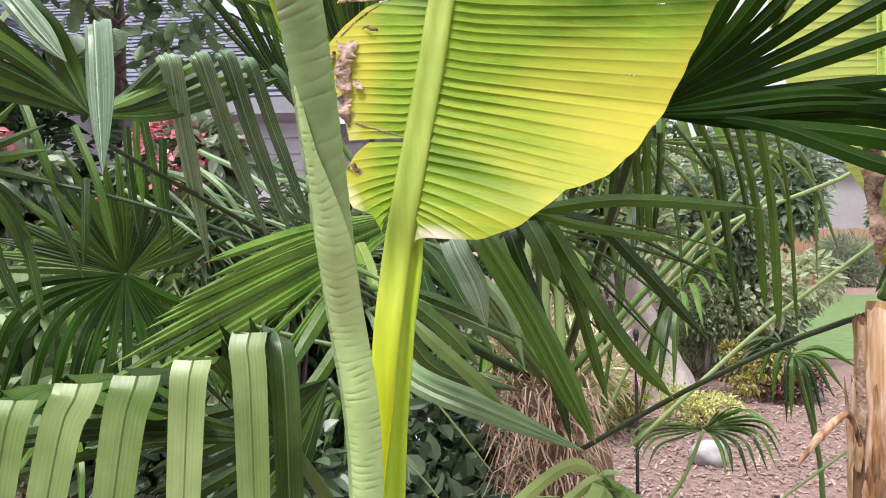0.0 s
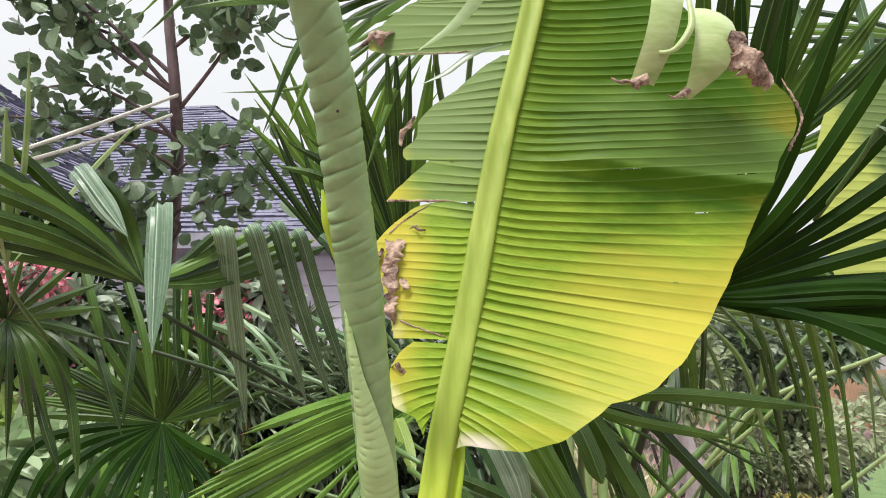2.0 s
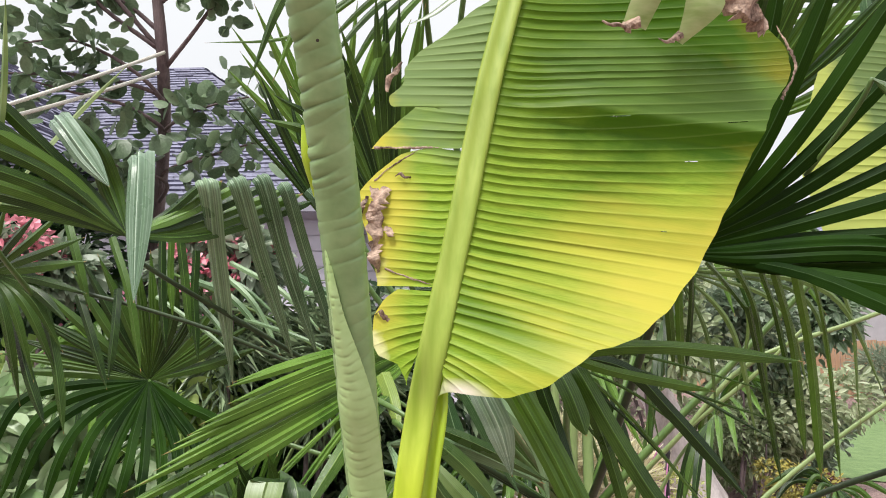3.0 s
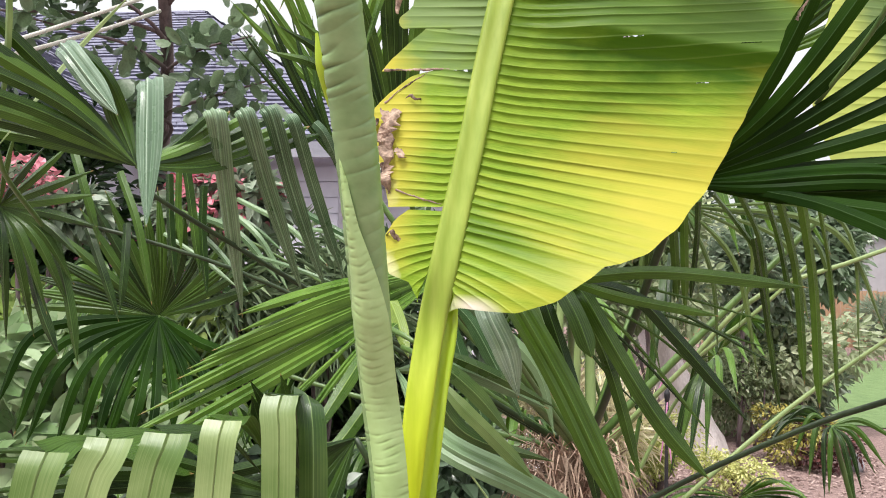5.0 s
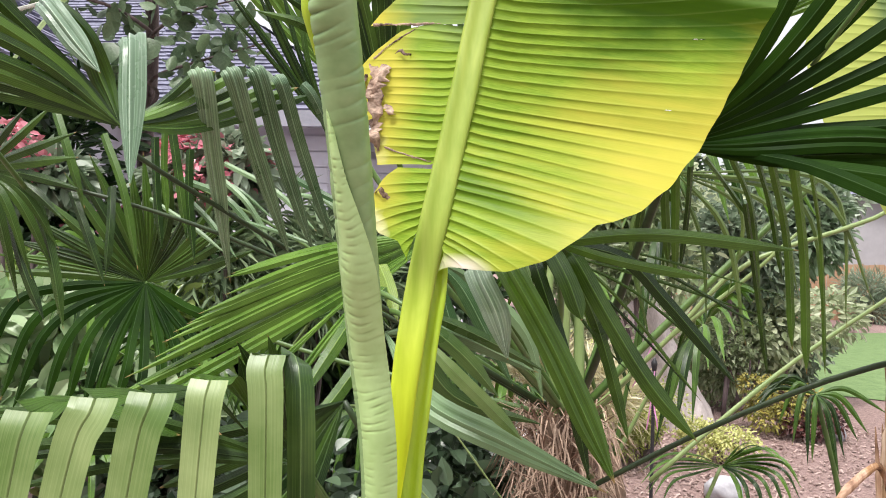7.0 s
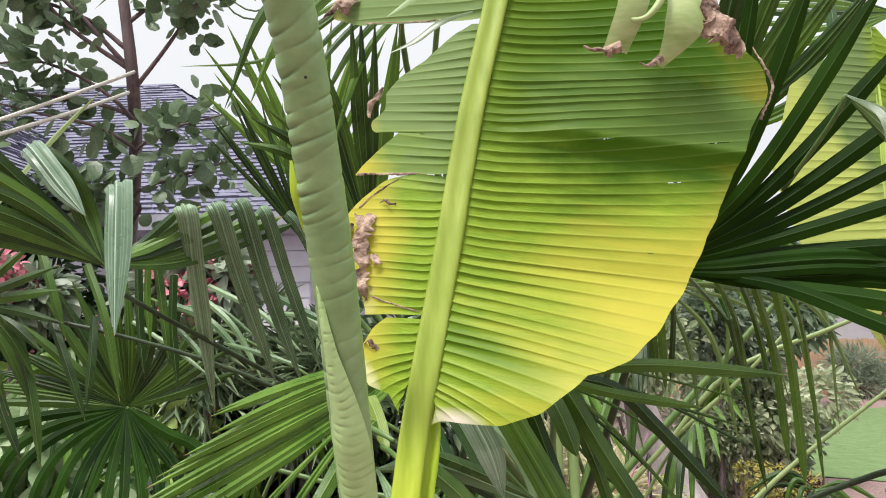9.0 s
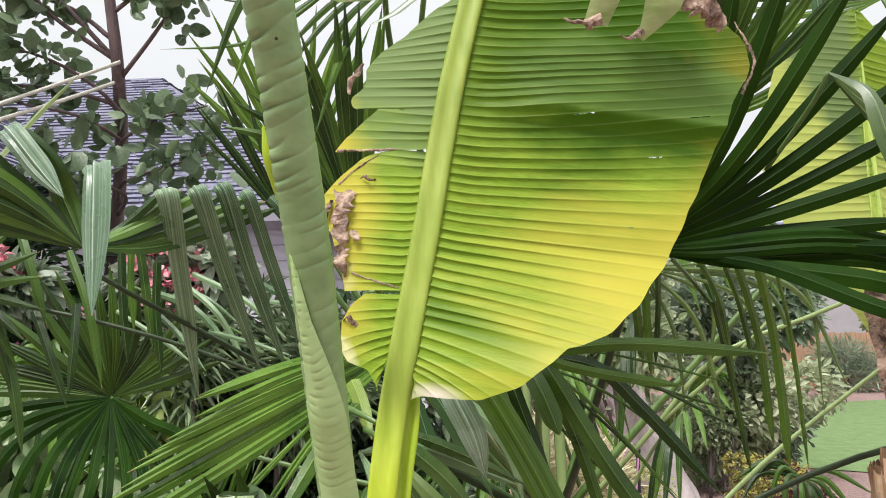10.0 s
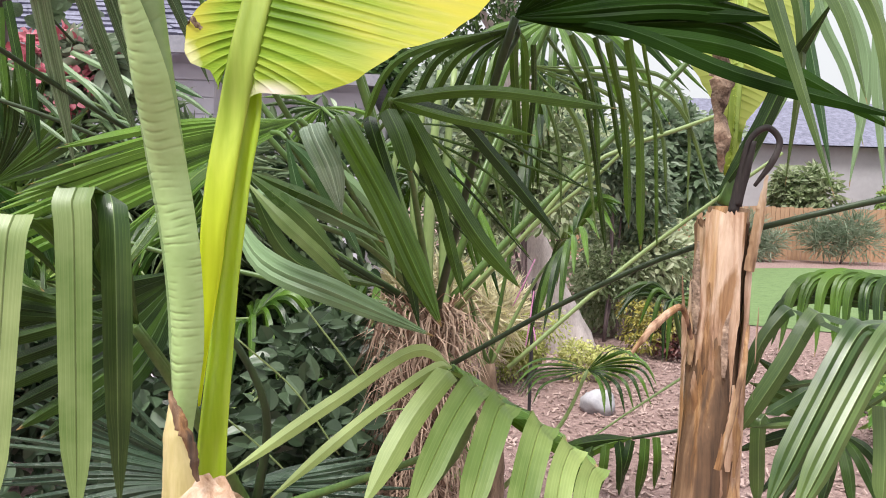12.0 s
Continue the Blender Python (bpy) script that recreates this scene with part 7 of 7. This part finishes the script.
def small_palm():
    """Knee-high palm in the bed, its leaf level with its tips hanging."""
    hub = (0.965, 3.3, 0.728)
    p = thing("fan_palm", (hub[0] - 0.45, hub[1] + 0.1, 0), "small fan palm in the mulch with a drooping round leaf", "palm")
    c = (hub[0] - 0.45, hub[1] + 0.1, 0.02)
    frond(p, [hub, (0.869, 3.3, 0.497), (0.767, 3.294, 0.362), c], [0.008, 0.01, 0.011, 0.014], fan([
        ((0.869, 3.29, 0.768), (0.709, 3.2, 0.784), (0.589, 3.14, 0.714)), ((0.857, 3.29, 0.735), (0.698, 3.2, 0.737), (0.617, 3.14, 0.643)), ((0.872, 3.29, 0.701), (0.739, 3.2, 0.681), (0.681, 3.14, 0.606))], 7, 1.3, 0.01, seed=44)
        + fan([((1.018, 3.29, 0.803), (1.039, 3.2, 0.864), (1.068, 3.14, 0.887)), ((1.079, 3.29, 0.799), (1.131, 3.2, 0.841), (1.178, 3.14, 0.809)), ((1.094, 3.29, 0.768), (1.198, 3.2, 0.783), (1.248, 3.14, 0.683)), ((1.082, 3.29, 0.741), (1.162, 3.2, 0.73), (1.19, 3.14, 0.579)), ((1.043, 3.29, 0.713), (1.086, 3.2, 0.689), (1.101, 3.14, 0.564)), ((1.004, 3.29, 0.704), (1.018, 3.2, 0.661), (1.017, 3.14, 0.575))], 13, 1.25, 0.01, seed=45), M_palm, M_stalk_pale, face=(0, -0.5, 1))
    hub2 = (1.286, 3.127, 1.092)
    q = thing("fan_palm", (hub2[0] + 0.2, hub2[1] + 0.2, 0), "young fan palm with hanging leaf tips in the bed", "palm")
    frond(q, [hub2, (hub2[0] + 0.15, hub2[1] + 0.1, 0.6), (hub2[0] + 0.2, hub2[1] + 0.2, 0.0)], [0.01, 0.012, 0.015], fan([
        ((1.136, 3.133, 1.112), (1.05, 3.079, 1.018)), ((1.185, 3.135, 1.163), (1.037, 3.134, 1.084)), ((1.245, 3.077, 1.073), (1.211, 3.012, 0.838)), ((1.319, 3.073, 1.051), (1.32, 3.007, 0.818)), ((1.385, 3.126, 1.12), (1.537, 3.115, 1.025))], 13, 0.7, 0.02, seed=43), M_palm_shade, M_stalk)


small_palm()


# ---- garden behind ----
def rock(centre, size, label):
    bm = bmesh.new()
    bmesh.ops.create_icosphere(bm, subdivisions=3, radius=1)
    c = Vector(centre)
    for v in bm.verts:
        d = v.co.normalized()
        v.co = c + Vector((d.x * size[0], d.y * size[1], d.z * size[2])) * (1 + 0.25 * noise.noise(d * 1.6) + 0.05 * noise.noise(d * 6))
    me = bpy.data.meshes.new("rock")
    bm.to_mesh(me)
    bm.free()
    me.polygons.foreach_set("use_smooth", [True] * len(me.polygons))
    tagged(part("rock", me, M_stone), label, "rock")


rock((1.49, 5.1, 0.07), (0.13, 0.11, 0.1), "rounded pale grey rock lying on the mulch")
rock((3.0, 7.05, 0.06), (0.10, 0.10, 0.095), "small round white stone beside the low shrubs")


def pale_tree():
    t = thing("tree", (1.75, 7.2, 0), "leaning tree with pale pinkish-grey bark", "tree")
    part("trunk", tube_mesh("trunk", [(1.74, 7.2, -0.02), (1.62, 7.2, 0.3), (1.4, 7.2, 0.8), (1.16, 7.25, 1.5), (1.0, 7.3, 2.6), (0.95, 7.4, 4.2)], [0.26, 0.185, 0.15, 0.13, 0.11, 0.08], 34, 16, 1.0, 0.12), M_paletrunk, t)
    for k, limb in enumerate(([(1.2, 7.3, 2.6), (0.8, 7.2, 3.2), (0.2, 7.0, 3.9)], [(1.15, 7.3, 3.2), (1.7, 7.5, 3.8), (2.6, 7.6, 4.4)])):
        part("limb", tube_mesh("limb", limb, [0.07, 0.02], 12, 8), M_paletrunk, t)
    part("crown", leaf_cloud("crown", (0.85, 7.0, 3.8), (1.1, 1.1, 1.1), 4500, 0.09, 0.045, 77, lumps=9), M_shrub, t)


pale_tree()


def garden_pole():
    b = (0.885, 4.481, 0.172)
    x, y = b[0], b[1]
    p = thing("garden_pole", (x, y, 0), "black iron garden pole with a pink ribbon tied on", "pole")
    part("pole", tube_mesh("pole", [(x, y, 0), (x, y, 0.5), (x, y, 0.97)], [0.011, 0.011], 10, 8), M_iron, p)
    part("finial", tube_mesh("finial", [(x, y, 0.95), (x, y, 1.0), (x, y, 1.03)], [0.012, 0.02, 0.006], 10, 8), M_iron, p)
    for k, (dx, z0, z1) in enumerate(((-0.04, 0.95, 0.6), (0.03, 0.75, 0.58), (-0.13, 1.15, 0.85))):
        part("ribbon", ribbon_mesh("ribbon", [(x, y - 0.015, z0), (x + dx * 0.5, y - 0.03, (z0 + z1) / 2), (x + dx, y - 0.02, z1)], [0.008, 0.01, 0.007], (0.3, -1, 0), 12, 3, 0.1, 0.003, k), M_ribbon, p)


garden_pole()

# Beds to the side of the banana and beyond.
shrub("gold-leaved low shrub in the mulch bed", "shrub", (1.1, 6.05, 0.3), (0.5, 0.4, 0.34), 4500, 0.03, 0.016, M_shrub_gold, 101, LEAF_OVAL)
shrub("pale gold feathery shrub beside the trunk", "shrub", (0.5, 6.0, 0.5), (0.5, 0.35, 0.5), 5000, 0.036, 0.018, M_shrub_gold, 144, LEAF_OVAL, lumps=9)
shrub("dark green low shrub beside the pale trunk", "shrub", (2.4, 7.9, 0.6), (0.6, 0.4, 0.6), 3000, 0.06, 0.03, M_shrub_mix, 145, LEAF_OVAL, lumps=9)
shrub("bright lime and gold low perennial", "perennial", (1.72, 6.0, 0.18), (0.4, 0.3, 0.22), 1700, 0.032, 0.018, M_shrub_gold, 102, LEAF_OVAL)
shrub("dry straw-coloured ornamental grass clump", "grass", (0.2, 5.4, 0.6), (0.3, 0.25, 0.55), 1500, 0.22, 0.005, M_straw, 103, droop=-0.6)
shrub("pale straw-coloured grass beside the iron pole", "grass", (0.65, 5.5, 0.45), (0.3, 0.25, 0.45), 1500, 0.2, 0.006, M_straw, 146, droop=-0.5)
shrub("dark evergreen shrub with glossy leaves", "shrub", (2.9, 8.2, 0.75), (1.1, 0.8, 0.85), 3150, 0.105, 0.055, M_shrub_mix, 104, LEAF_OVAL)
shrub("dark evergreen shrub with glossy leaves", "shrub", (3.0, 10.6, 0.6), (0.8, 0.8, 0.8), 2250, 0.105, 0.055, M_shrub_mix, 105, LEAF_OVAL)
shrub("grey-white variegated shrub beside the lawn", "shrub", (3.15, 8.7, 0.45), (0.45, 0.4, 0.45), 1500, 0.08, 0.045, M_shrub_grey, 106, LEAF_OVAL)
shrub("rust-red low shrub in the mulch bed", "shrub", (2.75, 7.0, 0.22), (0.35, 0.3, 0.25), 800, 0.06, 0.03, M_shrub_rust, 107)
shrub("amber-leaved low shrub in the mulch bed", "shrub", (2.5, 7.1, 0.28), (0.4, 0.35, 0.3), 1500, 0.045, 0.022, M_shrub_amber, 108, LEAF_OVAL)
shrub("tall pale-green flowering shrub", "shrub", (3.0, 11.2, 1.5), (1.1, 1.0, 1.5), 4200, 0.10, 0.05, M_shrub_grey, 109, LEAF_OVAL)
shrub("tall mixed green shrub", "shrub", (1.7, 10.0, 1.4), (1.5, 1.0, 1.5), 3900, 0.105, 0.055, M_shrub_mix, 110, LEAF_OVAL)
shrub("tall mixed green shrub", "shrub", (0.7, 10.9, 1.3), (1.1, 0.9, 1.4), 3150, 0.105, 0.055, M_shrub_mix, 111, LEAF_OVAL)
shrub("spiky grey-green perennial below the fence", "perennial", (9.5, 20.6, 0.6), (1.2, 0.5, 0.7), 1800, 0.35, 0.03, M_shrub_grey, 112, droop=-0.4)
shrub("spiky grey-green perennial below the fence", "perennial", (12.2, 20.4, 0.7), (1.4, 0.5, 0.8), 1800, 0.35, 0.03, M_shrub_grey, 113, droop=-0.4)
shrub("spiky grey-green perennial below the fence", "perennial", (15.5, 20.4, 0.7), (1.6, 0.5, 0.8), 1800, 0.35, 0.03, M_shrub_grey, 114, droop=-0.4)
shrub("low green bedding plant beside the palms", "perennial", (3.2, 4.3, 0.25), (0.5, 0.4, 0.3), 900, 0.10, 0.05, M_shrub_pale, 115, LEAF_OVAL)

# Beds on the side of the house.
shrub("crimson-pink flowering shrub below the eucalyptus", "flowering shrub", (-1.36, 3.2, 1.93), (0.3, 0.25, 0.24), 1100, 0.10, 0.055, M_shrub_grey, 121, LEAF_OVAL, flowers=(620, 0.036, M_red))
shrub("crimson-pink flowering shrub below the eucalyptus", "flowering shrub", (-2.25, 3.1, 1.95), (0.32, 0.25, 0.2), 1100, 0.10, 0.055, M_shrub_grey, 122, LEAF_OVAL, flowers=(620, 0.036, M_red))
shrub("pink flowering shrub among the palms", "flowering shrub", (-2.021, 3.381, 1.331), (0.8, 0.4, 0.5), 1700, 0.11, 0.06, M_shrub_pale, 123, LEAF_OVAL, flowers=(260, 0.022, M_pink))
shrub("broad-leaved light green plant under the palms", "perennial", (-1.876, 2.797, 1.06), (0.7, 0.4, 0.45), 900, 0.13, 0.085, M_shrub_milky, 124, LEAF_OVAL)
shrub("dark green shrub behind the palm leaves", "shrub", (-1.85, 3.95, 0.95), (1.15, 0.35, 0.9), 9000, 0.11, 0.045, M_shrub, 125, LEAF_OVAL, lumps=16)
shrub("dark green shrub behind the palm leaves", "shrub", (-3.2, 3.95, 1.6), (1.25, 0.4, 1.5), 13000, 0.11, 0.045, M_shrub, 126, LEAF_OVAL, lumps=16)
shrub("dark green shrub behind the palm leaves", "shrub", (-0.8, 4.05, 0.95), (0.8, 0.35, 0.95), 8000, 0.10, 0.04, M_shrub_soft, 127, LEAF_OVAL, lumps=14)
shrub("grey-green long-leaved shrub beside the house", "shrub", (-1.015, 3.292, 1.533), (0.5, 0.4, 0.5), 1500, 0.17, 0.022, M_shrub_soft, 128)
shrub("dark shrub with round leaves at the palm's foot", "shrub", (-0.35, 2.3, 0.65), (0.6, 0.4, 0.65), 1700, 0.075, 0.05, M_shrub_dark, 129, LEAF_OVAL)
shrub("dark shrub with round leaves at the palm's foot", "shrub", (-1.0, 2.6, 0.5), (0.7, 0.4, 0.55), 1700, 0.075, 0.05, M_shrub_dark, 130, LEAF_OVAL)
shrub("light green shrub with round leaves at the palm's foot", "shrub", (0.0, 3.0, 0.4), (0.6, 0.4, 0.45), 1500, 0.08, 0.045, M_shrub_pale, 131, LEAF_OVAL)
shrub("pink and green shrub among the leaves", "shrub", (-2.9, 3.6, 0.8), (0.9, 0.5, 0.8), 2600, 0.10, 0.05, M_shrub_pale, 141, LEAF_OVAL, flowers=(160, 0.024, M_pink))


def far_tree(x, y, h, r, mat, seed):
    t = thing("tree", (x, y, 0), "leafy garden tree beyond the lawn", "tree", "trees beyond the lawn")
    part("trunk", tube_mesh("trunk", [(x, y, 0), (x + 0.1, y, h * 0.5), (x, y, h * 0.8)], [0.16, 0.1, 0.05], 12, 8), M_bark, t)
    part("crown", leaf_cloud("crown", (x, y, h * 0.58), (r, r, h * 0.5), 4200, 0.28, 0.15, seed, LEAF_OVAL, lumps=11), mat, t)


for k, (x, y, h, r, mat) in enumerate(((1.5, 16, 4.5, 1.9, M_shrub_grey), (4.8, 24, 6.0, 2.6, M_shrub_soft), (9.0, 26, 5.5, 2.6, M_shrub_grey), (14.2, 26.5, 3.1, 1.1, M_shrub_mix), (19.5, 27, 3.0, 1.5, M_shrub_pale), (-1.5, 19, 5.0, 2.2, M_shrub), (25, 27, 5.5, 2.8, M_shrub_grey), (6.2, 18, 4.0, 1.5, M_shrub_grey))):
    far_tree(x, y, h, r, mat, 200 + k)


def far_house():
    h = thing("house", (20, 33, 0), "distant pale lilac-grey house behind the fence", "house")
    part("wall", box_mesh("wall", (12.5, 30, 0), (28, 38, 4.2)), M_far_wall, h)
    part("roof", mesh_of("roof", [(12, 29.5, 4.2), (28.5, 29.5, 4.2), (28.5, 34, 6.6), (12, 34, 6.6), (12, 38.5, 4.2), (28.5, 38.5, 4.2)], [(0, 1, 2, 3), (3, 2, 5, 4), (0, 3, 4), (1, 5, 2)], smooth=False), M_shingle, h)


far_house()
shrub("leafy green shrub in front of the pale tree", "shrub", (1.15, 6.75, 1.8), (0.7, 0.3, 0.7), 2250, 0.105, 0.055, M_shrub_mix, 142, LEAF_OVAL, lumps=9)
shrub("leafy green shrub in front of the pale tree", "shrub", (2.2, 7.8, 1.7), (0.9, 0.4, 0.8), 2000, 0.105, 0.055, M_shrub_grey, 143, LEAF_OVAL, lumps=9)


def mulch_chips():
    """Loose bark chips on the bed."""
    rnd = random.Random(60)
    verts, faces = [], []
    for _ in range(7000):
        x, y = rnd.uniform(0.3, 4.6), rnd.uniform(2.6, 7.6)
        l, w, t = rnd.uniform(0.015, 0.05), rnd.uniform(0.008, 0.02), rnd.uniform(0.004, 0.012)
        m = Matrix.Translation((x, y, rnd.uniform(0.004, 0.02))) @ Euler((rnd.gauss(0, 0.35), rnd.gauss(0, 0.35), rnd.uniform(0, 6.3))).to_matrix().to_4x4()
        at = len(verts)
        verts += [m @ Vector((a * l, b * w, c * t)) for c in (-0.5, 0.5) for a, b in ((-0.5, -0.4), (0.5, -0.5), (0.4, 0.5), (-0.5, 0.4))]
        faces += [(at + 4, at + 5, at + 6, at + 7), (at, at + 1, at + 5, at + 4), (at + 1, at + 2, at + 6, at + 5), (at + 2, at + 3, at + 7, at + 6), (at + 3, at, at + 4, at + 7)]
    tagged(part("mulch", mesh_of("mulch", verts, faces, smooth=False), M_chip), "loose pinkish-brown bark chips on the bed", "mulch", kind="stuff")


mulch_chips()
